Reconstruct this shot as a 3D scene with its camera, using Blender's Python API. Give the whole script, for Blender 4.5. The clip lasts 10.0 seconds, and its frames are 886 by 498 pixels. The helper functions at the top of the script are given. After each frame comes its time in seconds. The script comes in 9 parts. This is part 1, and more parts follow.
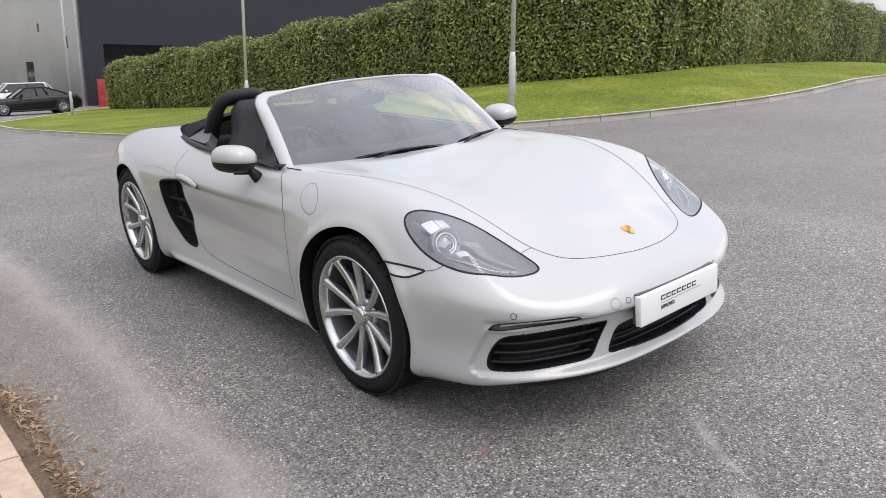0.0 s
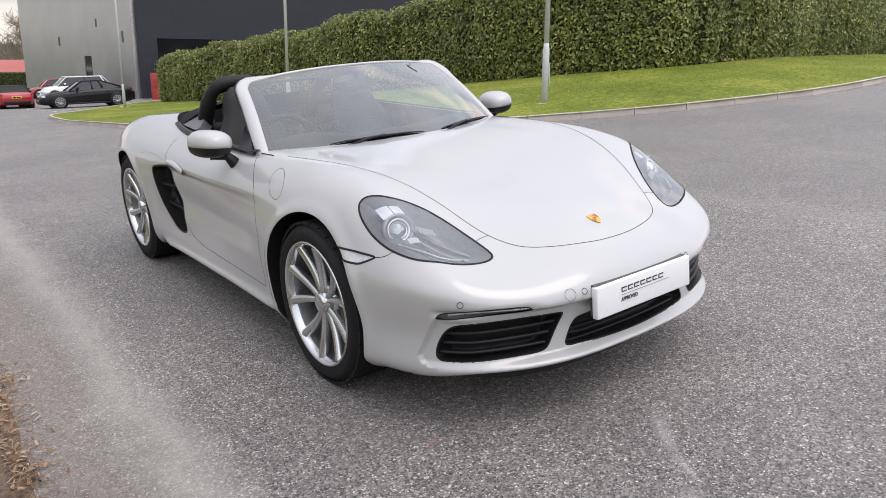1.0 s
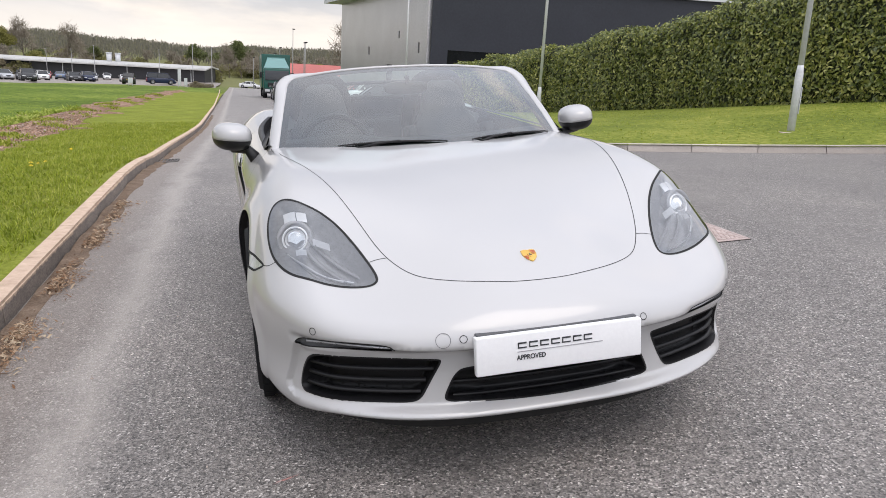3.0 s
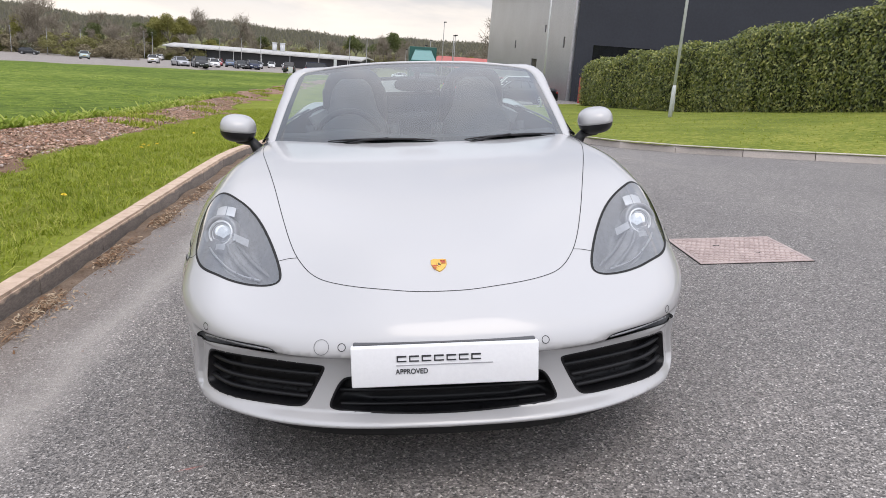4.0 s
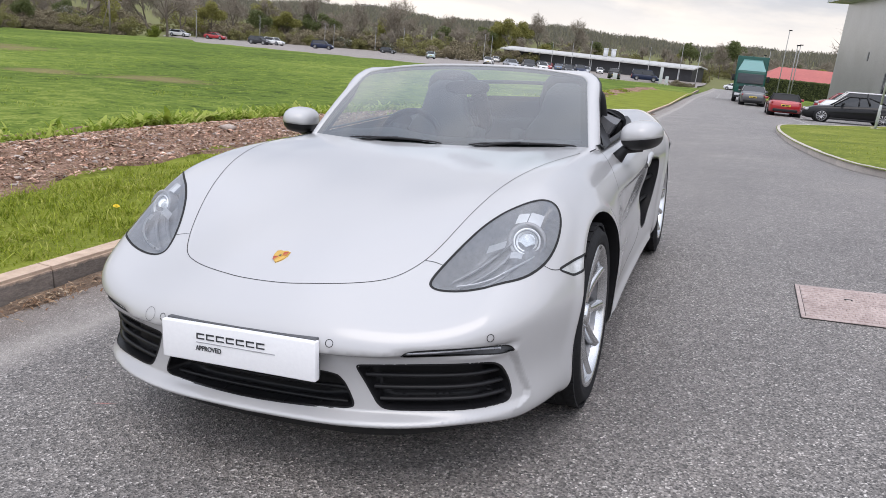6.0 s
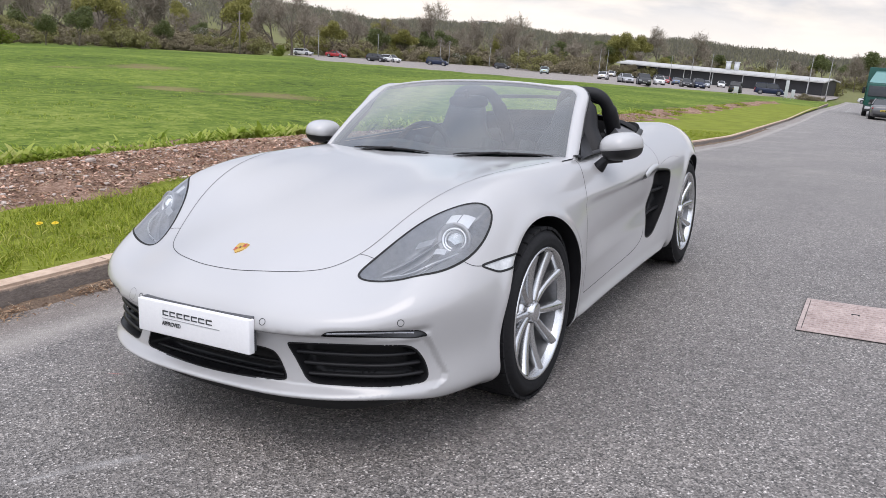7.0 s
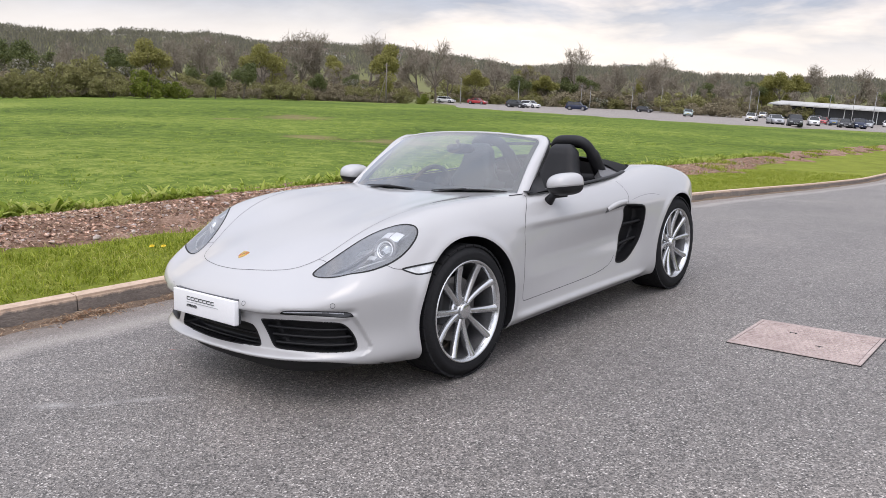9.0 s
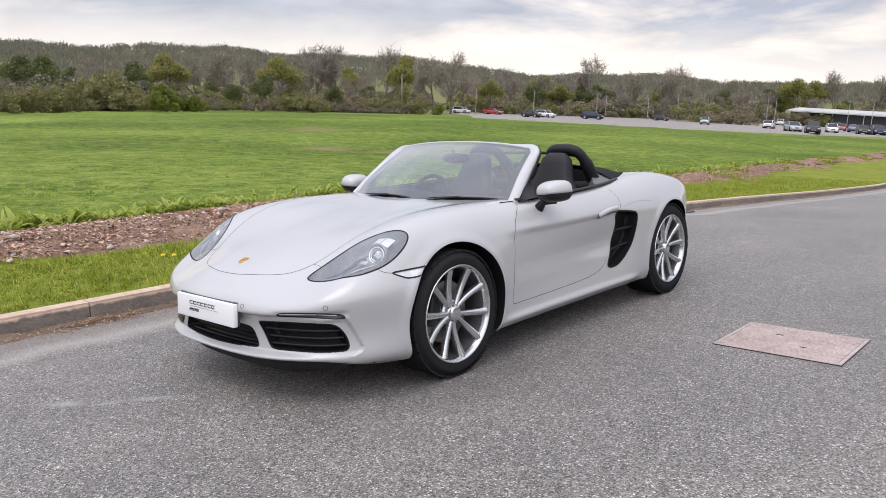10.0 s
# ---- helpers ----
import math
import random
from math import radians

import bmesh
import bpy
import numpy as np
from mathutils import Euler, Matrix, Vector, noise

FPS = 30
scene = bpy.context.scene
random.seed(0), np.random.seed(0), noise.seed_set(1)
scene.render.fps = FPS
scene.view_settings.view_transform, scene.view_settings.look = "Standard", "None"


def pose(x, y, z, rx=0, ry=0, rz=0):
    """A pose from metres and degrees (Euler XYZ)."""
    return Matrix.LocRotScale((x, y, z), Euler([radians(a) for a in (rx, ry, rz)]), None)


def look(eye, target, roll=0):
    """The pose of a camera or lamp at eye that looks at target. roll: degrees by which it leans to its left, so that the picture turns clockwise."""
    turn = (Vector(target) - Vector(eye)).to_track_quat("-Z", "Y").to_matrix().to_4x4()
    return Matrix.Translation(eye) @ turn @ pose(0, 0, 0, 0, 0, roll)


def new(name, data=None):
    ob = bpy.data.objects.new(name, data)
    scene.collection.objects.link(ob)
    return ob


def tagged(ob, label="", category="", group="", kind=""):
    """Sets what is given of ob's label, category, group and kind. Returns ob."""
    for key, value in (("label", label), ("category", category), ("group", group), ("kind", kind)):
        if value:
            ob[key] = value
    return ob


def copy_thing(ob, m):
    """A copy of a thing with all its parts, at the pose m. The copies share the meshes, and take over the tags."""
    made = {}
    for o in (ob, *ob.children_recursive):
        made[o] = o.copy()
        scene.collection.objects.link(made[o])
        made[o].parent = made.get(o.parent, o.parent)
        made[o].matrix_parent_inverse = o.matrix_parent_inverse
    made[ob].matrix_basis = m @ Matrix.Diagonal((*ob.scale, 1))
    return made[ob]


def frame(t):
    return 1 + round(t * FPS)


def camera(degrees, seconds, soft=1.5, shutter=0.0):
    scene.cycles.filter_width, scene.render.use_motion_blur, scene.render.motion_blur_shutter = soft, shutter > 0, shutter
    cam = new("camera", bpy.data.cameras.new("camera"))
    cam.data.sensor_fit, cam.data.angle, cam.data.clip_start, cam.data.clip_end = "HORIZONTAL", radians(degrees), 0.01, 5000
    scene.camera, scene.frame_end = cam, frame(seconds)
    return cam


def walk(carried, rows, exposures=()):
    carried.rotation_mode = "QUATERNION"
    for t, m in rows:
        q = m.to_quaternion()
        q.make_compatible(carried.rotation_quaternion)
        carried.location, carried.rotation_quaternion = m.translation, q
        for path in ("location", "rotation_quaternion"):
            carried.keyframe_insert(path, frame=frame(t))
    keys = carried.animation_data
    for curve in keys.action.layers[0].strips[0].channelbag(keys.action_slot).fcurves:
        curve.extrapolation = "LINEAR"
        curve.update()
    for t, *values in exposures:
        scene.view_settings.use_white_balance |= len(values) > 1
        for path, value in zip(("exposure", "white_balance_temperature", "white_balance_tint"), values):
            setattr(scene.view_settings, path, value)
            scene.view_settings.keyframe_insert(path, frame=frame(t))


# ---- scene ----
cam = camera(61.0, 10.0, soft=0.7)
# eye, target and lean in the frame of the car's own standing plane
PATH = [
    (0, (-2.367, -2.445, 1.461), (-1.1489, -0.9661, 0.8866), -3.37),
    (0.5, (-2.239, -2.546, 1.433), (-1.0624, -1.0372, 0.8528), -3.59),
    (1, (-2.065, -2.609, 1.394), (-0.9505, -1.0533, 0.8134), -3.61),
    (1.5, (-1.806, -2.615, 1.361), (-0.7872, -0.9881, 0.8018), -3.46),
    (2, (-1.519, -2.698, 1.297), (-0.6472, -0.9765, 0.7726), -3.08),
    (2.5, (-1.177, -2.783, 1.268), (-0.4997, -0.9685, 0.7683), -2.46),
    (4, (-0.113, -2.844, 1.257), (0.0014, -0.9135, 0.7450), -0.98),
    (4.5, (0.218, -2.776, 1.226), (0.1361, -0.8421, 0.7208), -0.48),
    (5, (0.534, -2.704, 1.230), (0.2252, -0.7906, 0.7347), -0.16),
    (6.5, (1.570, -2.596, 1.238), (0.7470, -0.8397, 0.7496), 0.70),
    (7, (1.869, -2.606, 1.248), (0.9170, -0.9088, 0.7877), 0.13),
    (7.5, (2.189, -2.685, 1.278), (1.1079, -1.0558, 0.8557), -0.28),
    (8, (2.525, -2.738, 1.275), (1.3506, -1.1665, 0.8866), -0.37),
    (8.5, (2.830, -2.820, 1.289), (1.5965, -1.2877, 0.9270), -0.68),
    (9, (3.104, -2.872, 1.294), (1.8329, -1.3665, 0.9498), -0.91),
    (9.5, (3.277, -2.898, 1.292), (1.9813, -1.4098, 0.9628), -1.13),
    (10, (3.313, -2.909, 1.293), (2.0056, -1.4293, 0.9763), -1.46),
]
# the road under the car banks by five degrees: this turns the car's plane into the level world
LEVEL = pose(0, 0, 0, -0.8, -5.0, 0)
# stops and white balance as the clip's camera drifts from warm to cool and back
EXPOSURES = [(0, 1.42, 6800, 11), (2, 1.39, 6800, 11), (4, 1.38, 6700, 11), (6.5, 1.37, 6500, 11), (8, 1.40, 6650, 12), (10, 1.40, 6650, 12)]
walk(cam, [(t, LEVEL @ look(e, g, r)) for t, e, g, r in PATH], EXPOSURES)

# ---- daylight: bright overcast sky with broken cloud ----
SUN_DIR = (0.10, -0.42, 0.90)          # from the scene towards the veiled sun


def node(tree, kind, **values):
    """A node with its inputs set by name; a tuple (node, socket) links."""
    n = tree.nodes.new(kind)
    for key, value in values.items():
        if key == "p_operation":
            n.operation = value
            continue
        if key == "p_data_type":
            n.data_type = value
            continue
        if key == "p_blend_type":
            n.blend_type = value
            continue
        if key == "p_noise_dimensions":
            n.noise_dimensions = value
            continue
        sock = n.inputs[int(key[1:])] if key[0] == "i" and key[1:].isdigit() else n.inputs[key.replace("_", " ")]
        if isinstance(value, tuple) and len(value) == 2 and hasattr(value[0], "outputs"):
            tree.links.new(value[0].outputs[value[1]], sock)
        else:
            sock.default_value = value
    return n


def ramp(tree, src, stops):
    n = tree.nodes.new("ShaderNodeValToRGB")
    tree.links.new(src[0].outputs[src[1]], n.inputs[0])
    el = n.color_ramp.elements
    while len(el) < len(stops):
        el.new(0.5)
    for e, (p, c) in zip(el, stops):
        e.position, e.color = p, (*c, 1) if len(c) == 3 else c
    return n


world = bpy.data.worlds.new("overcast_sky")
scene.world = world
world.use_nodes = True
wt = world.node_tree
wt.nodes.clear()
sky = wt.nodes.new("ShaderNodeTexSky")
sky.sky_type, sky.sun_disc = "NISHITA", False
sky.sun_elevation = math.asin(SUN_DIR[2] / Vector(SUN_DIR).length)
sky.sun_rotation = math.atan2(SUN_DIR[0], SUN_DIR[1])
sky.dust_density = 3.0
blue = node(wt, "ShaderNodeVectorMath", p_operation="SCALE", i0=(sky, 0))
blue.inputs[3].default_value = 0.12
tc = wt.nodes.new("ShaderNodeTexCoord")
sep = node(wt, "ShaderNodeSeparateXYZ", i0=(tc, 0))
up = node(wt, "ShaderNodeMath", p_operation="MAXIMUM", i0=(sep, 2), i1=0.0)
low = node(wt, "ShaderNodeMath", p_operation="ADD", i0=(up, 0), i1=0.26)
px = node(wt, "ShaderNodeMath", p_operation="DIVIDE", i0=(sep, 0), i1=(low, 0))
py = node(wt, "ShaderNodeMath", p_operation="DIVIDE", i0=(sep, 1), i1=(low, 0))
plane = node(wt, "ShaderNodeCombineXYZ", i0=(px, 0), i1=(py, 0), i2=4.3)
n1 = node(wt, "ShaderNodeTexNoise", Vector=(plane, 0), Scale=0.75, Detail=6.0, Roughness=0.55, Distortion=0.4)
n2 = node(wt, "ShaderNodeTexNoise", Vector=(plane, 0), Scale=2.6, Detail=5.0, Roughness=0.6)
body = ramp(wt, (n1, 0), [(0.28, (0.96, 0.88, 0.81)), (0.37, (0.78, 0.72, 0.685)), (0.47, (0.37, 0.405, 0.49)), (0.64, (0.54, 0.55, 0.59))])
fine = ramp(wt, (n2, 0), [(0.3, (0.86, 0.86, 0.86)), (0.7, (1.1, 1.1, 1.1))])
cloud = node(wt, "ShaderNodeMix", p_data_type="RGBA", p_blend_type="MULTIPLY", i0=1.0)
wt.links.new(body.outputs[0], cloud.inputs[6])
wt.links.new(fine.outputs[0], cloud.inputs[7])
haze = ramp(wt, (sep, 2), [(0.0, (0.85, 0.85, 0.85)), (0.03, (0.62, 0.62, 0.62)), (0.080, (0, 0, 0))])
glow = node(wt, "ShaderNodeMix", p_data_type="RGBA", i7=(0.90, 0.845, 0.785, 1))
wt.links.new(haze.outputs[0], glow.inputs[0])
wt.links.new(cloud.outputs[2], glow.inputs[6])
# the veil is brighter round the hidden sun
sd = Vector(SUN_DIR).normalized()
toward = node(wt, "ShaderNodeVectorMath", p_operation="DOT_PRODUCT", i0=(tc, 0), i1=tuple(sd))
lit = node(wt, "ShaderNodeMapRange", i0=(toward, 1), i1=0.0, i2=1.0, i3=0.52, i4=1.85)
veil = node(wt, "ShaderNodeVectorMath", p_operation="SCALE")
wt.links.new(glow.outputs[2], veil.inputs[0])
wt.links.new(lit.outputs[0], veil.inputs[3])
CLOUD_COVER = 0.93
both = node(wt, "ShaderNodeMix", p_data_type="RGBA", i0=CLOUD_COVER)
wt.links.new(blue.outputs[0], both.inputs[6])
wt.links.new(veil.outputs[0], both.inputs[7])
bg = node(wt, "ShaderNodeBackground", Color=(both, 2), Strength=1.0)
wout = wt.nodes.new("ShaderNodeOutputWorld")
wt.links.new(bg.outputs[0], wout.inputs[0])

sun = new("sun", bpy.data.lights.new("sun", "SUN"))
sun.data.energy, sun.data.angle, sun.data.color = 0.32, radians(35), (1.0, 0.91, 0.82)
sun.matrix_world = look(SUN_DIR, (0, 0, 0))

# ---- materials ----
def material(name):
    m = bpy.data.materials.new(name)
    m.use_nodes = True
    m.node_tree.nodes.clear()
    t = m.node_tree
    b = t.nodes.new("ShaderNodeBsdfPrincipled")
    o = t.nodes.new("ShaderNodeOutputMaterial")
    t.links.new(b.outputs[0], o.inputs[0])
    return m, t, b


def surface(name, dark, light, rough=0.6, grain=60.0, patch=3.0, bump=0.2, depth=0.004, metal=0.0, coat=0.0, per_object=0.0, per_island=0.0, mid=None, spec=0.5, rvar=0.08):
    """A surface of two scales of variation: broad patches between two colours and a fine grain with relief."""
    m, t, b = material(name)
    tex = t.nodes.new("ShaderNodeTexCoord")
    big = node(t, "ShaderNodeTexNoise", Vector=(tex, 3), Scale=patch, Detail=5.0, Roughness=0.6)
    small = node(t, "ShaderNodeTexNoise", Vector=(tex, 3), Scale=grain, Detail=4.0, Roughness=0.65)
    mixv = node(t, "ShaderNodeMath", p_operation="MULTIPLY_ADD", i0=(small, 0), i1=0.55, i2=0.0)
    t.links.new(node(t, "ShaderNodeMath", p_operation="MULTIPLY", i0=(big, 0), i1=0.45).outputs[0], mixv.inputs[2])
    stops = [(0.32, dark), (0.68, light)] if mid is None else [(0.32, dark), (0.5, mid), (0.68, light)]
    col = ramp(t, (mixv, 0), stops)
    out = (col, 0)
    if per_object or per_island:
        src = t.nodes.new("ShaderNodeObjectInfo") if per_object else t.nodes.new("ShaderNodeNewGeometry")
        socket = src.outputs["Random"] if per_object else src.outputs["Random Per Island"]
        amount = per_object or per_island
        rng = node(t, "ShaderNodeMapRange", i3=1 - amount, i4=1 + amount)
        t.links.new(socket, rng.inputs[0])
        hsv = node(t, "ShaderNodeHueSaturation", Color=out, Value=(rng, 0))
        out = (hsv, 0)
    t.links.new(out[0].outputs[out[1]], b.inputs["Base Color"])
    rr = node(t, "ShaderNodeMapRange", i0=(big, 0), i3=max(0.02, rough - rvar), i4=min(1, rough + rvar))
    t.links.new(rr.outputs[0], b.inputs["Roughness"])
    b.inputs["Metallic"].default_value = metal
    b.inputs["Specular IOR Level"].default_value = spec
    if coat:
        b.inputs["Coat Weight"].default_value = coat
        b.inputs["Coat Roughness"].default_value = 0.03
    if bump:
        bp = node(t, "ShaderNodeBump", Strength=bump, Distance=depth, Height=(small, 0))
        t.links.new(bp.outputs[0], b.inputs["Normal"])
    return m


def foliage(name, colours, rough=0.55, shine=0.3, thin=0.25):
    """Leaves: colour varied leaf by leaf, a little light through them."""
    m, t, b = material(name)
    geo = t.nodes.new("ShaderNodeNewGeometry")
    tex = t.nodes.new("ShaderNodeTexCoord")
    big = node(t, "ShaderNodeTexNoise", Vector=(tex, 3), Scale=0.8, Detail=3.0)
    add = node(t, "ShaderNodeMath", p_operation="MULTIPLY_ADD", i1=0.6, i2=0.0)
    t.links.new(geo.outputs["Random Per Island"], add.inputs[0])
    t.links.new(node(t, "ShaderNodeMath", p_operation="MULTIPLY", i0=(big, 0), i1=0.45).outputs[0], add.inputs[2])
    n = len(colours)
    col = ramp(t, (add, 0), [(0.1 + 0.8 * i / (n - 1), c) for i, c in enumerate(colours)])
    t.links.new(col.outputs[0], b.inputs["Base Color"])
    b.inputs["Roughness"].default_value = rough
    b.inputs["Specular IOR Level"].default_value = shine
    tr = node(t, "ShaderNodeBsdfTranslucent", Color=(col, 0))
    mx = node(t, "ShaderNodeMixShader", i0=thin)
    t.links.new(b.outputs[0], mx.inputs[1])
    t.links.new(tr.outputs[0], mx.inputs[2])
    out = [x for x in t.nodes if x.type == "OUTPUT_MATERIAL"][0]
    t.links.new(mx.outputs[0], out.inputs[0])
    return m


def asphalt_material():
    m, t, b = material("asphalt")
    tex = t.nodes.new("ShaderNodeTexCoord")
    stones = node(t, "ShaderNodeTexVoronoi", Vector=(tex, 3), Scale=150.0, Randomness=1.0)
    pale = node(t, "ShaderNodeTexWhiteNoise", p_noise_dimensions="3D")
    t.links.new(stones.outputs["Color"], pale.inputs["Vector"])
    stone = ramp(t, (pale, 0), [(0.0, (0.060, 0.055, 0.051)), (0.35, (0.185, 0.170, 0.157)), (0.78, (0.285, 0.262, 0.242)), (0.94, (0.40, 0.370, 0.345)), (0.985, (0.66, 0.62, 0.585))])
    grit = node(t, "ShaderNodeTexNoise", Vector=(tex, 3), Scale=260.0, Detail=3.0)
    big = node(t, "ShaderNodeTexNoise", Vector=(tex, 3), Scale=0.55, Detail=6.0, Roughness=0.6)
    mid = node(t, "ShaderNodeTexNoise", Vector=(tex, 3), Scale=5.0, Detail=6.0, Roughness=0.7)
    wear = ramp(t, (big, 0), [(0.3, (0.72, 0.715, 0.72)), (0.55, (0.88, 0.875, 0.87)), (0.72, (1.10, 1.075, 1.055))])
    blotch = ramp(t, (mid, 0), [(0.3, (0.88, 0.88, 0.88)), (0.66, (1.06, 1.06, 1.06)), (0.8, (1.25, 1.22, 1.2))])
    c1 = node(t, "ShaderNodeMix", p_data_type="RGBA", p_blend_type="MULTIPLY", i0=1.0)
    t.links.new(stone.outputs[0], c1.inputs[6])
    t.links.new(wear.outputs[0], c1.inputs[7])
    c2 = node(t, "ShaderNodeMix", p_data_type="RGBA", p_blend_type="MULTIPLY", i0=1.0)
    t.links.new(c1.outputs[2], c2.inputs[6])
    t.links.new(blotch.outputs[0], c2.inputs[7])
    clot = node(t, "ShaderNodeTexNoise", Vector=(tex, 3), Scale=48.0, Detail=5.0, Roughness=0.8)
    clots = ramp(t, (clot, 0), [(0.32, (0.56, 0.56, 0.56)), (0.5, (1.0, 1.0, 1.0)), (0.66, (1.46, 1.45, 1.44))])
    c3 = node(t, "ShaderNodeMix", p_data_type="RGBA", p_blend_type="MULTIPLY", i0=1.0)
    t.links.new(c2.outputs[2], c3.inputs[6])
    t.links.new(clots.outputs[0], c3.inputs[7])
    c2 = c3
    # pale silt washed along the gutter of the long kerb
    sep = node(t, "ShaderNodeSeparateXYZ", i0=(tex, 3))
    rag = node(t, "ShaderNodeTexNoise", Vector=(tex, 3), Scale=2.2, Detail=6.0, Roughness=0.65)
    wob = node(t, "ShaderNodeMath", p_operation="MULTIPLY_ADD", i0=(rag, 0), i1=0.40, i2=(sep, 0))
    off = node(t, "ShaderNodeMath", p_operation="ADD", i0=(wob, 0), i1=1.30)
    away = node(t, "ShaderNodeMath", p_operation="ABSOLUTE", i0=(off, 0))
    band = node(t, "ShaderNodeMapRange", i0=(away, 0), i1=0.0, i2=0.19, i3=0.58, i4=0.0)
    inner = node(t, "ShaderNodeMapRange", i0=(off, 0), i1=0.05, i2=-0.25, i3=0.0, i4=0.5)
    dirt = node(t, "ShaderNodeMix", p_data_type="RGBA", i0=(inner, 0), i7=(0.25, 0.205, 0.170, 1))
    t.links.new(c2.outputs[2], dirt.inputs[6])
    silt = node(t, "ShaderNodeMix", p_data_type="RGBA", i0=(band, 0), i7=(0.44, 0.40, 0.36, 1))
    t.links.new(dirt.outputs[2], silt.inputs[6])
    # a few pale scuffs where something was spilt
    spot = node(t, "ShaderNodeTexNoise", Vector=(tex, 3), Scale=1.3, Detail=8.0, Roughness=0.75)
    spots = node(t, "ShaderNodeMapRange", i0=(spot, 0), i1=0.66, i2=0.76, i3=0.0, i4=0.45)
    fin = node(t, "ShaderNodeMix", p_data_type="RGBA", i0=(spots, 0), i7=(0.36, 0.35, 0.34, 1))
    t.links.new(silt.outputs[2], fin.inputs[6])
    # chalky drag marks and a red scrape in front of the car
    for cx, cy, turn, half_l, half_w, colour in ((-0.44, -1.50, 40, 0.13, 0.050, (0.46, 0.44, 0.42)), (-0.17, -1.19, 52, 0.19, 0.034, (0.42, 0.40, 0.385)), (-0.28, -1.36, 62, 0.09, 0.018, (0.48, 0.46, 0.44)), (-0.79, -0.69, 20, 0.05, 0.007, (0.55, 0.22, 0.19))):
        mp = node(t, "ShaderNodeMapping", Vector=(tex, 3), Location=(cx, cy, 0.0), Rotation=(0.0, 0.0, radians(turn)), Scale=(half_l, half_w, 4.0))
        mp.vector_type = "TEXTURE"
        ln = node(t, "ShaderNodeVectorMath", p_operation="LENGTH", i0=(mp, 0))
        worn = node(t, "ShaderNodeMath", p_operation="MULTIPLY_ADD", i0=(clot, 0), i1=3.0, i2=(ln, 1))
        mark = node(t, "ShaderNodeMapRange", i0=(worn, 0), i1=1.4, i2=2.5, i3=0.7, i4=0.0)
        on = node(t, "ShaderNodeMix", p_data_type="RGBA", i0=(mark, 0), i7=(*colour, 1))
        t.links.new(fin.outputs[2], on.inputs[6])
        fin = on
    t.links.new(fin.outputs[2], b.inputs["Base Color"])
    b.inputs["Roughness"].default_value = 0.50
    b.inputs["Specular IOR Level"].default_value = 0.65
    h = node(t, "ShaderNodeMath", p_operation="ADD", i0=(stones, 0), i1=(grit, 0))
    bp = node(t, "ShaderNodeBump", Strength=0.8, Distance=0.008, Height=(h, 0))
    t.links.new(bp.outputs[0], b.inputs["Normal"])
    return m


def field_material():
    """Pasture: broad drifts, metre-wide tussocks, fine sward, and a few scraped bare patches."""
    m, t, b = material("field_grass")
    tex = t.nodes.new("ShaderNodeTexCoord")
    wide = node(t, "ShaderNodeTexNoise", Vector=(tex, 3), Scale=0.07, Detail=4.0, Roughness=0.55)
    tuft = node(t, "ShaderNodeTexNoise", Vector=(tex, 3), Scale=1.7, Detail=7.0, Roughness=0.75, Distortion=0.3)
    sward = node(t, "ShaderNodeTexNoise", Vector=(tex, 3), Scale=9.0, Detail=5.0, Roughness=0.75)
    a = node(t, "ShaderNodeMath", p_operation="MULTIPLY_ADD", i0=(tuft, 0), i1=0.42, i2=0.0)
    t.links.new(node(t, "ShaderNodeMath", p_operation="MULTIPLY", i0=(wide, 0), i1=0.25).outputs[0], a.inputs[2])
    c = node(t, "ShaderNodeMath", p_operation="MULTIPLY_ADD", i0=(sward, 0), i1=0.38, i2=(a, 0))
    col = ramp(t, (c, 0), [(0.43, (0.026, 0.046, 0.008)), (0.495, (0.078, 0.122, 0.016)), (0.55, (0.132, 0.186, 0.026)), (0.62, (0.23, 0.265, 0.060))])
    out = col
    for x, y, r in ((-42, 34, 3.2), (-42, 28, 2.0), (-20, 21.5, 2.6), (-45, 36, 2.2), (-24, 20, 1.6)):
        d = node(t, "ShaderNodeVectorMath", p_operation="DISTANCE", i0=(tex, 3), i1=(x, y, -1.5))
        e = node(t, "ShaderNodeMath", p_operation="MULTIPLY_ADD", i0=(tuft, 0), i1=5.0 * r / 2.5, i2=(d, 1))
        f = node(t, "ShaderNodeMapRange", i0=(e, 0), i1=r * 1.45, i2=r * 2.0, i3=0.55, i4=0.0)
        mixn = node(t, "ShaderNodeMix", p_data_type="RGBA", i0=(f, 0), i7=(0.25, 0.17, 0.10, 1))
        t.links.new(out.outputs[0 if out is col else 2], mixn.inputs[6])
        out = mixn
    # the rough land beyond the field is duller
    far_d = node(t, "ShaderNodeVectorMath", p_operation="LENGTH", i0=(tex, 3))
    far_f = node(t, "ShaderNodeMapRange", i0=(far_d, 1), i1=125.0, i2=190.0, i3=0.0, i4=0.85)
    dull = node(t, "ShaderNodeMix", p_data_type="RGBA", i0=(far_f, 0), i7=(0.155, 0.150, 0.072, 1))
    t.links.new(out.outputs[2], dull.inputs[6])
    t.links.new(dull.outputs[2], b.inputs["Base Color"])
    b.inputs["Roughness"].default_value = 0.9
    b.inputs["Specular IOR Level"].default_value = 0.12
    bp = node(t, "ShaderNodeBump", Strength=0.9, Distance=0.12, Height=(c, 0))
    t.links.new(bp.outputs[0], b.inputs["Normal"])
    return m


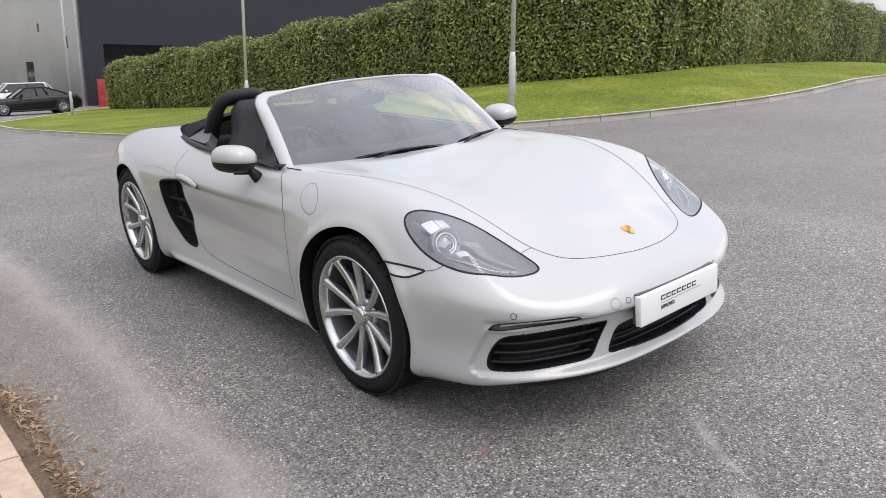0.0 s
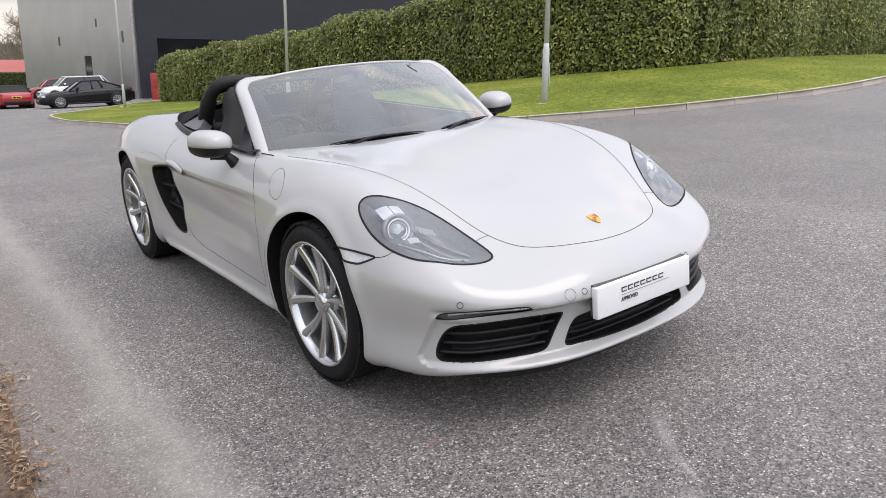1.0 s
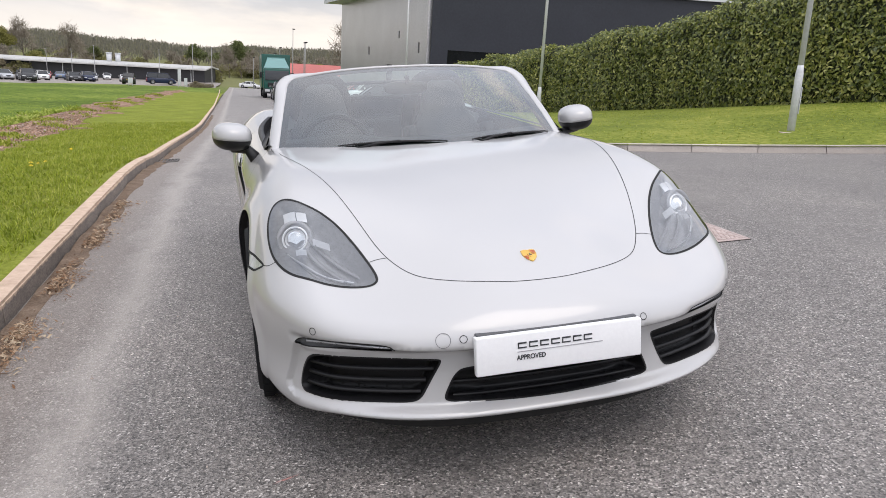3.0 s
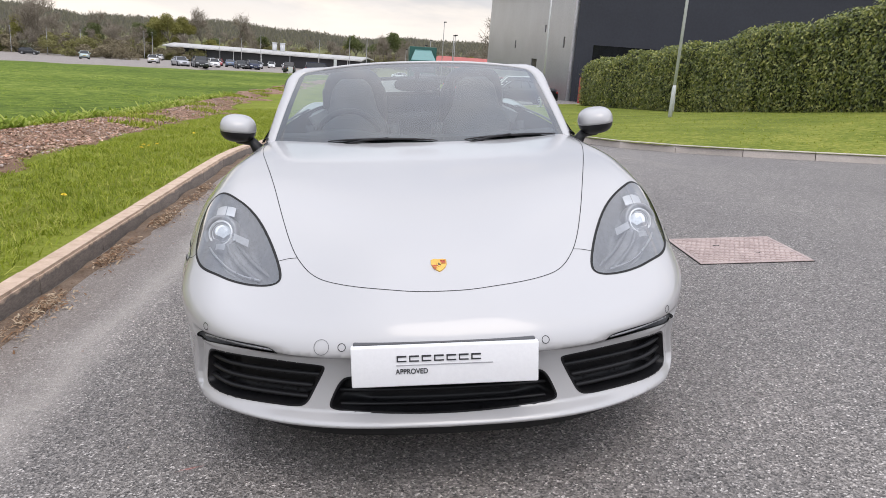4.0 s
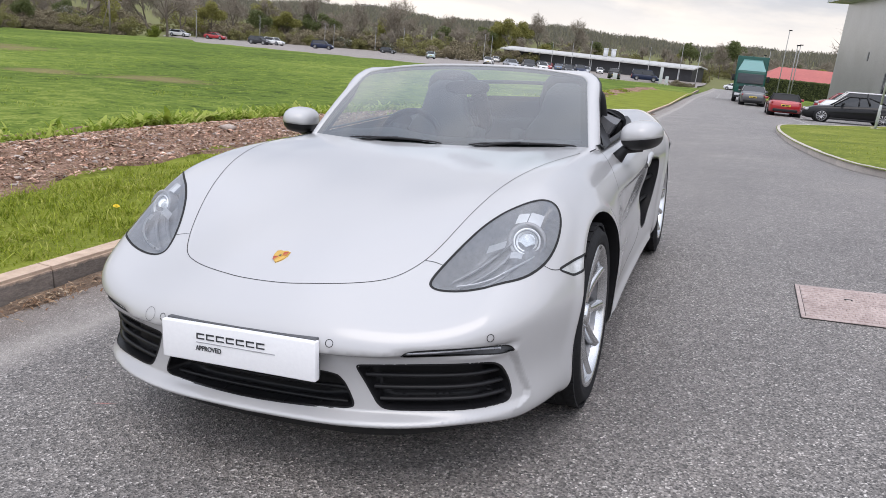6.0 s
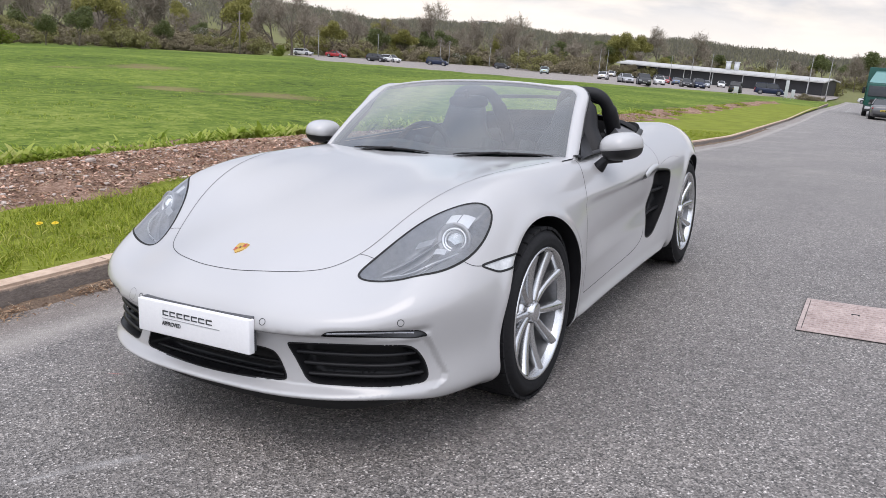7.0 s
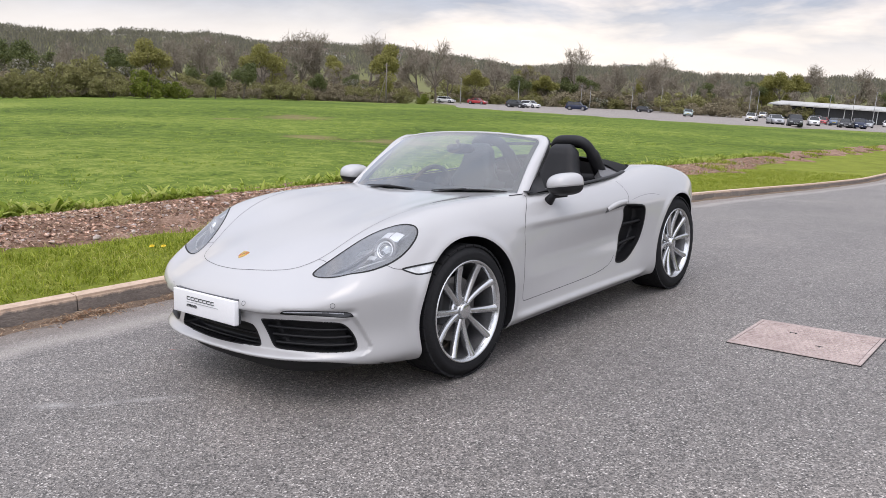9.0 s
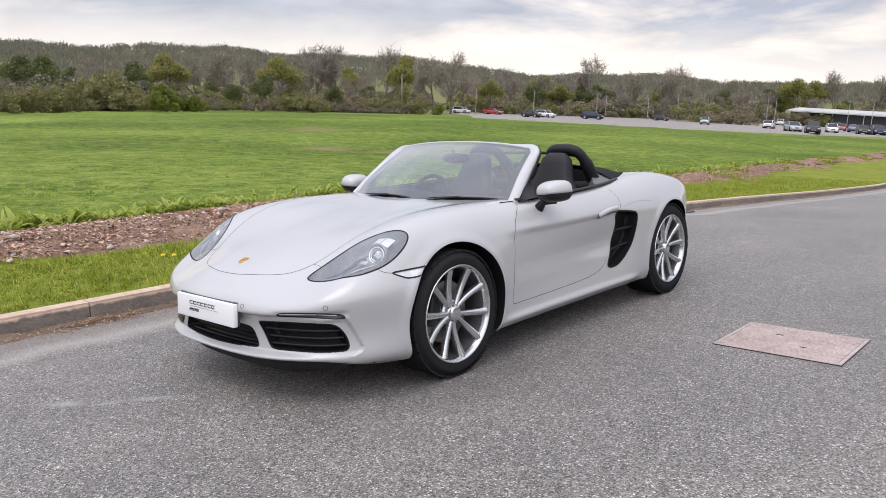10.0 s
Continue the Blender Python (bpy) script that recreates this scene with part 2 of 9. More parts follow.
def glass_material(name, tint=(0.9, 0.95, 0.93), rough=0.0, mirror=0.14):
    """Thin clear glazing: mostly see-through, with gloss that grows towards grazing."""
    m, t, b = material(name)
    clear = node(t, "ShaderNodeBsdfTransparent", Color=(*tint, 1))
    gloss = node(t, "ShaderNodeBsdfGlossy", Roughness=rough, Color=(1, 1, 1, 1))
    fr = node(t, "ShaderNodeFresnel", IOR=1.52)
    sc = node(t, "ShaderNodeMath", p_operation="MULTIPLY", i0=(fr, 0), i1=mirror)
    mx = node(t, "ShaderNodeMixShader", i0=(sc, 0))
    t.links.new(clear.outputs[0], mx.inputs[1])
    t.links.new(gloss.outputs[0], mx.inputs[2])
    out = [x for x in t.nodes if x.type == "OUTPUT_MATERIAL"][0]
    t.links.new(mx.outputs[0], out.inputs[0])
    return m


ASPHALT = asphalt_material()


def worn_kerb():
    """Dirty grey stone whose tread is scraped down to the tan aggregate along a ragged edge."""
    m = surface("worn_kerb_stone", (0.105, 0.088, 0.075), (0.30, 0.255, 0.215), 0.88, 30, 3.2, 0.6, 0.008, per_object=0.14, mid=(0.19, 0.16, 0.138))
    t, b = m.node_tree, m.node_tree.nodes["Principled BSDF"]
    old = b.inputs["Base Color"].links[0].from_socket
    tex = t.nodes.new("ShaderNodeTexCoord")
    geo = t.nodes.new("ShaderNodeNewGeometry")
    rag = node(t, "ShaderNodeTexNoise", Vector=(geo, 0), Scale=11.0, Detail=5.0, Roughness=0.7)
    sep = node(t, "ShaderNodeSeparateXYZ", i0=(tex, 3))
    edge = node(t, "ShaderNodeMath", p_operation="MULTIPLY_ADD", i0=(rag, 0), i1=0.22, i2=(sep, 2))
    mask = node(t, "ShaderNodeMapRange", i0=(edge, 0), i1=0.49, i2=0.54, i3=0.0, i4=0.92)
    tone = ramp(t, (rag, 0), [(0.3, (0.44, 0.315, 0.23)), (0.7, (0.64, 0.49, 0.37))])
    mix = node(t, "ShaderNodeMix", p_data_type="RGBA", i0=(mask, 0), i7=(tone, 0))
    t.links.new(old, mix.inputs[6])
    t.links.new(mix.outputs[2], b.inputs["Base Color"])
    return m


WORN_KERB = worn_kerb()
KERB_PALE = surface("pale_kerb_concrete", (0.34, 0.30, 0.27), (0.58, 0.52, 0.465), 0.85, 45, 1.6, 0.5, 0.006, per_object=0.12)
GRASS_SOD = surface("grass_sod", (0.095, 0.112, 0.016), (0.28, 0.30, 0.055), 0.9, 35, 1.1, 0.9, 0.03, mid=(0.172, 0.202, 0.024), spec=0.15)
MOWN = surface("mown_lawn", (0.066, 0.092, 0.014), (0.32, 0.31, 0.072), 0.9, 11, 0.55, 1.0, 0.05, mid=(0.15, 0.185, 0.026), spec=0.15)
FIELD = field_material()
SOIL = surface("bare_soil", (0.085, 0.050, 0.034), (0.50, 0.35, 0.27), 0.95, 34, 2.6, 1.0, 0.05, mid=(0.27, 0.168, 0.118), spec=0.15)
BLADE = foliage("grass_blade", [(0.085, 0.120, 0.012), (0.19, 0.240, 0.024), (0.31, 0.355, 0.042), (0.46, 0.44, 0.14)], 0.6, 0.12, 0.3)
LAWN_BLADE = foliage("lawn_blade", [(0.18, 0.225, 0.028), (0.29, 0.33, 0.050), (0.46, 0.44, 0.13)], 0.6, 0.12, 0.4)
WEED = foliage("weed_leaf", [(0.11, 0.165, 0.020), (0.22, 0.30, 0.038), (0.37, 0.43, 0.09), (0.48, 0.49, 0.17)], 0.6, 0.15, 0.45)
LAUREL = foliage("laurel_leaf", [(0.046, 0.064, 0.017), (0.110, 0.140, 0.029), (0.225, 0.25, 0.056), (0.48, 0.46, 0.14)], 0.34, 0.5, 0.25)
# near-black hull: the shade between the leaves is put into its colour
HEDGE_CORE = surface("hedge_shade_core", (0.010, 0.014, 0.005), (0.035, 0.044, 0.014), 0.9, 25, 3, 0.8, 0.05)
LITTER = foliage("leaf_litter", [(0.10, 0.046, 0.022), (0.21, 0.120, 0.068), (0.34, 0.235, 0.15), (0.52, 0.44, 0.32)], 0.8, 0.2, 0.1)
STONE_BITS = surface("stone_chips", (0.22, 0.165, 0.135), (0.54, 0.47, 0.42), 0.85, 60, 8, 0.4, 0.005, per_island=0.3)
GALV = surface("galvanised_steel", (0.46, 0.475, 0.485), (0.62, 0.63, 0.64), 0.5, 25, 4, 0.1, 0.001)
DARK_CLAD = surface("dark_cladding", (0.018, 0.020, 0.026), (0.028, 0.031, 0.039), 0.5, 6, 0.4, 0.05, 0.002, spec=0.3)
GREY_CLAD = surface("metal_cladding", (0.32, 0.325, 0.33), (0.56, 0.565, 0.57), 0.33, 7, 0.25, 0.06, 0.002, metal=0.75)
ROOF_EDGE = surface("pale_fascia", (0.42, 0.43, 0.44), (0.55, 0.56, 0.57), 0.5, 6, 0.6, 0.05, 0.002)
BLACK_GLASS = surface("dark_window_glass", (0.006, 0.007, 0.008), (0.012, 0.013, 0.014), 0.06, 4, 0.5, 0.0)
WHITE_LINE = surface("road_paint", (0.45, 0.45, 0.44), (0.75, 0.75, 0.73), 0.7, 40, 3, 0.3, 0.002)
RUBBER = surface("tyre_rubber", (0.009, 0.009, 0.010), (0.018, 0.018, 0.019), 0.78, 90, 9, 0.25, 0.001, spec=0.2)
BLACK_PLASTIC = surface("black_plastic", (0.008, 0.008, 0.009), (0.014, 0.014, 0.015), 0.42, 120, 10, 0.08, 0.0005, spec=0.3)

# ---- helpers to build meshes ----
def part(name, data, mat, parent=None, label="", smooth=True):
    """Links a bmesh or a mesh as one object, under a parent if given."""
    if isinstance(data, bmesh.types.BMesh):
        me = bpy.data.meshes.new(name)
        data.to_mesh(me)
        data.free()
    else:
        me = data
    if mat is not None and not me.materials:
        for m in (mat if isinstance(mat, (list, tuple)) else [mat]):
            me.materials.append(m)
    if smooth:
        me.shade_smooth()
    ob = new(name, me)
    if parent is not None:
        ob.parent = parent
    if label:
        ob["label"] = label
    return ob


def mesh_of(name, verts, faces, mat=None, smooth=True):
    me = bpy.data.meshes.new(name)
    me.from_pydata([tuple(map(float, v)) for v in verts], [], [tuple(map(int, f)) for f in faces])
    me.update()
    if mat is not None:
        me.materials.append(mat)
    if smooth:
        me.shade_smooth()
    return me


def grid_faces(nu, nv, wrap=False):
    out = []
    for i in range(nu - 1):
        for j in range(nv - (0 if wrap else 1)):
            k = (j + 1) % nv
            out.append((i * nv + j, i * nv + k, (i + 1) * nv + k, (i + 1) * nv + j))
    return out


def box(bm, cx, cy, cz, sx, sy, sz, bevel=0.0, m=None):
    """A box by centre and size, into bm; edges rounded by bevel."""
    r = bmesh.ops.create_cube(bm, size=1.0)
    vs = r["verts"]
    for v in vs:
        v.co = Vector((v.co.x * sx + cx, v.co.y * sy + cy, v.co.z * sz + cz))
        if m is not None:
            v.co = m @ v.co
    if bevel:
        es = list({e for v in vs for e in v.link_edges})
        bmesh.ops.bevel(bm, geom=es, offset=bevel, segments=2, affect="EDGES", profile=0.6)


def tube(bm, pts, radii, sides=8, cap=True):
    """A round bar through the points."""
    pts = [Vector(p) for p in pts]
    if not hasattr(radii, "__len__"):
        radii = [radii] * len(pts)
    rings = []
    for i, p in enumerate(pts):
        d = (pts[min(i + 1, len(pts) - 1)] - pts[max(i - 1, 0)]).normalized()
        a = d.orthogonal().normalized() if i == 0 else (a - d * a.dot(d)).normalized()
        b = d.cross(a)
        rings.append([bm.verts.new(p + (a * math.cos(k * math.tau / sides) + b * math.sin(k * math.tau / sides)) * radii[i]) for k in range(sides)])
    for r, q in zip(rings, rings[1:]):
        for k in range(sides):
            bm.faces.new((r[k], r[(k + 1) % sides], q[(k + 1) % sides], q[k]))
    if cap:
        bm.faces.new(rings[0][::-1])
        bm.faces.new(rings[-1])


def thing(name, m=None):
    ob = new(name)
    ob.empty_display_size = 0.1
    if m is not None:
        ob.matrix_basis = m
    return ob


# ---- the lie of the land ----
PY = [-400, -60, -20, -6, 0, 5, 10.5, 18, 25, 39, 47, 60, 75, 89, 130, 190, 240, 4000]
PZ = [1.0, 0.6, 0.28, 0.084, 0, -0.085, -0.40, -0.93, -1.40, -2.0, -2.36, -2.75, -3.3, -4.0, -5.7, -8.0, -8.8, -8.8]
FX = [-60, -6, 0, 2, 5, 7.5, 10.7, 16, 30, 60]
FZ = [-0.55, -0.52, 0, 0.174, 0.28, 0.40, 0.68, 1.05, 1.5, 1.7]


def base(x, y):
    """Height of the bare ground; the road, the field and the far hills all lie on it."""
    x, y = np.asarray(x, float), np.asarray(y, float)
    d = np.interp(y, [20, 43, 60, 100], [1, 0.5, 0.35, 0])
    rr = np.hypot(np.maximum(y, 0) + np.minimum(y, 0) * 0.1, np.maximum(-6 - x, 0))
    rr = np.where(x < -6, rr, y)
    z = np.interp(rr, PY, PZ) + np.interp(x, FX, FZ) * d
    r = np.hypot(x, y)
    s = np.clip((r - 300) / 700, 0, 1)
    a = np.degrees(np.arctan2(x, y))
    rise = np.interp(a, [-180, -100, -75, -60, -47, -40, -34, -24, -14, -8, 0, 20, 90, 180], [20, 24, 26, 27, 25, 17, 9, 10, 7, 6, 3, 5, 15, 20])
    rise = rise + 2.5 * np.sin(np.radians(a) * 23) + 1.5 * np.sin(np.radians(a) * 57 + 1)
    return z + rise * s * s * (3 - 2 * s)


def hgt(x, y):
    """base, smoothed a little over a metre and a half."""
    z = 0
    for dx, dy in ((0, 0), (1.2, 0), (-1.2, 0), (0, 1.5), (0, -1.5)):
        z = z + base(np.asarray(x, float) + dx, np.asarray(y, float) + dy) * 0.2
    k = np.clip((np.hypot(x, np.asarray(y, float) - 1) - 5) / 3, 0, 1)      # dead flat round the car
    flat = 0.0875 * np.asarray(x, float) - 0.014 * np.asarray(y, float)
    return np.where(np.asarray(x) < 3, flat * (1 - k) + z * k, z)


def ht(x, y):
    return float(hgt(x, y))


far = np.concatenate([-np.geomspace(3000, 75, 26), np.arange(-72, 45, 1.5), np.geomspace(48, 3000, 26)])
fary = np.concatenate([-np.geomspace(1500, 45, 12), np.arange(-42, 72, 1.5), np.geomspace(75, 3000, 44)])
gx, gy = np.meshgrid(far, fary, indexing="ij")
gz = hgt(gx, gy)
rng = np.random.default_rng(4)
lump = 0.05 * np.sin(gx * 0.9 + 1.3 * np.sin(gy * 0.5)) * np.sin(gy * 0.7 + np.sin(gx * 0.3)) + rng.normal(0, 0.015, gx.shape)
corridor = ((gx > -5.6) & (gx < 45) & (gy < 75)) | ((gx > -3.9) & (gx < 5.2) & (gy < 165))
gz = np.where(corridor, gz - 0.45, gz + 0.12 + np.where(np.hypot(gx, gy) < 250, lump, 0))
ground = part("ground", mesh_of("ground", np.stack([gx, gy, gz], -1).reshape(-1, 3), grid_faces(len(far), len(fary))), FIELD)
tagged(ground, "wide green pasture with bare patches, falling gently to a valley", "ground", kind="structure")


def sheet(name, xs, ys, lift, mat):
    ax, ay = np.meshgrid(xs, ys, indexing="ij")
    z = hgt(ax, ay) + (lift(ax, ay) if callable(lift) else lift)
    return part(name, mesh_of(name, np.stack([ax, ay, z], -1).reshape(-1, 3), grid_faces(len(xs), len(ys))), mat)


road = sheet("road", np.concatenate([np.arange(-2.3, 14, 0.5), np.arange(14, 46, 2)]), np.concatenate([np.arange(-40, -6, 2), np.arange(-6, 40, 0.5), np.arange(40, 260, 3)]), 0.0, ASPHALT)
tagged(road, "worn grey asphalt road with pale silt along the gutter", "road", kind="structure")


# ---- verges: strips between two lines, from the kerb to the back ----
def resample(line, step):
    p = np.array(line, float)
    # smooth the corners by cutting them three times
    for _ in range(3):
        q = np.empty((2 * len(p) - 2, 2))
        q[0::2], q[1::2] = p[:-1] * 0.75 + p[1:] * 0.25, p[:-1] * 0.25 + p[1:] * 0.75
        p = np.vstack([p[:1], q, p[-1:]])
    d = np.concatenate([[0], np.cumsum(np.hypot(*np.diff(p, axis=0).T))])
    s = np.arange(0, d[-1], step)
    return np.stack([np.interp(s, d, p[:, 0]), np.interp(s, d, p[:, 1])], -1)


KERB_R = [(44, 9.0), (30, 6.6), (20, 5.3), (14, 4.5), (11.6, 4.4), (9.9, 4.75), (8.6, 5.3), (7.4, 6.0), (6.2, 6.6), (5.0, 7.2), (4.0, 7.65), (3.2, 8.4), (2.8, 9.8), (2.65, 13), (2.65, 18), (2.8, 24), (3.0, 29), (3.4, 31.4), (4.6, 33.2), (6.4, 36.6), (9.4, 42), (12.5, 46)]
BACK_R = [(44, 13.4), (30, 11.2), (20, 9.2), (16, 8.3), (13.4, 8.0), (12.2, 8.4), (11.4, 9.2), (11.0, 10.6), (10.9, 13), (10.9, 18), (11, 24), (11, 30), (11, 36), (11.05, 43), (11.6, 44.6), (12.6, 46)]
KERB_L = [(-2.04, -40), (-2.04, 6), (-2.08, 30), (-2.15, 50), (-2.5, 80), (-3.1, 110), (-3.6, 150)]


def verge_lift(p, u):
    """How far the right-hand grass stands over the road, u from 0 at the kerb to 1 at the hedge."""
    bank = np.interp(p[..., 1], [10, 18, 30, 42], [0.42, 0.22, 0.05, -0.05])
    return 0.10 + bank * u


kr = resample(KERB_R, 0.45)
br = resample(BACK_R, 0.45)
br = np.stack([np.interp(np.linspace(0, 1, len(kr)), np.linspace(0, 1, len(br)), br[:, k]) for k in (0, 1)], -1)


def match_back(k, b):
    """For each kerb point the back point across from it."""
    out = np.empty_like(k)
    j = 0
    for i in range(len(k)):
        w = b[max(0, j - 2):j + 60]
        d = np.hypot(*(w - k[i]).T) + 0.25 * np.abs(np.arange(len(w)) - 2)
        j = max(0, j - 2) + int(np.argmin(np.hypot(*(w - k[i]).T))) if i else int(np.argmin(np.hypot(*(b - k[i]).T)))
        out[i] = b[j]
    return out


bk = match_back(kr, br)
for _ in range(6):
    bk[1:-1] = (bk[:-2] + bk[1:-1] * 2 + bk[2:]) / 4
uu = np.linspace(0, 1.18, 20)
vr = kr[:, None, :] + (bk - kr)[:, None, :] * uu[None, :, None]
vz = hgt(vr[..., 0], vr[..., 1]) + verge_lift(vr, np.minimum(uu, 1)[None, :])
verge_right = part("verge_right", mesh_of("verge_right", np.concatenate([vr, vz[..., None]], -1).reshape(-1, 3), grid_faces(len(kr), len(uu))), MOWN)
tagged(verge_right, "mown grass bank rising from the kerb to a hedge", "grass verge", kind="structure")


def soil_low(y):
    return np.interp(y, [-40, -3, 2, 6, 14, 30, 50, 80], [-4.0, -3.9, -3.85, -4.0, -5.1, -6.6, -6.6, -6.0])


def soil_high(y):
    return np.interp(y, [-40, 0, 3, 7, 16, 28, 45, 80], [-6.0, -6.0, -6.2, -6.5, -7.4, -8.2, -8.0, -6.6])


def left_profile(x, y):
    """Height over the bare ground left of the long kerb: verge, then a low spoil bank."""
    lo, hi = soil_low(y), soil_high(y)
    u = np.clip((x - -2.2) / (lo - -2.2), 0, 1)
    v = np.clip((x - lo) / (hi - lo), 0, 1)
    ridge = 0.10 * np.sin(np.pi * v) ** 1.2
    return 0.117 + 0.083 * u + ridge + 0.02 * v


ly = np.concatenate([np.arange(-40, -6, 1.5), np.arange(-6, 30, 0.25), np.arange(30, 82, 1.0)])
lu = np.linspace(0, 1, 9)
ax = -2.155 + (soil_low(ly)[:, None] - 0.55 - -2.155) * lu[None, :]
ay = np.repeat(ly[:, None], len(lu), 1)
az = hgt(ax, ay) + left_profile(ax, ay) + rng.normal(0, 0.006, ax.shape)
az[:, -1] -= 0.10
verge_left = part("verge_left", mesh_of("verge_left", np.stack([ax, ay, az], -1).reshape(-1, 3), grid_faces(len(ly), len(lu))), GRASS_SOD)
tagged(verge_left, "rough grass verge with dandelions beside the kerb", "grass verge", kind="structure")

su = np.linspace(0, 1, 26)
edge = (0.18 * np.sin(ly * 1.7) + 0.10 * np.sin(ly * 4.1 + 1) + 0.10 * np.sin(ly * 0.61)) * (1 + np.clip((ly - 9) / 12, 0, 1.6))
lo, hi = soil_low(ly) + edge, soil_high(ly) + 0.5 * np.roll(edge, 5)
ax = lo[:, None] + (hi - 0.5 - lo)[:, None] * su[None, :]
ay = np.repeat(ly[:, None], len(su), 1)
rough = np.array([[noise.fractal(Vector((x * 2.3, y * 2.3, 0.0)), 1.0, 2.0, 5) for x, y in zip(rx, ry)] for rx, ry in zip(ax, ay)])
az = hgt(ax, ay) + left_profile(ax, ay) + 0.02 + 0.038 * rough
az[:, 0] -= 0.07
az[:, -1] -= 0.15
soil = part("soil_bank", mesh_of("soil_bank", np.stack([ax, ay, az], -1).reshape(-1, 3), grid_faces(len(ly), len(su))), SOIL)
tagged(soil, "bare reddish-brown soil bank strewn with stones", "soil", kind="structure")


# ---- kerbs of single concrete stones ----
def kerb_run(name, line, lean, label, step, y_range, height=0.11, width=0.13, mat=KERB_PALE):
    """A kerb as separate stones along the line; the grass lies to the side that lean points to (+1: left of travel)."""
    holder = thing(name)
    tagged(holder, label, "kerb", kind="structure")
    pts = resample(line, step)
    bm = bmesh.new()
    box(bm, 0, 0, 0, 1, 1, 1, 0.0)
    for v in bm.verts:
        if v.co.z > 0 and v.co.y < 0:
            v.co.y += 0.14
    es = [e for e in bm.edges if e.verts[0].co.z > 0 and e.verts[1].co.z > 0 and abs(e.verts[0].co.x - e.verts[1].co.x) > 0.5]
    bmesh.ops.bevel(bm, geom=es, offset=0.06, segments=2, affect="EDGES")
    stone = bpy.data.meshes.new("kerb_stone")
    bm.to_mesh(stone)
    bm.free()
    stone.materials.append(mat)
    stone.shade_flat()
    k = random.Random(7)
    for a, b in zip(pts, pts[1:]):
        mid = (a + b) / 2
        if not y_range[0] < mid[1] < y_range[1]:
            continue
        d = b - a
        length = float(np.hypot(*d)) - 0.008
        yaw = math.atan2(d[1], d[0])
        za, zb = ht(*a), ht(*b)
        m = Matrix.Translation((mid[0], mid[1], (za + zb) / 2 + height - 0.15 + k.uniform(-0.002, 0.002))) @ Euler((k.uniform(-0.006, 0.006), -math.atan2(zb - za, length), yaw + k.uniform(-0.003, 0.003))).to_matrix().to_4x4()
        ob = new("kerb_stone", stone)
        ob.parent = holder
        ob.matrix_basis = m @ Matrix.Translation((0, lean * width * 0.5, 0)) @ Matrix.Diagonal((length, lean * width, 0.30, 1))
    return holder


kerb_run("kerb_right", KERB_R, -1, "pale concrete kerb stones edging the grass bank", 0.915, (2, 47))
kerb_run("kerb_left", KERB_L, 1, "weathered concrete kerb stones beside the rough verge", 0.915, (-14, 120), 0.128, mat=WORN_KERB)

# ---- the sports car's body as one smooth surface ----
def spline(xs, ys):
    """A natural cubic spline through the points, straight beyond its ends."""
    x, y = np.array(xs, float), np.array(ys, float)
    n, h = len(x), np.diff(x)
    a = np.zeros((n, n))
    r = np.zeros(n)
    a[0, 0] = a[-1, -1] = 1
    for i in range(1, n - 1):
        a[i, i - 1], a[i, i], a[i, i + 1] = h[i - 1], 2 * (h[i - 1] + h[i]), h[i]
        r[i] = 6 * ((y[i + 1] - y[i]) / h[i] - (y[i] - y[i - 1]) / h[i - 1])
    m = np.linalg.solve(a, r)

    def f(q):
        q = np.asarray(q, float)
        c = np.clip(q, x[0], x[-1])
        i = np.clip(np.searchsorted(x, c) - 1, 0, n - 2)
        hh, u, v = h[i], x[i + 1] - c, c - x[i]
        z = (m[i] * u ** 3 + m[i + 1] * v ** 3) / (6 * hh) + (y[i] / hh - m[i] * hh / 6) * u + (y[i + 1] / hh - m[i + 1] * hh / 6) * v
        s0 = (y[1] - y[0]) / h[0] - h[0] * (2 * m[0] + m[1]) / 6
        s1 = (y[-1] - y[-2]) / h[-1] + h[-1] * (m[-2] + 2 * m[-1]) / 6
        return z + np.minimum(q - x[0], 0) * s0 + np.maximum(q - x[-1], 0) * s1
    return f


def smoothstep(a, b, x):
    t = np.clip((np.asarray(x, float) - a) / (b - a), 0, 1)
    return t * t * (3 - 2 * t)


# height along the middle, and along the crest of the wings
SY = [-0.95, -0.85, -0.72, -0.6, -0.45, -0.3, -0.1, 0.1, 0.3, 0.5, 0.7, 1.0, 1.5, 1.9, 2.1, 2.4, 2.7, 3.0, 3.2, 3.35, 3.46]
MID = spline(SY, [0.505, 0.578, 0.645, 0.688, 0.730, 0.765, 0.803, 0.833, 0.854, 0.868, 0.876, 0.88, 0.88, 0.885, 0.90, 0.915, 0.905, 0.872, 0.84, 0.80, 0.76])
CREST = spline(SY, [0.43, 0.49, 0.563, 0.636, 0.738, 0.806, 0.848, 0.864, 0.868, 0.868, 0.866, 0.866, 0.878, 0.895, 0.91, 0.926, 0.897, 0.836, 0.785, 0.74, 0.70])
# widest outline seen from above
PLAN_A = [0, 0.14, 0.28, 0.40, 0.50, 0.60, 0.68, 0.735, 0.785, 0.825, 0.855, 0.875, 0.882, 0.878, 0.868, 0.860, 0.860, 0.868, 0.885, 0.896, 0.880, 0.832, 0.765, 0.67, 0.52, 0.30, 0]
PLAN_Y = [-0.948, -0.944, -0.932, -0.905, -0.866, -0.808, -0.74, -0.665, -0.56, -0.44, -0.30, -0.12, 0.05, 0.25, 0.5, 0.9, 1.3, 1.7, 2.05, 2.4, 2.62, 2.82, 2.99, 3.13, 3.25, 3.325, 3.345]
_k = np.arange(len(PLAN_A))
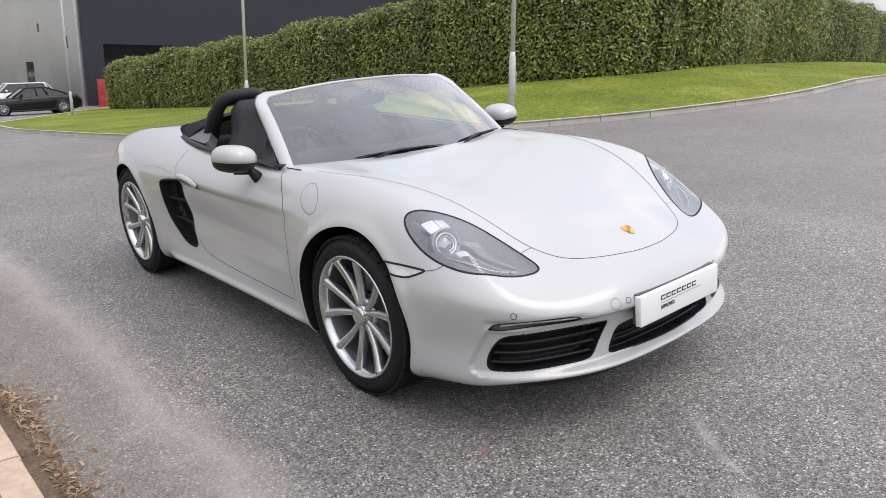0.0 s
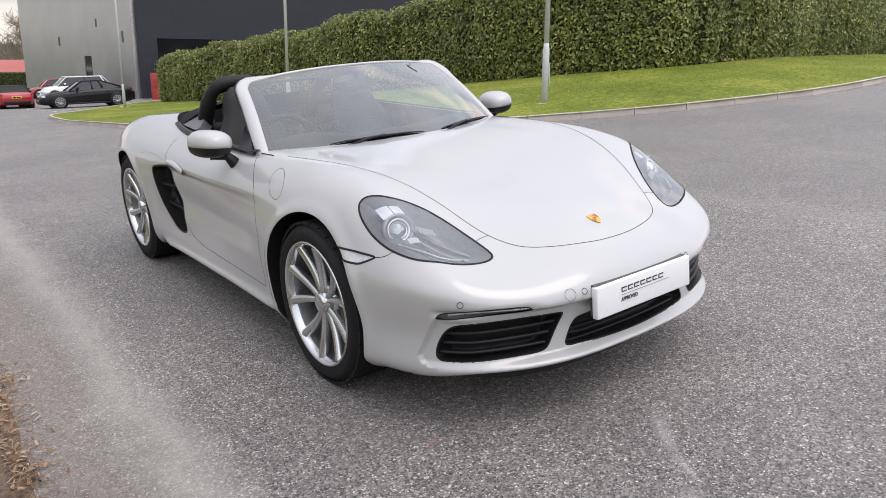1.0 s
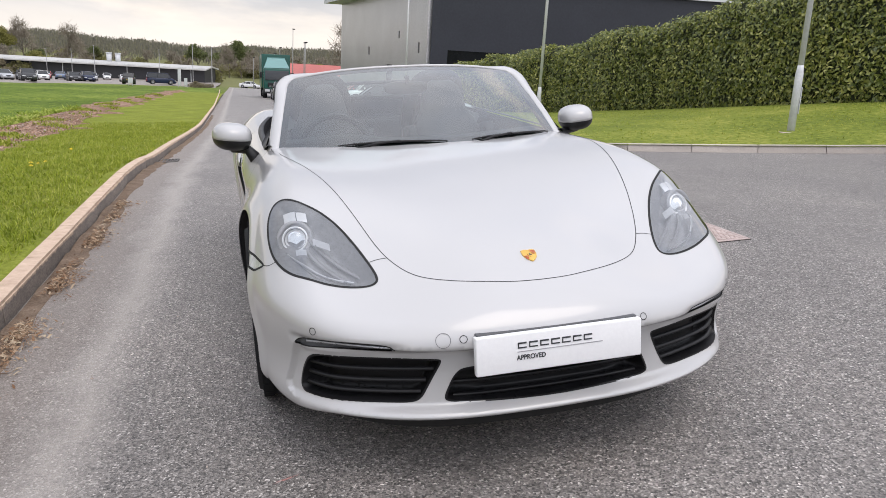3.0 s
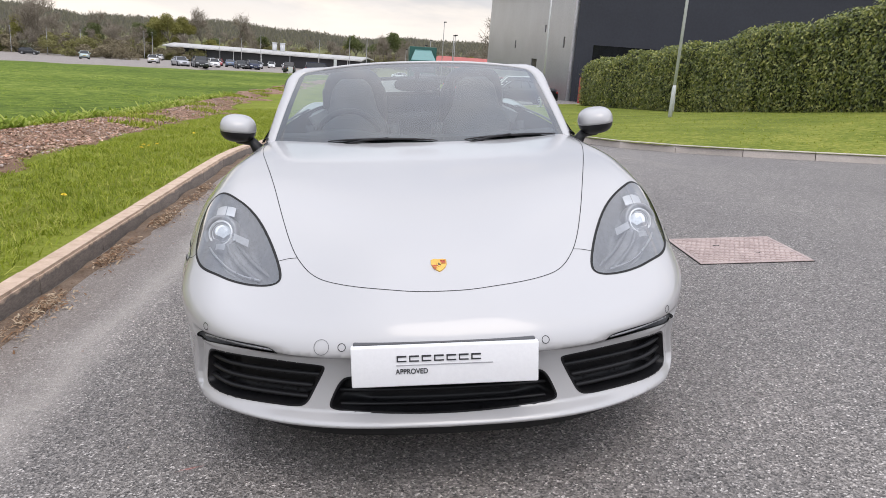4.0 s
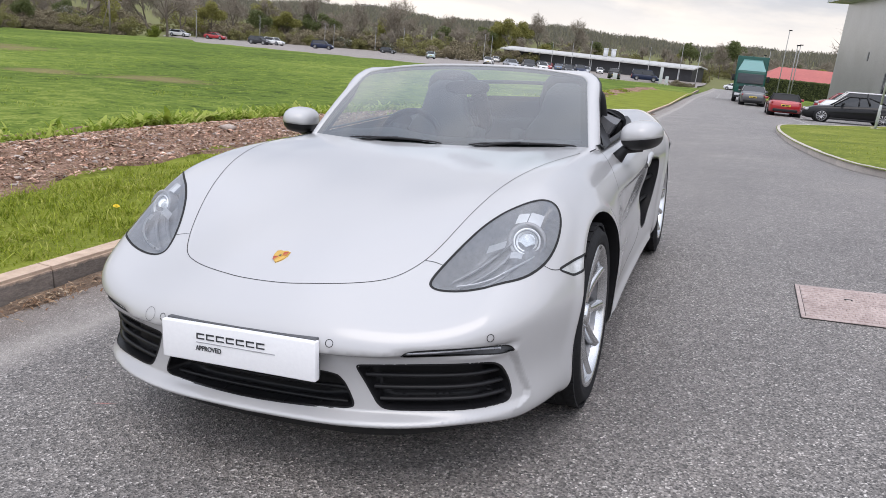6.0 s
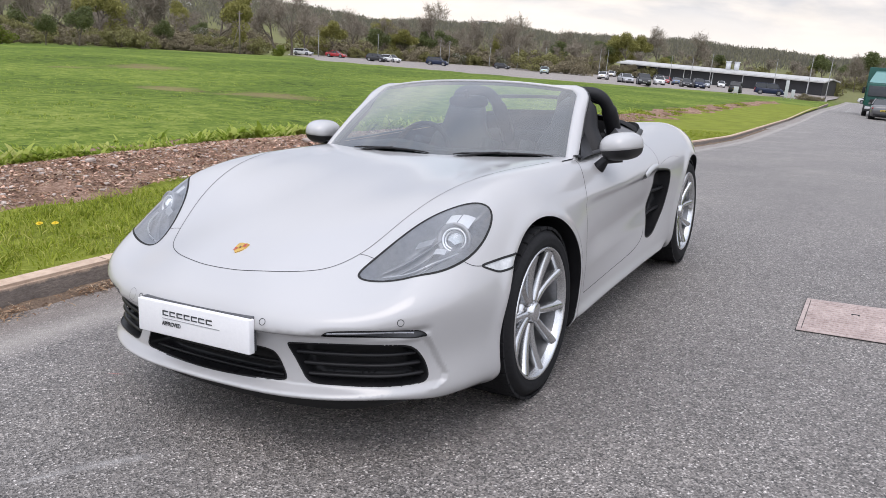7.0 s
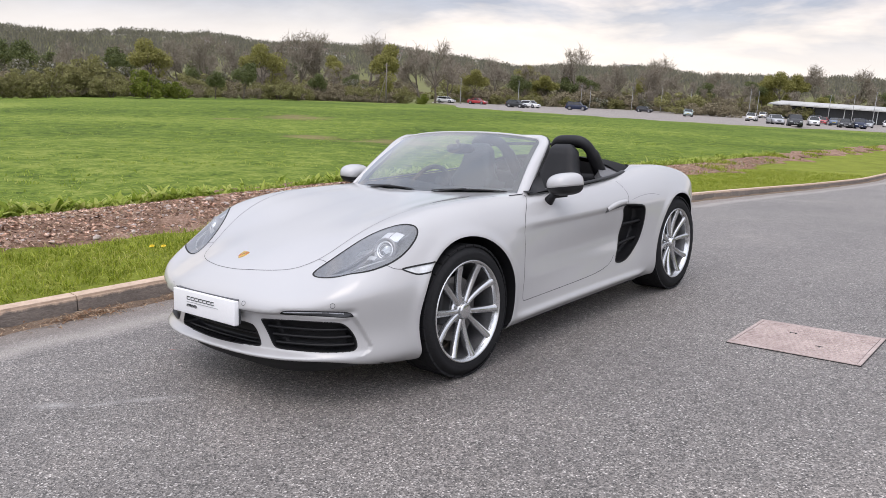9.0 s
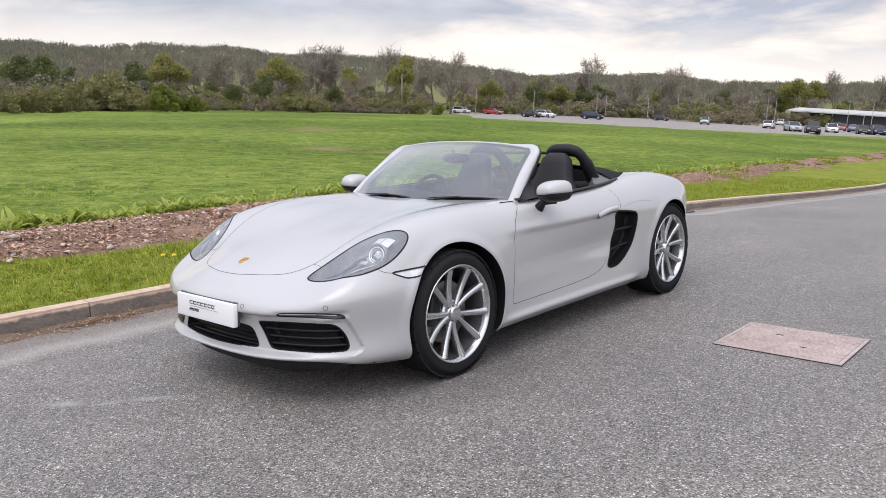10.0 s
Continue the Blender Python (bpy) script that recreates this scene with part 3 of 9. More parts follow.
_fine = np.linspace(0, len(PLAN_A) - 1, 1400)
PLAN = np.stack([spline(_k, PLAN_A)(_fine), spline(_k, PLAN_Y)(_fine)], -1)
PLAN[0, 0] = PLAN[-1, 0] = 0
# how far the flank stands inside that outline, by height, at five stations
IZ = [0.12, 0.16, 0.20, 0.25, 0.30, 0.36, 0.42, 0.48, 0.54, 0.60, 0.66, 0.72, 0.80, 0.88, 0.98]
STATIONS = [-0.62, -0.20, 0.15, 1.2, 2.45, 3.3]
INSET = [spline(IZ, v) for v in (
    [0.19, 0.11, 0.030, 0.002, 0.006, 0.008, 0.000, -0.010, -0.010, 0.018, 0.060, 0.11, 0.19, 0.28, 0.40],
    [0.12, 0.07, 0.035, 0.020, 0.014, 0.010, 0.006, 0.004, 0.010, 0.024, 0.042, 0.065, 0.112, 0.19, 0.31],
    [0.10, 0.06, 0.035, 0.022, 0.016, 0.010, 0.004, 0.002, 0.005, 0.012, 0.026, 0.046, 0.088, 0.16, 0.27],
    [0.10, 0.055, 0.032, 0.022, 0.026, 0.033, 0.035, 0.031, 0.022, 0.011, 0.004, 0.006, 0.045, 0.11, 0.20],
    [0.12, 0.08, 0.05, 0.03, 0.02, 0.012, 0.006, 0.002, 0.0, 0.0, 0.004, 0.014, 0.048, 0.12, 0.24],
    [0.25, 0.18, 0.12, 0.085, 0.06, 0.045, 0.034, 0.024, 0.016, 0.01, 0.004, 0.0, 0.012, 0.05, 0.13])]
FRONT_AXLE, REAR_AXLE, ARCH = (0.0, 0.345), (2.475, 0.352), 0.370


def outline_distance(a, y):
    """Signed distance to the outline, negative inside."""
    a, y = np.asarray(a, float), np.asarray(y, float)
    shape = np.broadcast(a, y).shape
    p = np.stack([np.broadcast_to(a, shape).ravel(), np.broadcast_to(y, shape).ravel()], -1)
    out = np.empty(len(p))
    s, d = PLAN[:-1], np.diff(PLAN, axis=0)
    dd = (d ** 2).sum(-1)
    for i in range(0, len(p), 4000):
        q = p[i:i + 4000]
        w = q[:, None, :] - s[None]
        t = np.clip((w * d[None]).sum(-1) / dd, 0, 1)
        e = w - t[..., None] * d[None]
        r2 = (e ** 2).sum(-1)
        j = r2.argmin(1)
        k = np.arange(len(q))
        side = d[j, 0] * w[k, j, 1] - d[j, 1] * w[k, j, 0]
        out[i:i + 4000] = np.sqrt(r2[k, j]) * np.where(side > 0, -1, 1)
    return out.reshape(shape)


GRID = 0.01
TABLE = outline_distance(*np.meshgrid(np.arange(-0.03, 1.06, GRID), np.arange(-1.12, 3.63, GRID), indexing="ij"))
for _ in range(2):      # even out the faint corners of the outline
    TABLE[1:-1, 1:-1] = TABLE[1:-1, 1:-1] * 0.5 + (TABLE[:-2, 1:-1] + TABLE[2:, 1:-1] + TABLE[1:-1, :-2] + TABLE[1:-1, 2:]) * 0.125


def plan_distance(a, y):
    """The same, read smoothly out of a table."""
    a, y = np.broadcast_arrays(np.asarray(a, float), np.asarray(y, float))
    u, v = np.clip((a + 0.03) / GRID, 1, TABLE.shape[0] - 3.001), np.clip((y + 1.12) / GRID, 1, TABLE.shape[1] - 3.001)
    i, j = u.astype(int), v.astype(int)
    fu, fv = u - i, v - j

    def weights(t):
        return [((2 - t) * t - 1) * t / 2, ((3 * t - 5) * t * t + 2) / 2, ((4 - 3 * t) * t + 1) * t / 2, (t - 1) * t * t / 2]
    wu, wv = weights(fu), weights(fv)
    return sum(wu[k] * sum(wv[m] * TABLE[i + k - 1, j + m - 1] for m in range(4)) for k in range(4))


def inset(y, z):
    y, z = np.broadcast_arrays(np.asarray(y, float), np.asarray(z, float))
    t = [f(z) for f in INSET]
    out = t[0]
    for i in range(1, len(STATIONS)):
        out = out + (t[i] - t[i - 1]) * smoothstep(STATIONS[i - 1], STATIONS[i], y)
    # hollow in the door that deepens towards the side intake
    out = out + 0.030 * smoothstep(0.9, 1.72, y) * (1 - smoothstep(1.74, 1.98, y)) * np.exp(-((z - 0.50) / 0.14) ** 2)
    # shoulder crease along the door, with a shallow hollow under it
    zc = 0.718 + 0.006 * np.clip((y - 0.45) / 1.15, 0, 1)
    out = out + 0.021 * (1 - smoothstep(zc - 0.050, zc, z)) * smoothstep(0.40, 0.52, z) * smoothstep(0.34, 0.75, y) * (1 - smoothstep(1.62, 1.85, y))
    # rolled lips of the wheel arches
    for cy, cz in (FRONT_AXLE, REAR_AXLE):
        d = np.hypot(y - cy, z - cz)
        out = out - 0.010 * np.exp(-((d - ARCH - 0.012) / 0.030) ** 2)
    # the panel of the intakes is sunk behind a curved edge and comes out again as a lip
    edge = np.interp(z, [0.246, 0.256, 0.27, 0.293, 0.326, 0.388, 0.446], [-0.68, -0.635, -0.607, -0.599, -0.613, -0.643, -0.682])
    panel = (1 - smoothstep(0.430, 0.458, z)) * smoothstep(0.244, 0.276, z) * smoothstep(-0.004, 0.008, edge - y)
    out = out + panel * (0.015 + 0.025 * (1 - smoothstep(-0.86, -0.735, y)))
    # groove of the running light, and the ledge under it
    span = smoothstep(-0.90, -0.86, y) * (1 - smoothstep(-0.70, -0.655, y))
    out = out + span * (0.013 * np.exp(-((z - 0.457) / 0.013) ** 2) - 0.008 * np.exp(-((z - 0.432) / 0.010) ** 2))
    # side skirt that stands out at the bottom
    out = out - 0.022 * np.exp(-((z - 0.212) / 0.026) ** 2) * smoothstep(0.30, 0.5, y) * (1 - smoothstep(1.85, 2.05, y))
    return out


def top(a, y):
    """Height of the upper skin: bonnet, wings and rear deck."""
    m, c = MID(y), CREST(y)
    t = smoothstep(0.12, 0.64, a)
    crown = -0.012 * np.minimum(a / 0.5, 1.2) ** 2 * (1 - t)
    hollow = -0.004 * np.exp(-((a - 0.50) / 0.07) ** 2) * smoothstep(-0.62, -0.3, y) * (1 - smoothstep(0.25, 0.6, y))
    fall = np.maximum(a - 0.64, 0)
    return m + (c - m) * t + crown + hollow - 1.6 * fall ** 2 - 5.0 * fall ** 3


def smax(p, q, k):
    h = np.clip(0.5 + 0.5 * (p - q) / k, 0, 1)
    return q * (1 - h) + p * h + k * h * (1 - h)


def floor_line(y):
    return 0.160 + 0.072 * (1 - smoothstep(-0.80, -0.42, y)) + 0.06 * smoothstep(2.9, 3.4, y)


def body(x, y, z, pd=None, tp=None, ins=None):
    """Below zero inside the car's body."""
    a = np.sqrt(np.asarray(x, float) ** 2 + 1e-6)
    pd = plan_distance(a, y) if pd is None else pd
    tp = top(a, y) if tp is None else tp
    ins = inset(y, z) if ins is None else ins
    side = pd + ins
    roof = (z - tp) * 0.9
    f = smax(side, roof, 0.062)
    return smax(f, floor_line(y) - z, 0.02)


def body_normal(p, e=0.002):
    g = np.stack([body(p[:, 0] + e * (k == 0), p[:, 1] + e * (k == 1), p[:, 2] + e * (k == 2)) - body(p[:, 0] - e * (k == 0), p[:, 1] - e * (k == 1), p[:, 2] - e * (k == 2)) for k in range(3)], -1)
    g /= 2 * e
    return g


def settle(p, steps=4):
    """Move points onto the body's surface; returns points and unit normals."""
    p = np.array(p, float)
    for _ in range(steps):
        g = body_normal(p)
        p -= g * (body(p[:, 0], p[:, 1], p[:, 2]) / ((g ** 2).sum(-1) + 1e-6))[:, None]
    g = body_normal(p)
    return p, g / np.linalg.norm(g, axis=1)[:, None]


def surface_net(step):
    """The body as a quad net over a regular lattice, settled onto the true surface."""
    xs = np.arange(-0.96, 0.9601, step)
    ys = np.arange(-1.0, 3.52, step)
    zs = np.arange(0.10, 1.0, step)
    ax, ay = np.meshgrid(np.abs(xs), ys, indexing="ij")
    pd, tp = plan_distance(ax, ay), top(ax, ay)
    ins = inset(*np.meshgrid(ys, zs, indexing="ij"))
    v = body(xs[:, None, None], ys[None, :, None], zs[None, None, :], pd[:, :, None], tp[:, :, None], ins[None])
    inside = v < 0
    corner = [inside[i:inside.shape[0] - 1 + i, j:inside.shape[1] - 1 + j, k:inside.shape[2] - 1 + k] for i in (0, 1) for j in (0, 1) for k in (0, 1)]
    total = sum(c.astype(np.int8) for c in corner)
    act = (total > 0) & (total < 8)
    index = -np.ones(act.shape, int)
    cells = np.argwhere(act)
    index[act] = np.arange(len(cells))
    pts = np.stack([xs[cells[:, 0]], ys[cells[:, 1]], zs[cells[:, 2]]], -1) + step / 2
    quads = []
    for axis in range(3):
        lo = [slice(None)] * 3
        hi = [slice(None)] * 3
        lo[axis], hi[axis] = slice(0, -1), slice(1, None)
        change = inside[tuple(lo)] != inside[tuple(hi)]
        e = np.argwhere(change)
        b, c = [k for k in range(3) if k != axis]
        ok = (e[:, b] > 0) & (e[:, c] > 0) & (e[:, b] < v.shape[b] - 1) & (e[:, c] < v.shape[c] - 1)
        e = e[ok]
        out = inside[tuple(lo)][tuple(e.T)]
        ids = []
        for db, dc in ((-1, -1), (0, -1), (0, 0), (-1, 0)):
            q = e.copy()
            q[:, b] += db
            q[:, c] += dc
            ids.append(index[tuple(q.T)])
        q = np.stack(ids, -1)
        flip = out if axis != 1 else ~out
        q[~flip] = q[~flip][:, ::-1]
        quads.append(q)
    return pts, np.concatenate(quads)


class Skin:
    """A triangle mesh with smooth normals that can be cut along the zero of a field."""

    def __init__(self, p, n, t):
        self.p, self.n, self.t = p, n, t

    def cut(self, field):
        """Returns the part where field < 0 and the rest."""
        s = np.asarray(field, float)
        s = np.where(np.abs(s) < 1e-5, 1e-5, s)
        t = self.t
        neg = s[t] < 0
        c = neg.sum(1)
        p, n = [self.p], [self.n]
        mix = t[(c == 1) | (c == 2)]
        if not len(mix):
            return self.take(c == 3), self.take(c == 0)
        # turn each crossed triangle so that its odd corner is first
        ng = s[mix] < 0
        odd = np.where(ng.sum(1) == 1, ng.argmax(1), (~ng).argmax(1))
        k = np.arange(len(mix))
        tri = np.stack([mix[k, (odd + i) % 3] for i in range(3)], -1)
        e = np.concatenate([tri[:, [0, 1]], tri[:, [0, 2]]])
        key = np.sort(e, 1)
        u, inv = np.unique(key, axis=0, return_inverse=True)
        inv = inv.ravel()
        w = (s[u[:, 0]] / (s[u[:, 0]] - s[u[:, 1]]))[:, None]
        p.append(self.p[u[:, 0]] * (1 - w) + self.p[u[:, 1]] * w)
        n.append(self.n[u[:, 0]] * (1 - w) + self.n[u[:, 1]] * w)
        base_i = len(self.p)
        m1, m2 = inv[:len(tri)] + base_i, inv[len(tri):] + base_i
        tip = np.stack([tri[:, 0], m1, m2], -1)
        q1 = np.stack([m1, tri[:, 1], tri[:, 2]], -1)
        q2 = np.stack([m1, tri[:, 2], m2], -1)
        tipneg = s[tri[:, 0]] < 0
        pp, nn = np.concatenate(p), np.concatenate(n)
        nn = nn / np.linalg.norm(nn, axis=1)[:, None]
        a = np.concatenate([t[c == 3], tip[tipneg], q1[~tipneg], q2[~tipneg]])
        b = np.concatenate([t[c == 0], tip[~tipneg], q1[tipneg], q2[tipneg]])
        return Skin(pp, nn, a).tidy(), Skin(pp, nn, b).tidy()

    def take(self, mask):
        return Skin(self.p, self.n, self.t[mask]).tidy()

    def tidy(self):
        u, inv = np.unique(self.t, return_inverse=True)
        return Skin(self.p[u], self.n[u], inv.reshape(-1, 3))

    def shifted(self, d):
        return Skin(self.p + self.n * d, self.n, self.t)

    def mesh(self, name, mat):
        me = bpy.data.meshes.new(name)
        me.from_pydata(self.p.tolist(), [], self.t.tolist())
        me.materials.append(mat)
        me.shade_smooth()
        me.normals_split_custom_set_from_vertices(self.n.tolist())
        return me


def smooth_ring(pts, rounds=3):
    p = np.array(pts, float)
    for _ in range(rounds):
        q = np.roll(p, -1, 0)
        p = np.stack([p * 0.75 + q * 0.25, p * 0.25 + q * 0.75], 1).reshape(-1, 2)
    return p


def smooth_line(pts, rounds=3):
    p = np.array(pts, float)
    for _ in range(rounds):
        q = np.stack([p[:-1] * 0.75 + p[1:] * 0.25, p[:-1] * 0.25 + p[1:] * 0.75], 1).reshape(-1, p.shape[1])
        p = np.vstack([p[:1], q, p[-1:]])
    return p


def ring_distance(ring, u, v):
    """Signed distance to a closed ring in a plane, negative inside."""
    q = np.stack([u, v], -1)
    s = np.asarray(ring, float)
    d = np.roll(s, -1, 0) - s
    dd = (d ** 2).sum(-1) + 1e-12
    best = np.full(len(q), 1e9)
    wind = np.zeros(len(q), bool)
    for i in range(len(s)):
        w = q - s[i]
        t = np.clip((w @ d[i]) / dd[i], 0, 1)
        best = np.minimum(best, np.hypot(*(w - t[:, None] * d[i]).T))
        a, b = s[i], s[i] + d[i]
        cross = ((a[1] > q[:, 1]) != (b[1] > q[:, 1])) & (q[:, 0] < (b[0] - a[0]) * (q[:, 1] - a[1]) / (b[1] - a[1] + 1e-12) + a[0])
        wind ^= cross
    return np.where(wind, -best, best)


# outlines of the panels and openings: (across, along), (along, up) or (across, up)
BONNET_HALF = [(0.12, -0.815), (0.225, -0.787), (0.318, -0.738), (0.375, -0.690), (0.424, -0.612), (0.453, -0.545), (0.478, -0.470), (0.503, -0.385), (0.533, -0.27), (0.567, -0.14), (0.609, 0.03), (0.657, 0.25), (0.69, 0.50), (0.62, 0.75)]
BONNET = smooth_ring([(0, -0.821), *BONNET_HALF, (0, 0.75), *[(-a, y) for a, y in BONNET_HALF[::-1]]])
LAMP = smooth_ring([(0.470, -0.668), (0.478, -0.688), (0.51, -0.691), (0.58, -0.673), (0.66, -0.640), (0.722, -0.586), (0.760, -0.497), (0.775, -0.40), (0.772, -0.318), (0.757, -0.272), (0.735, -0.258), (0.706, -0.278), (0.663, -0.332), (0.604, -0.391), (0.555, -0.457), (0.512, -0.54), (0.482, -0.618)], 2)
SIDE_GRILLE = smooth_ring([(0.333, 0.405), (0.345, 0.409), (0.41, 0.412), (0.50, 0.415), (0.60, 0.415), (0.665, 0.413), (0.692, 0.400), (0.706, 0.362), (0.717, 0.312), (0.719, 0.284), (0.705, 0.273), (0.60, 0.276), (0.50, 0.278), (0.42, 0.278), (0.393, 0.289), (0.373, 0.325), (0.350, 0.37)], 2)
MID_HALF = [(0.15, 0.380), (0.27, 0.378), (0.293, 0.358), (0.310, 0.325), (0.325, 0.290), (0.318, 0.279), (0.25, 0.272)]
MID_GRILLE = smooth_ring([(0, 0.380), *MID_HALF, (0, 0.266), *[(-a, z) for a, z in MID_HALF[::-1]]], 2)
STRIP_LAMP = smooth_ring([(0.462, 0.4465), (0.466, 0.452), (0.482, 0.464), (0.53, 0.469), (0.62, 0.471), (0.69, 0.465), (0.720, 0.452), (0.731, 0.441), (0.724, 0.4355), (0.70, 0.436), (0.66, 0.443), (0.60, 0.447), (0.53, 0.447)], 2)
MARKER = smooth_ring([(-0.432, 0.6165), (-0.42, 0.620), (-0.38, 0.622), (-0.32, 0.624), (-0.26, 0.627), (-0.20, 0.630), (-0.20, 0.604), (-0.26, 0.590), (-0.33, 0.584), (-0.36, 0.585), (-0.39, 0.597)], 1)
INTAKE = smooth_ring([(1.655, 0.704), (1.675, 0.712), (1.75, 0.705), (1.85, 0.695), (1.905, 0.683), (1.92, 0.66), (1.915, 0.60), (1.905, 0.53), (1.88, 0.45), (1.815, 0.385), (1.735, 0.340), (1.645, 0.327), (1.588, 0.335), (1.584, 0.355), (1.625, 0.41), (1.668, 0.47), (1.685, 0.54), (1.683, 0.62)], 2)
DOOR = smooth_ring([(0.700, 0.92), (0.695, 0.87), (0.672, 0.84), (0.60, 0.80), (0.535, 0.75), (0.505, 0.69), (0.490, 0.60), (0.478, 0.50), (0.467, 0.40), (0.462, 0.325), (0.468, 0.300), (0.50, 0.297), (0.9, 0.297), (1.25, 0.303), (1.40, 0.316), (1.50, 0.338), (1.565, 0.375), (1.61, 0.45), (1.645, 0.56), (1.66, 0.66), (1.70, 0.725), (1.745, 0.77), (1.73, 0.84), (1.70, 0.92), (1.2, 0.97)], 2)


def cowl(a):
    return 0.47 + 0.22 * (np.asarray(a) / 0.70) ** 2


SILL_IN = spline([0.4, 0.75, 1.2, 1.6, 1.9, 2.15, 2.4, 2.55], [0.70, 0.712, 0.722, 0.712, 0.675, 0.61, 0.50, 0.40])


def cockpit(p):
    """Below zero where the body is open to the cabin."""
    a, y = np.abs(p[:, 0]), p[:, 1]
    back = np.maximum(y - 2.63 + 0.55 * a ** 2, a - SILL_IN(np.minimum(y, 2.6)))
    f = np.maximum(cowl(a) - y, back)
    return np.where(p[:, 2] > 0.6, f, 1.0)


PAINT = surface("chalk_grey_paint", (0.398, 0.394, 0.392), (0.404, 0.400, 0.398), 0.34, 400, 3, 0.0, coat=1.0, rvar=0.01)
PAINT.node_tree.nodes["Principled BSDF"].inputs["Coat Roughness"].default_value = 0.09
GAP = surface("shut_line_shadow", (0.006, 0.006, 0.006), (0.012, 0.012, 0.012), 0.8, 60, 5, 0.0)
GRILLE = surface("black_grille_plastic", (0.007, 0.007, 0.008), (0.012, 0.012, 0.013), 0.4, 160, 12, 0.1, 0.0005, spec=0.25)
LENS = glass_material("lamp_lens", (0.93, 0.95, 0.96), 0.0, 2.2)
SCREEN_GLASS = glass_material("windscreen_glass", (0.52, 0.64, 0.61), 0.0, 2.5)
SCREEN_GLASS.use_backface_culling = False
CHROME = surface("polished_metal", (0.62, 0.62, 0.63), (0.72, 0.72, 0.73), 0.12, 50, 6, 0.0, metal=1.0)
REFLECTOR = surface("silvered_plastic", (0.33, 0.34, 0.36), (0.46, 0.47, 0.49), 0.28, 60, 9, 0.1, 0.001, metal=0.55)
LAMP_DARK = surface("lamp_housing_grey", (0.15, 0.155, 0.165), (0.24, 0.245, 0.26), 0.42, 60, 9, 0.0, 0.001, metal=0.2)
LAMP_GREY = surface("lamp_bezel_grey", (0.22, 0.225, 0.235), (0.32, 0.325, 0.335), 0.4, 60, 9, 0.0, 0.001, metal=0.3)
ALLOY = surface("silver_alloy", (0.48, 0.485, 0.49), (0.57, 0.575, 0.58), 0.20, 150, 8, 0.03, 0.0004, metal=0.9, coat=0.6)
# darker copy of the alloy: shade behind the spokes is put into the colour
ALLOY_DARK = surface("shaded_alloy", (0.17, 0.17, 0.175), (0.27, 0.27, 0.275), 0.34, 60, 8, 0.1, 0.001, metal=0.8)
DISC = surface("brake_disc_steel", (0.14, 0.13, 0.125), (0.24, 0.23, 0.22), 0.4, 90, 8, 0.2, 0.001, metal=0.8)
LAMP_BRIGHT = surface("bright_reflector", (0.74, 0.75, 0.77), (0.84, 0.85, 0.86), 0.22, 60, 9, 0.05, 0.001, metal=0.35)
LEATHER = surface("black_leather", (0.012, 0.012, 0.013), (0.022, 0.022, 0.024), 0.52, 180, 6, 0.3, 0.0008, spec=0.22)
FABRIC = surface("black_roof_fabric", (0.009, 0.009, 0.010), (0.020, 0.020, 0.021), 0.9, 320, 5, 0.5, 0.001, spec=0.15)
TRIM = surface("soft_dash_plastic", (0.016, 0.016, 0.018), (0.028, 0.028, 0.031), 0.65, 220, 6, 0.25, 0.0006, spec=0.2)
CHEEK_GREY = surface("cheek_grey_plastic", (0.10, 0.10, 0.105), (0.14, 0.14, 0.145), 0.5, 160, 6, 0.15, 0.0006)
GREY_TRIM = surface("dark_grey_trim", (0.05, 0.052, 0.056), (0.075, 0.078, 0.083), 0.5, 160, 6, 0.15, 0.0006)
PLATE_WHITE = surface("plate_white", (0.74, 0.74, 0.745), (0.80, 0.80, 0.80), 0.3, 90, 6, 0.0)
PRINT_DARK = surface("dark_print", (0.03, 0.032, 0.036), (0.045, 0.047, 0.05), 0.4, 90, 6, 0.0)
PRINT_GREY = surface("grey_print", (0.30, 0.30, 0.31), (0.38, 0.38, 0.39), 0.4, 90, 6, 0.0)
GOLD = surface("gold_enamel", (0.55, 0.33, 0.07), (0.75, 0.48, 0.13), 0.25, 120, 9, 0.1, 0.0005, metal=0.7)
RED_ENAMEL = surface("red_enamel", (0.30, 0.03, 0.02), (0.42, 0.05, 0.03), 0.3, 120, 9, 0.0)
AMBER = surface("clear_marker_plastic", (0.50, 0.51, 0.51), (0.70, 0.71, 0.71), 0.12, 60, 30, 0.3, 0.002, metal=0.3)
MIRROR = surface("mirror_silver", (0.85, 0.86, 0.87), (0.9, 0.9, 0.91), 0.02, 9, 2, 0.0, metal=1.0)

car = thing("convertible_car", LEVEL.copy())
tagged(car, "pale grey two-seat convertible sports car, roof folded down, parked on asphalt", "car")

_p, _q = surface_net(0.0095)
_p, _n = settle(_p, 3)
_t = np.concatenate([_q[:, [0, 1, 2]], _q[:, [0, 2, 3]]])
_c = np.cross(_p[_t[:, 1]] - _p[_t[:, 0]], _p[_t[:, 2]] - _p[_t[:, 0]])
_t = np.where(((_c * _n[_t[:, 0]]).sum(-1) < 0)[:, None], _t[:, ::-1], _t)
skin = Skin(_p, _n, _t)
# wheel openings, cabin, underside
for cy, cz in (FRONT_AXLE, REAR_AXLE):
    _, skin = skin.cut(np.where(np.abs(skin.p[:, 0]) > 0.35, np.hypot(skin.p[:, 1] - cy, skin.p[:, 2] - cz) - ARCH, 1))
_, skin = skin.cut(cockpit(skin.p))


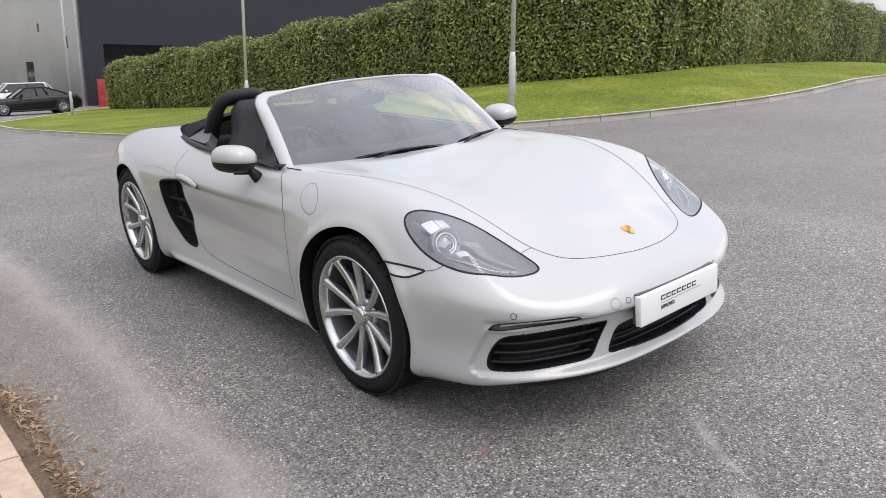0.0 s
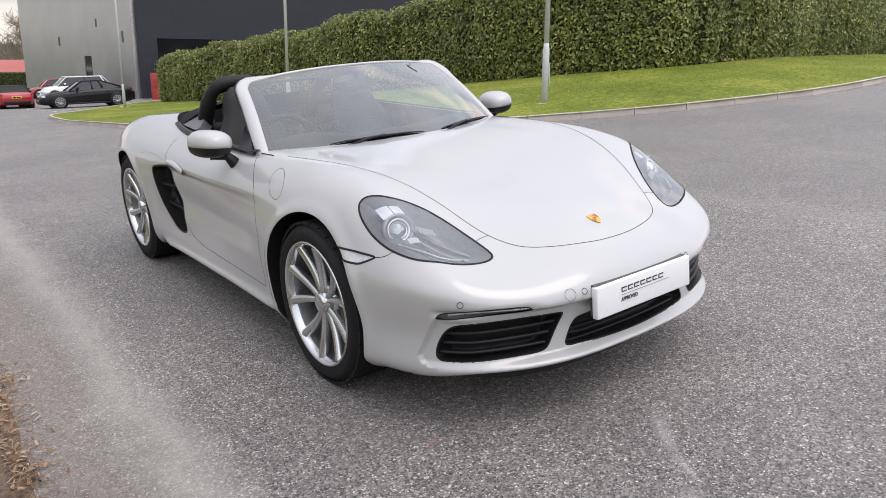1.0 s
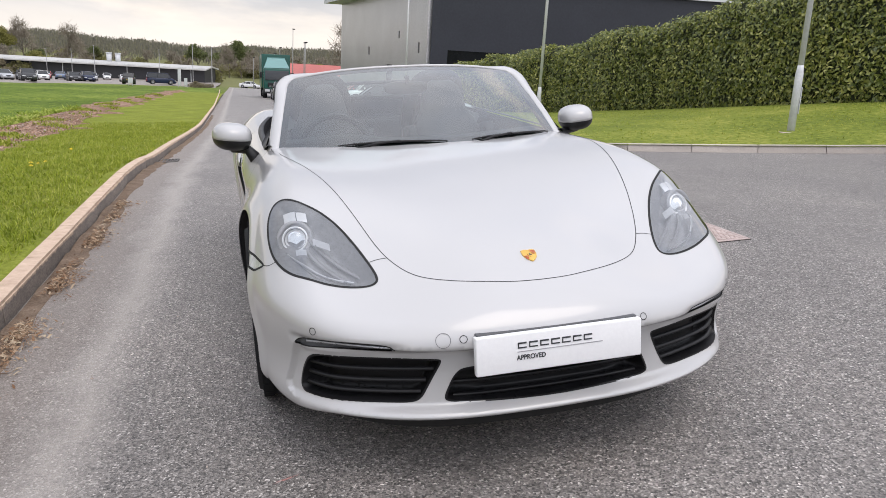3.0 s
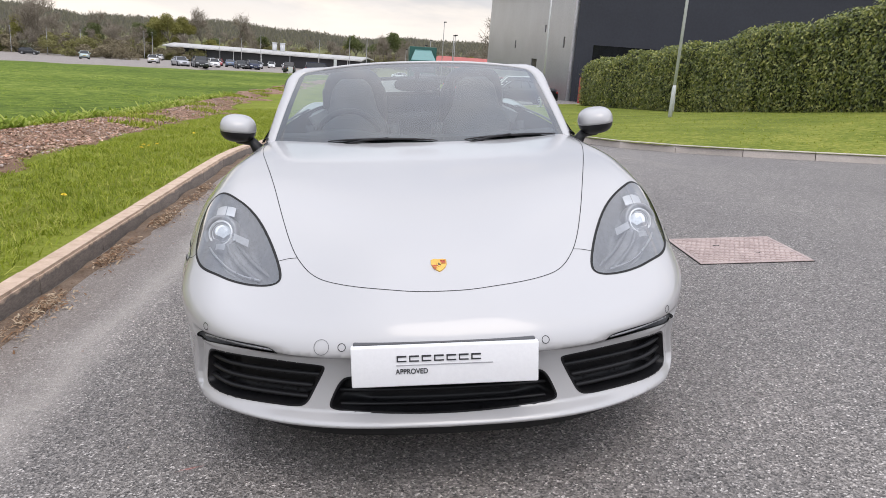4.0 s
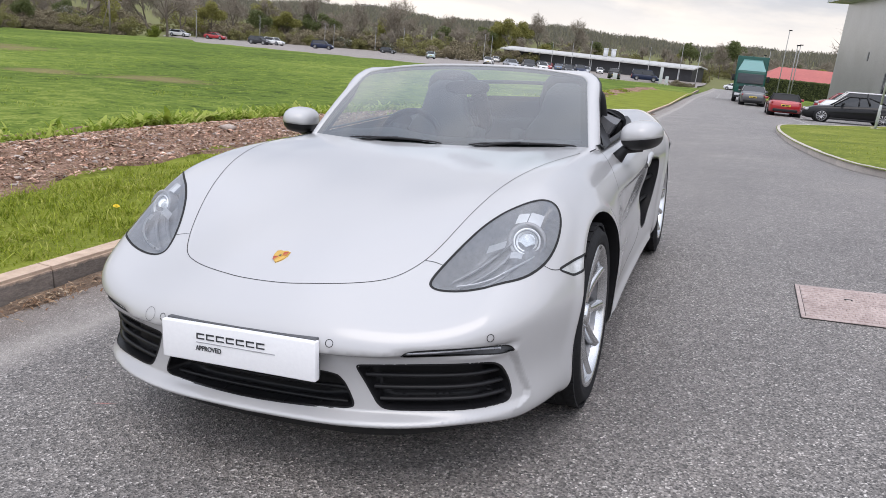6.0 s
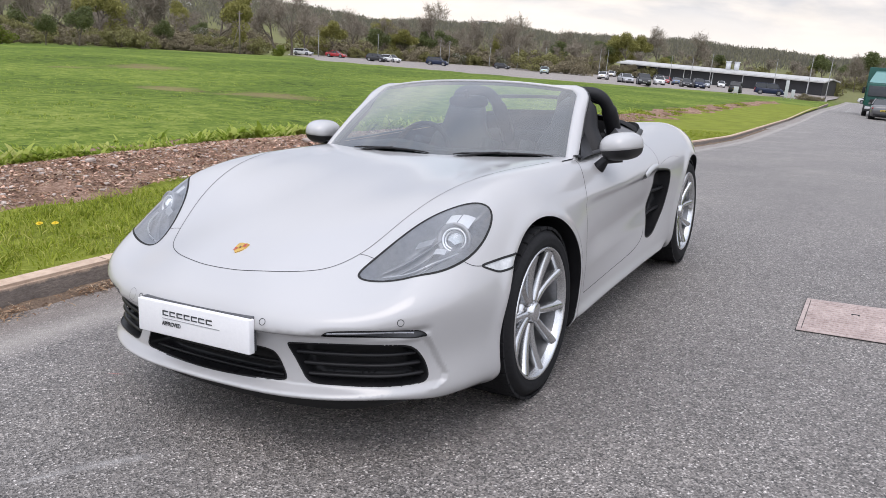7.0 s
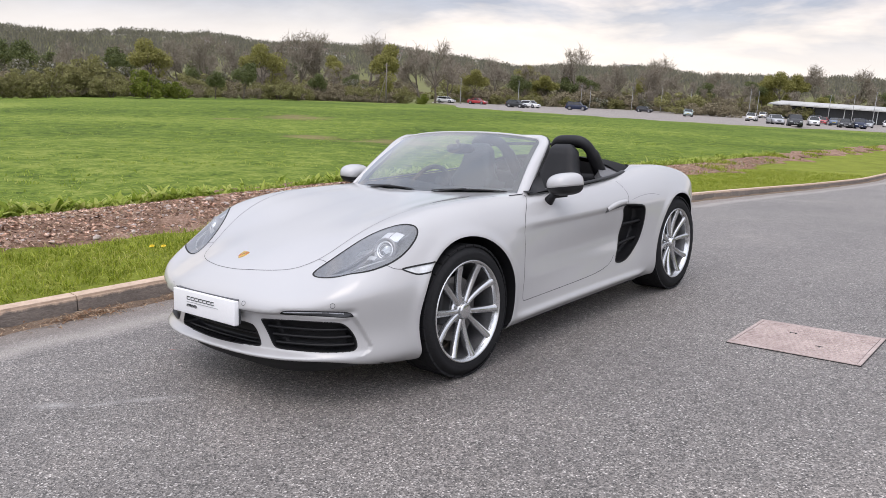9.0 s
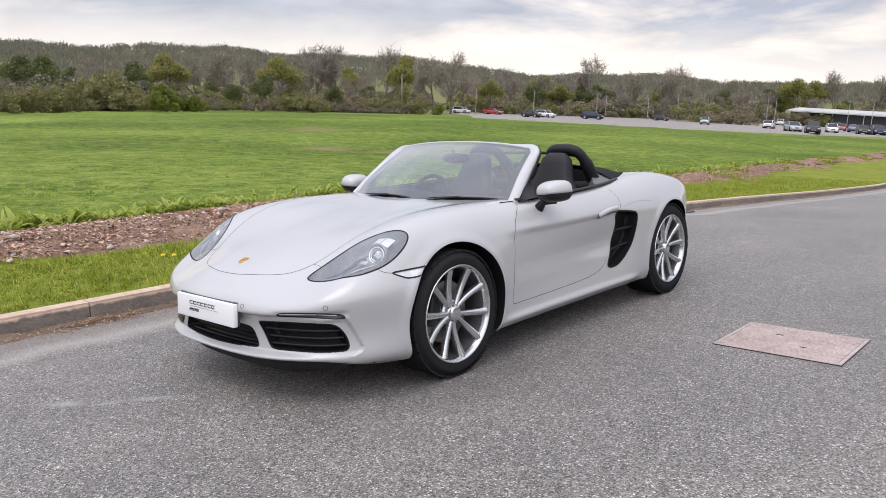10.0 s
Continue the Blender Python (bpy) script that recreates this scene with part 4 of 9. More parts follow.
def region(ring, plane, side=0, front=None):
    """A field that is negative inside the ring, seen in a plane, on one side of the car."""
    def f(p):
        a = p[:, 0] if side == 0 else p[:, 0] * side
        u, v = {"top": (a, p[:, 1]), "side": (p[:, 1], p[:, 2]), "front": (a, p[:, 2])}[plane]
        d = ring_distance(ring, u, v)
        if side and plane == "side":
            d = np.where(a > 0.45, d, 1.0)
        if plane == "front":
            d = np.where(p[:, 1] < -0.45, d, 1.0)
        if plane == "top":
            d = np.where(p[:, 2] > 0.5, d, 1.0)
        return d
    return f


pieces = {}
for s in (-1, 1):
    for key, ring, plane in (("lamp", LAMP, "top"), ("grille", SIDE_GRILLE, "front"), ("strip", STRIP_LAMP, "front"), ("marker", MARKER, "side"), ("intake", INTAKE, "side"), ("door", DOOR, "side")):
        pieces[key, s], skin = skin.cut(region(ring, plane, s)(skin.p))
pieces["mid"], skin = skin.cut(region(MID_GRILLE, "front")(skin.p))
pieces["bonnet"], skin = skin.cut(region(BONNET, "top")(skin.p))
# front apron from the rest: a seam from the lamps' corners to the wheel openings
pieces["apron"], shell = skin.cut(np.where((skin.p[:, 1] < 0.0), np.maximum(skin.p[:, 2] - 0.600, skin.p[:, 1] + 0.05), 1.0))

part("body_shell", shell.mesh("body_shell", PAINT), None, car)
bumper = part("front_bumper", pieces["apron"].mesh("front_bumper", PAINT), None, car)
bonnet = part("bonnet", pieces["bonnet"].mesh("bonnet", PAINT), None, car)
doors = {s: part("door", pieces["door", s].mesh("door", PAINT), None, car) for s in (-1, 1)}


def on_skin(uv, plane, side=1, guess=0.0):
    """Points of the body's surface under a line drawn in a plane."""
    uv = np.asarray(uv, float)
    if plane == "top":
        p = np.stack([uv[:, 0] * side, uv[:, 1], top(np.abs(uv[:, 0]), uv[:, 1]) + 0.01], -1)
        axis = 2
    elif plane == "side":
        p = np.stack([np.full(len(uv), 0.84 * side), uv[:, 0], uv[:, 1]], -1)
        axis = 0
    else:
        p = np.stack([uv[:, 0] * side, np.interp(np.abs(uv[:, 0]), PLAN[:580, 0], PLAN[:580, 1]), uv[:, 1]], -1)
        axis = 1
    for _ in range(14):
        g = body_normal(p)
        step = body(p[:, 0], p[:, 1], p[:, 2]) / np.where(np.abs(g[:, axis]) < 0.2, 0.2 * np.sign(g[:, axis] + 1e-9), g[:, axis])
        p[:, axis] -= np.clip(step, -0.05, 0.05)
    g = body_normal(p)
    return p, g / np.linalg.norm(g, axis=1)[:, None]


def ribbon(name, uv, plane, side, width, lift, mat, parent, label="", closed=False, hump=0.0):
    """A thin band that lies on the body along a drawn line; hump > 0 makes it a rounded bead."""
    p, n = on_skin(uv, plane, side)
    return band_on(name, p, n, width, lift, mat, parent, label, closed, hump)


def band_on(name, p, n, width, lift, mat, parent, label="", closed=False, hump=0.0):
    d = np.gradient(p, axis=0) if not closed else np.roll(p, -1, 0) - np.roll(p, 1, 0)
    d /= np.linalg.norm(d, axis=1)[:, None] + 1e-9
    s = np.cross(n, d)
    rows = [p - s * width / 2 + n * lift, p + n * (lift + hump), p + s * width / 2 + n * lift]
    if hump:
        rows = [p - s * width / 2 + n * (lift - 0.004)] + rows + [p + s * width / 2 + n * (lift - 0.004)]
    v = np.stack(rows, 1).reshape(-1, 3)
    k = len(rows)
    faces = []
    m = len(p)
    for i in range(m if closed else m - 1):
        j = (i + 1) % m
        for c in range(k - 1):
            faces.append((i * k + c, j * k + c, j * k + c + 1, i * k + c + 1))
    ob = part(name, mesh_of(name, v, faces), mat, parent, label)
    return ob


# shut lines
_front_line = BONNET[(BONNET[:, 1] < 0.46)]
_order = np.argsort(np.arctan2(_front_line[:, 0], -(_front_line[:, 1] - 0.9)))
ribbon("shut_line", smooth_line(_front_line[_order], 1), "top", 1, 0.0024, 0.0006, GAP, bonnet)
for s in (-1, 1):
    _d = DOOR[(DOOR[:, 1] < 0.86) & (DOOR[:, 0] < 1.575)]
    _i = int(np.argmax(np.hypot(*(np.roll(_d, -1, 0) - _d).T)))
    _d = np.roll(_d, -_i - 1, 0)
    ribbon("shut_line", smooth_line(_d, 1), "side", s, 0.0029, 0.0006, GAP, doors[s])
    ribbon("shut_line", smooth_line([(1.700, 0.722), (1.725, 0.748), (1.741, 0.775), (1.738, 0.815), (1.722, 0.855)], 2), "side", s, 0.0030, 0.0006, GAP, doors[s])


def skin_part(name, sk, mat, parent, label=""):
    return part(name, sk.mesh(name, mat), None, parent, label)


def bowl(sk, field, slope, depth):
    """The patch sunk into a bowl whose rim stays on the body."""
    d = np.clip(-field * slope, 0, depth)
    return Skin(sk.p - sk.n * d[:, None], sk.n, sk.t)


def lathe(profile, sides, axis_x=True):
    """Turn (x, r) points round the x axis."""
    v, n = [], len(profile)
    for k in range(sides):
        c, s_ = math.cos(k * math.tau / sides), math.sin(k * math.tau / sides)
        v += [(x, r * c, r * s_) for x, r in profile]
    f = [(k * n + j, k * n + j + 1, ((k + 1) % sides) * n + j + 1, ((k + 1) % sides) * n + j) for k in range(sides) for j in range(n - 1)]
    return v, f


def ring_on(name, p, radius, tube_r, n, mat, parent, sides=24):
    """A thin ring lying square to n at p."""
    n = Vector(n).normalized()
    a = n.orthogonal().normalized()
    b = n.cross(a)
    pts = np.array([p + (a * math.cos(k * math.tau / sides) + b * math.sin(k * math.tau / sides)) * radius for k in range(sides)])
    return band_on(name, pts, np.tile(np.array(n), (sides, 1)), tube_r, 0.0008, mat, parent, "", True)


# ---- headlamps, intakes, strips, markers ----
for s in (-1, 1):
    sk = pieces["lamp", s]
    f = region(LAMP, "top", s)(sk.p)
    lamp = skin_part("headlamp", sk, LENS, car, "clear headlamp lens with a projector inside")
    lamp.visible_shadow = False
    b = bowl(sk, f, 1.1, 0.055)
    housing = Skin(b.p, b.n, b.t)
    hm = mesh_of("housing", housing.p, housing.t, LAMP_DARK)
    part("housing", hm, None, lamp, "grey lamp housing")
    ribbon("lamp_rim", LAMP, "top", s, 0.008, 0.0006, GAP, lamp, "black lamp rim", True)
    # projector: bright collar, dark ring and a glass eye
    c = Vector((0.690 * s, -0.425, 0.692))
    face = Vector((0.25 * s, -0.92, 0.36)).normalized()
    turn = Vector((1, 0, 0)).rotation_difference(face).to_matrix().to_4x4()
    v, fc = lathe([(-0.03, 0.056), (0.010, 0.060), (0.015, 0.053), (0.006, 0.042), (-0.004, 0.037)], 28)
    part("projector_collar", mesh_of("projector_collar", [Matrix.Translation(c) @ turn @ Vector(q) for q in v], fc), LAMP_GREY, lamp, "grey projector collar")
    v, fc = lathe([(-0.006, 0.037), (0.004, 0.033), (0.012, 0.024), (0.017, 0.012), (0.018, 0.001)], 28)
    part("projector_lens", mesh_of("projector_lens", [Matrix.Translation(c) @ turn @ Vector(q) for q in v], fc), LENS, lamp, "glass projector eye")
    v, fc = lathe([(-0.010, 0.036), (-0.014, 0.02), (-0.012, 0.0005)], 20)
    part("projector_core", mesh_of("projector_core", [Matrix.Translation(c) @ turn @ Vector(q) for q in v], fc), LAMP_BRIGHT, lamp)
    v, fc = lathe([(0.004, 0.043), (0.010, 0.041), (0.010, 0.037), (0.002, 0.036)], 28)
    part("projector_ring", mesh_of("projector_ring", [Matrix.Translation(c) @ turn @ Vector(q) for q in v], fc), LAMP_BRIGHT, lamp, "bright ring round the projector")
    # bright stepped reflector above the projector, following the lens from inside
    for u0, u1, y0, y1 in ((0.648, 0.684, -0.396, -0.352), (0.687, 0.728, -0.405, -0.348)):
        aa, yy = np.meshgrid(np.linspace(u0, u1, 5), np.linspace(y0, y1, 5), indexing="ij")
        p, n = on_skin(np.stack([aa.ravel(), yy.ravel() + 0.55 * (aa.ravel() - 0.69)], -1), "top", s)
        part("reflector", mesh_of("reflector", p - n * 0.016, grid_faces(5, 5)), LAMP_BRIGHT, lamp, "bright stepped reflector")
    # small mirrored blocks ahead of it
    for u0, u1, y0, y1 in ((0.668, 0.706, -0.535, -0.515), (0.590, 0.640, -0.530, -0.505)):
        aa, yy = np.meshgrid(np.linspace(u0, u1, 4), np.linspace(y0, y1, 4), indexing="ij")
        p, n = on_skin(np.stack([aa.ravel(), yy.ravel() + 0.5 * (aa.ravel() - u0)], -1), "top", s)
        part("reflector", mesh_of("reflector", p - n * 0.022, grid_faces(4, 4)), REFLECTOR, lamp, "small mirrored block")
    uv = smooth_line([(0.775, -0.33), (0.755, -0.45), (0.70, -0.55), (0.62, -0.615), (0.54, -0.645)])
    p, n = on_skin(uv, "top", s)
    band_on("light_guide", p - n * 0.026, n, 0.006, 0.0, REFLECTOR, lamp, "silvery light guide", False, 0.003)
    # stepped fins running forward from the projector
    for k, (u0, u1) in enumerate((((0.655, -0.46), (0.515, -0.625)), ((0.672, -0.50), (0.545, -0.640)), ((0.700, -0.535), (0.600, -0.632)))):
        uv = smooth_line([u0, ((u0[0] + u1[0]) / 2 + 0.012, (u0[1] + u1[1]) / 2 - 0.004), u1])
        p, n = on_skin(uv, "top", s)
        band_on("fin", p - n * (0.040 - 0.003 * k), n, 0.012, 0.0, LAMP_DARK, lamp, "", False, 0.001)
    # side intake in the bumper
    sk = pieces["grille", s]
    f = region(SIDE_GRILLE, "front", s)(sk.p)
    b = bowl(sk, f, 5.0, 0.075)
    grille = part("bumper_intake", mesh_of("bumper_intake", b.p, b.t), GRILLE, bumper, "black slatted air intake")
    for z in (0.303, 0.337, 0.371):
        aa = np.linspace(0.30, 0.76, 60)
        inside = ring_distance(SIDE_GRILLE, aa, np.full(60, z)) < -0.003
        aa = aa[inside]
        p, n = on_skin(np.stack([aa, np.full(len(aa), z)], -1), "front", s)
        band_on("slat", p - n * 0.018, n, 0.014, 0.0, GRILLE, grille, "", False, 0.009)
    ribbon("intake_edge", SIDE_GRILLE, "front", s, 0.006, 0.0005, GRILLE, grille, "", True)
    # light strip over it
    sk = pieces["strip", s]
    strip = part("light_strip", mesh_of("light_strip", sk.p - sk.n * 0.004, sk.t), GREY_TRIM, bumper, "slim smoked running light")
    uv = smooth_line([(0.478, 0.4545), (0.55, 0.458), (0.63, 0.4585), (0.675, 0.4545), (0.700, 0.4500)])
    p, n = on_skin(uv, "front", s)
    band_on("light_bar", p - n * 0.003, n, 0.007, 0.0, REFLECTOR, strip, "silvery light bar", False, 0.002)
    ribbon("strip_rim", STRIP_LAMP, "front", s, 0.004, 0.0006, GAP, strip, "", True)
    # parking sensors
    for a_, z_ in ((0.681, 0.494), (0.279, 0.482)):
        p, n = on_skin(np.array([(a_, z_)]), "front", s)
        ring_on("parking_sensor", Vector(p[0]), 0.0105, 0.0020, n[0], GAP, bumper, 20)
    # side marker between wing and bumper
    sk = pieces["marker", s]
    marker = part("side_marker", mesh_of("side_marker", sk.p - sk.n * 0.003, sk.t), AMBER, car, "clear side marker lamp")
    _c = np.vstack([MARKER, MARKER[:1]])
    _u, _v = np.linspace(0, len(MARKER), 160, endpoint=False), np.arange(len(_c))
    _r = np.stack([np.interp(_u, _v, _c[:, 0]), np.interp(_u, _v, _c[:, 1])], -1)
    _r = _r[np.hypot(_r[:, 0] - FRONT_AXLE[0], _r[:, 1] - FRONT_AXLE[1]) > ARCH + 0.003]
    _i = int(np.argmax(np.hypot(*(np.roll(_r, -1, 0) - _r).T)))
    ribbon("marker_rim", np.roll(_r, -_i - 1, 0), "side", s, 0.008, 0.0006, GAP, marker)
    ribbon("wing_seam", smooth_line([(-0.495, 0.645), (-0.475, 0.628), (-0.455, 0.621), (-0.425, 0.617)]), "side", s, 0.0026, 0.0005, GAP, marker)
    ribbon("bonnet_seam", smooth_line([(0.428, -0.604), (0.455, -0.601), (0.488, -0.606)]), "top", s, 0.0024, 0.0005, GAP, bonnet)
    # side intake ahead of the rear wheel
    sk = pieces["intake", s]
    f = region(INTAKE, "side", s)(sk.p)
    b = bowl(sk, f, 4.0, 0.085)
    vent = part("side_intake", mesh_of("side_intake", b.p, b.t), GRILLE, car, "black slatted side intake behind the door")
    for z0 in (0.45, 0.56):
        yy = np.linspace(1.5, 2.05, 80)
        zz = z0 + 0.10 * (yy - 1.75)
        ok = ring_distance(INTAKE, yy, zz) < -0.004
        p, n = on_skin(np.stack([yy[ok], zz[ok]], -1), "side", s)
        band_on("slat", p - n * 0.034, n, 0.020, 0.0, GRILLE, vent, "", False, 0.012)
    ribbon("intake_edge", INTAKE, "side", s, 0.010, 0.0005, GRILLE, vent, "", True)
    # crease from the handle over the rear wheel
    ribbon("shut_line", smooth_line([(1.765, 0.735), (1.90, 0.752), (2.05, 0.755), (2.15, 0.735)]), "side", s, 0.0016, 0.0005, GREY_TRIM, doors[s])
    # door handle: a long flush blade; a dark band paints the hollow's shade below
    p, n = on_skin(smooth_line([(1.415, 0.702), (1.49, 0.718), (1.59, 0.730), (1.67, 0.731)]), "side", s)
    handle = band_on("door_handle", p, n, 0.034, 0.004, PAINT, doors[s], "body-coloured door handle", False, 0.014)
    p, n = on_skin(smooth_line([(1.42, 0.684), (1.49, 0.697), (1.59, 0.709), (1.67, 0.713)]), "side", s)
    band_on("handle_recess", p, n, 0.016, 0.0006, GREY_TRIM, handle)

sk = pieces["mid"]
f = region(MID_GRILLE, "front")(sk.p)
b = bowl(sk, f, 5.0, 0.07)
mid = part("bumper_intake", mesh_of("bumper_intake", b.p, b.t), GRILLE, bumper, "wide black centre intake")
for z in (0.285, 0.325):
    aa = np.linspace(-0.30, 0.30, 60)
    p, n = on_skin(np.stack([aa, np.full(60, z)], -1), "front", 1)
    band_on("slat", p - n * 0.03, n, 0.012, 0.0, GRILLE, mid, "", False, 0.008)
ribbon("intake_edge", MID_GRILLE, "front", 1, 0.006, 0.0005, GRILLE, mid, "", True)
# towing-eye cover and filler flap, both on the same side
p, n = on_skin(np.array([(0.335, 0.480)]), "front", -1)
ring_on("tow_cover", Vector(p[0]), 0.021, 0.0013, n[0], GREY_TRIM, bumper, 30)
_ang = np.linspace(0, math.tau, 48, endpoint=False)
ribbon("filler_flap", np.stack([0.336 + 0.074 * np.cos(_ang) + 0.022 * np.sin(_ang), 0.776 + 0.053 * np.sin(_ang) + 0.012 * np.cos(_ang)], -1), "side", -1, 0.0022, 0.0005, GREY_TRIM, car, "outline of the round filler flap", True)
# black lower lip under the bumper
_a = np.linspace(-0.76, 0.76, 80)
_y = np.interp(np.abs(_a), PLAN[:580, 0], PLAN[:580, 1])
rows = []
_drop = 1 - (np.abs(_a) / 0.76) ** 4
for dy, k in ((0.080, -0.08), (0.095, 0.35), (0.125, 0.65), (0.19, 0.95), (0.40, 1.0)):
    rows.append(np.stack([_a, np.minimum(_y + dy, -0.30 + 0.1 * dy), floor_line(_y) - 0.115 * k * _drop - 0.004], -1))
v = np.stack(rows, 1).reshape(-1, 3)
part("lower_lip", mesh_of("lower_lip", v, grid_faces(80, 5)), GAP, bumper, "black plastic lower lip")
# flat undertray
bm = bmesh.new()
box(bm, 0, 1.24, 0.155, 1.52, 1.62, 0.05, 0.02)
box(bm, 0, 1.45, 0.155, 1.10, 3.5, 0.05, 0.02)
part("floor_pan", bm, BLACK_PLASTIC, car)

# ---- number plate in its holder, dealer lettering ----
def text_mesh(name, words, size, stretch=1.0, bold=0.0):
    cu = bpy.data.curves.new(name, "FONT")
    cu.body, cu.size, cu.extrude, cu.offset = words, size, 0.0006, bold
    cu.align_x = "LEFT"
    tmp = bpy.data.objects.new(name, cu)
    scene.collection.objects.link(tmp)
    me = bpy.data.meshes.new_from_object(tmp.evaluated_get(bpy.context.evaluated_depsgraph_get()))
    bpy.data.objects.remove(tmp)
    for v in me.vertices:
        v.co.x *= stretch
    return me


PLATE = Matrix.Translation((0, -0.966, 0.435)) @ Euler((radians(-3), 0, 0)).to_matrix().to_4x4()
bm = bmesh.new()
box(bm, 0, 0.014, 0, 0.508, 0.026, 0.114, 0.004)
plate = part("number_plate", bm, PLATE_WHITE, bumper, "white dealer plate with dark lettering")
plate.matrix_basis = PLATE
bm = bmesh.new()
box(bm, 0, 0.030, 0.004, 0.496, 0.026, 0.116, 0.004)
part("plate_holder", bm, GREY_TRIM, plate)
# the maker's word mark is drawn as plain bars
x0 = -0.135
for k in range(7):
    bm = bmesh.new()
    cx = x0 + 0.017 + k * 0.0335
    box(bm, cx, -0.0002, 0.0285, 0.026, 0.0016, 0.0045)
    box(bm, cx, -0.0002, 0.0150, 0.026, 0.0016, 0.0035)
    box(bm, cx - 0.0115, -0.0002, 0.0215, 0.0035, 0.0016, 0.0165)
    part("word_mark_bar", bm, PRINT_DARK, plate, "dark word mark drawn as bars", smooth=False)
bm = bmesh.new()
box(bm, x0 + 0.133, -0.0002, 0.0035, 0.262, 0.0012, 0.0022)
part("rule", bm, PRINT_GREY, plate, "thin grey rule", smooth=False)
word = part("lettering", text_mesh("lettering", "APPROVED", 0.0205, 0.86, 0.0003), PRINT_DARK, plate, "word APPROVED in dark capitals", smooth=False)
word.matrix_basis = Matrix.Translation((x0, -0.0006, -0.0205)) @ Euler((radians(90), 0, 0)).to_matrix().to_4x4()

# ---- shield badge on the bonnet ----
bp, bn = settle(np.array([(0.0, -0.722, 0.650)]))
bz = Vector(bn[0])
bx = Vector((1, 0, 0))
by = bz.cross(bx)
BADGE = Matrix((( bx.x, by.x, bz.x, bp[0][0]), (bx.y, by.y, bz.y, bp[0][1]), (bx.z, by.z, bz.z, bp[0][2]), (0, 0, 0, 1)))
shield = [(-0.0235, 0.024), (-0.012, 0.028), (0, 0.026), (0.012, 0.028), (0.0235, 0.024), (0.024, 0.004), (0.019, -0.012), (0.010, -0.024), (0, -0.032), (-0.010, -0.024), (-0.019, -0.012), (-0.024, 0.004)]


def slab(bm, ring, z0, z1):
    lo = [bm.verts.new((x, y, z0)) for x, y in ring]
    hi = [bm.verts.new((x * 0.96, y * 0.96, z1)) for x, y in ring]
    bm.faces.new(hi)
    for i in range(len(ring)):
        bm.faces.new((lo[i], lo[(i + 1) % len(ring)], hi[(i + 1) % len(ring)], hi[i]))


bm = bmesh.new()
slab(bm, shield, -0.001, 0.003)
badge = part("badge", bm, GOLD, bonnet, "small gold and red shield badge", smooth=False)
badge.matrix_basis = BADGE
bm = bmesh.new()
for sx, sy in ((1, 1), (-1, -1)):
    for k in range(3):
        box(bm, sx * 0.0125, (0.0185 if sy > 0 else -0.006) - 0.0065 * k, 0.0034, 0.015 - (0.004 * k if sy < 0 else 0), 0.0034, 0.0008)
part("badge_stripes", bm, RED_ENAMEL, badge, smooth=False)
bm = bmesh.new()
slab(bm, [(x * 0.32, y * 0.34) for x, y in shield], 0.003, 0.0042)
part("badge_centre", bm, GOLD, badge, smooth=False)
bm = bmesh.new()
box(bm, 0, 0.001, 0.0046, 0.004, 0.010, 0.0008, 0.0003)
box(bm, 0.002, -0.002, 0.0046, 0.006, 0.003, 0.0008, 0.0003)
part("badge_mark", bm, PRINT_DARK, badge, smooth=False)

# ---- wheel wells and wheels ----
for cy, cz in (FRONT_AXLE, REAR_AXLE):
    for s in (-1, 1):
        ang = np.radians(np.linspace(-32, 212, 40))
        rows = []
        edge_p = np.stack([cy + (ARCH + 0.002) * np.cos(ang), cz + (ARCH + 0.002) * np.sin(ang)], -1)
        lip, _ = on_skin(edge_p, "side", s)
        xo = np.clip(np.abs(lip[:, 0]), 0.70, 0.93) - 0.004
        for xx in (xo, xo * 0 + 0.66, xo * 0 + 0.42):
            rows.append(np.stack([s * xx, edge_p[:, 0], edge_p[:, 1]], -1))
        rows.append(np.stack([s * (xo * 0 + 0.42), cy + 0.02 * np.cos(ang), cz + 0.02 * np.sin(ang)], -1))
        v = np.stack(rows, 1).reshape(-1, 3)
        part("wheel_arch_liner", mesh_of("wheel_arch_liner", v, grid_faces(len(ang), 4)), BLACK_PLASTIC, car)


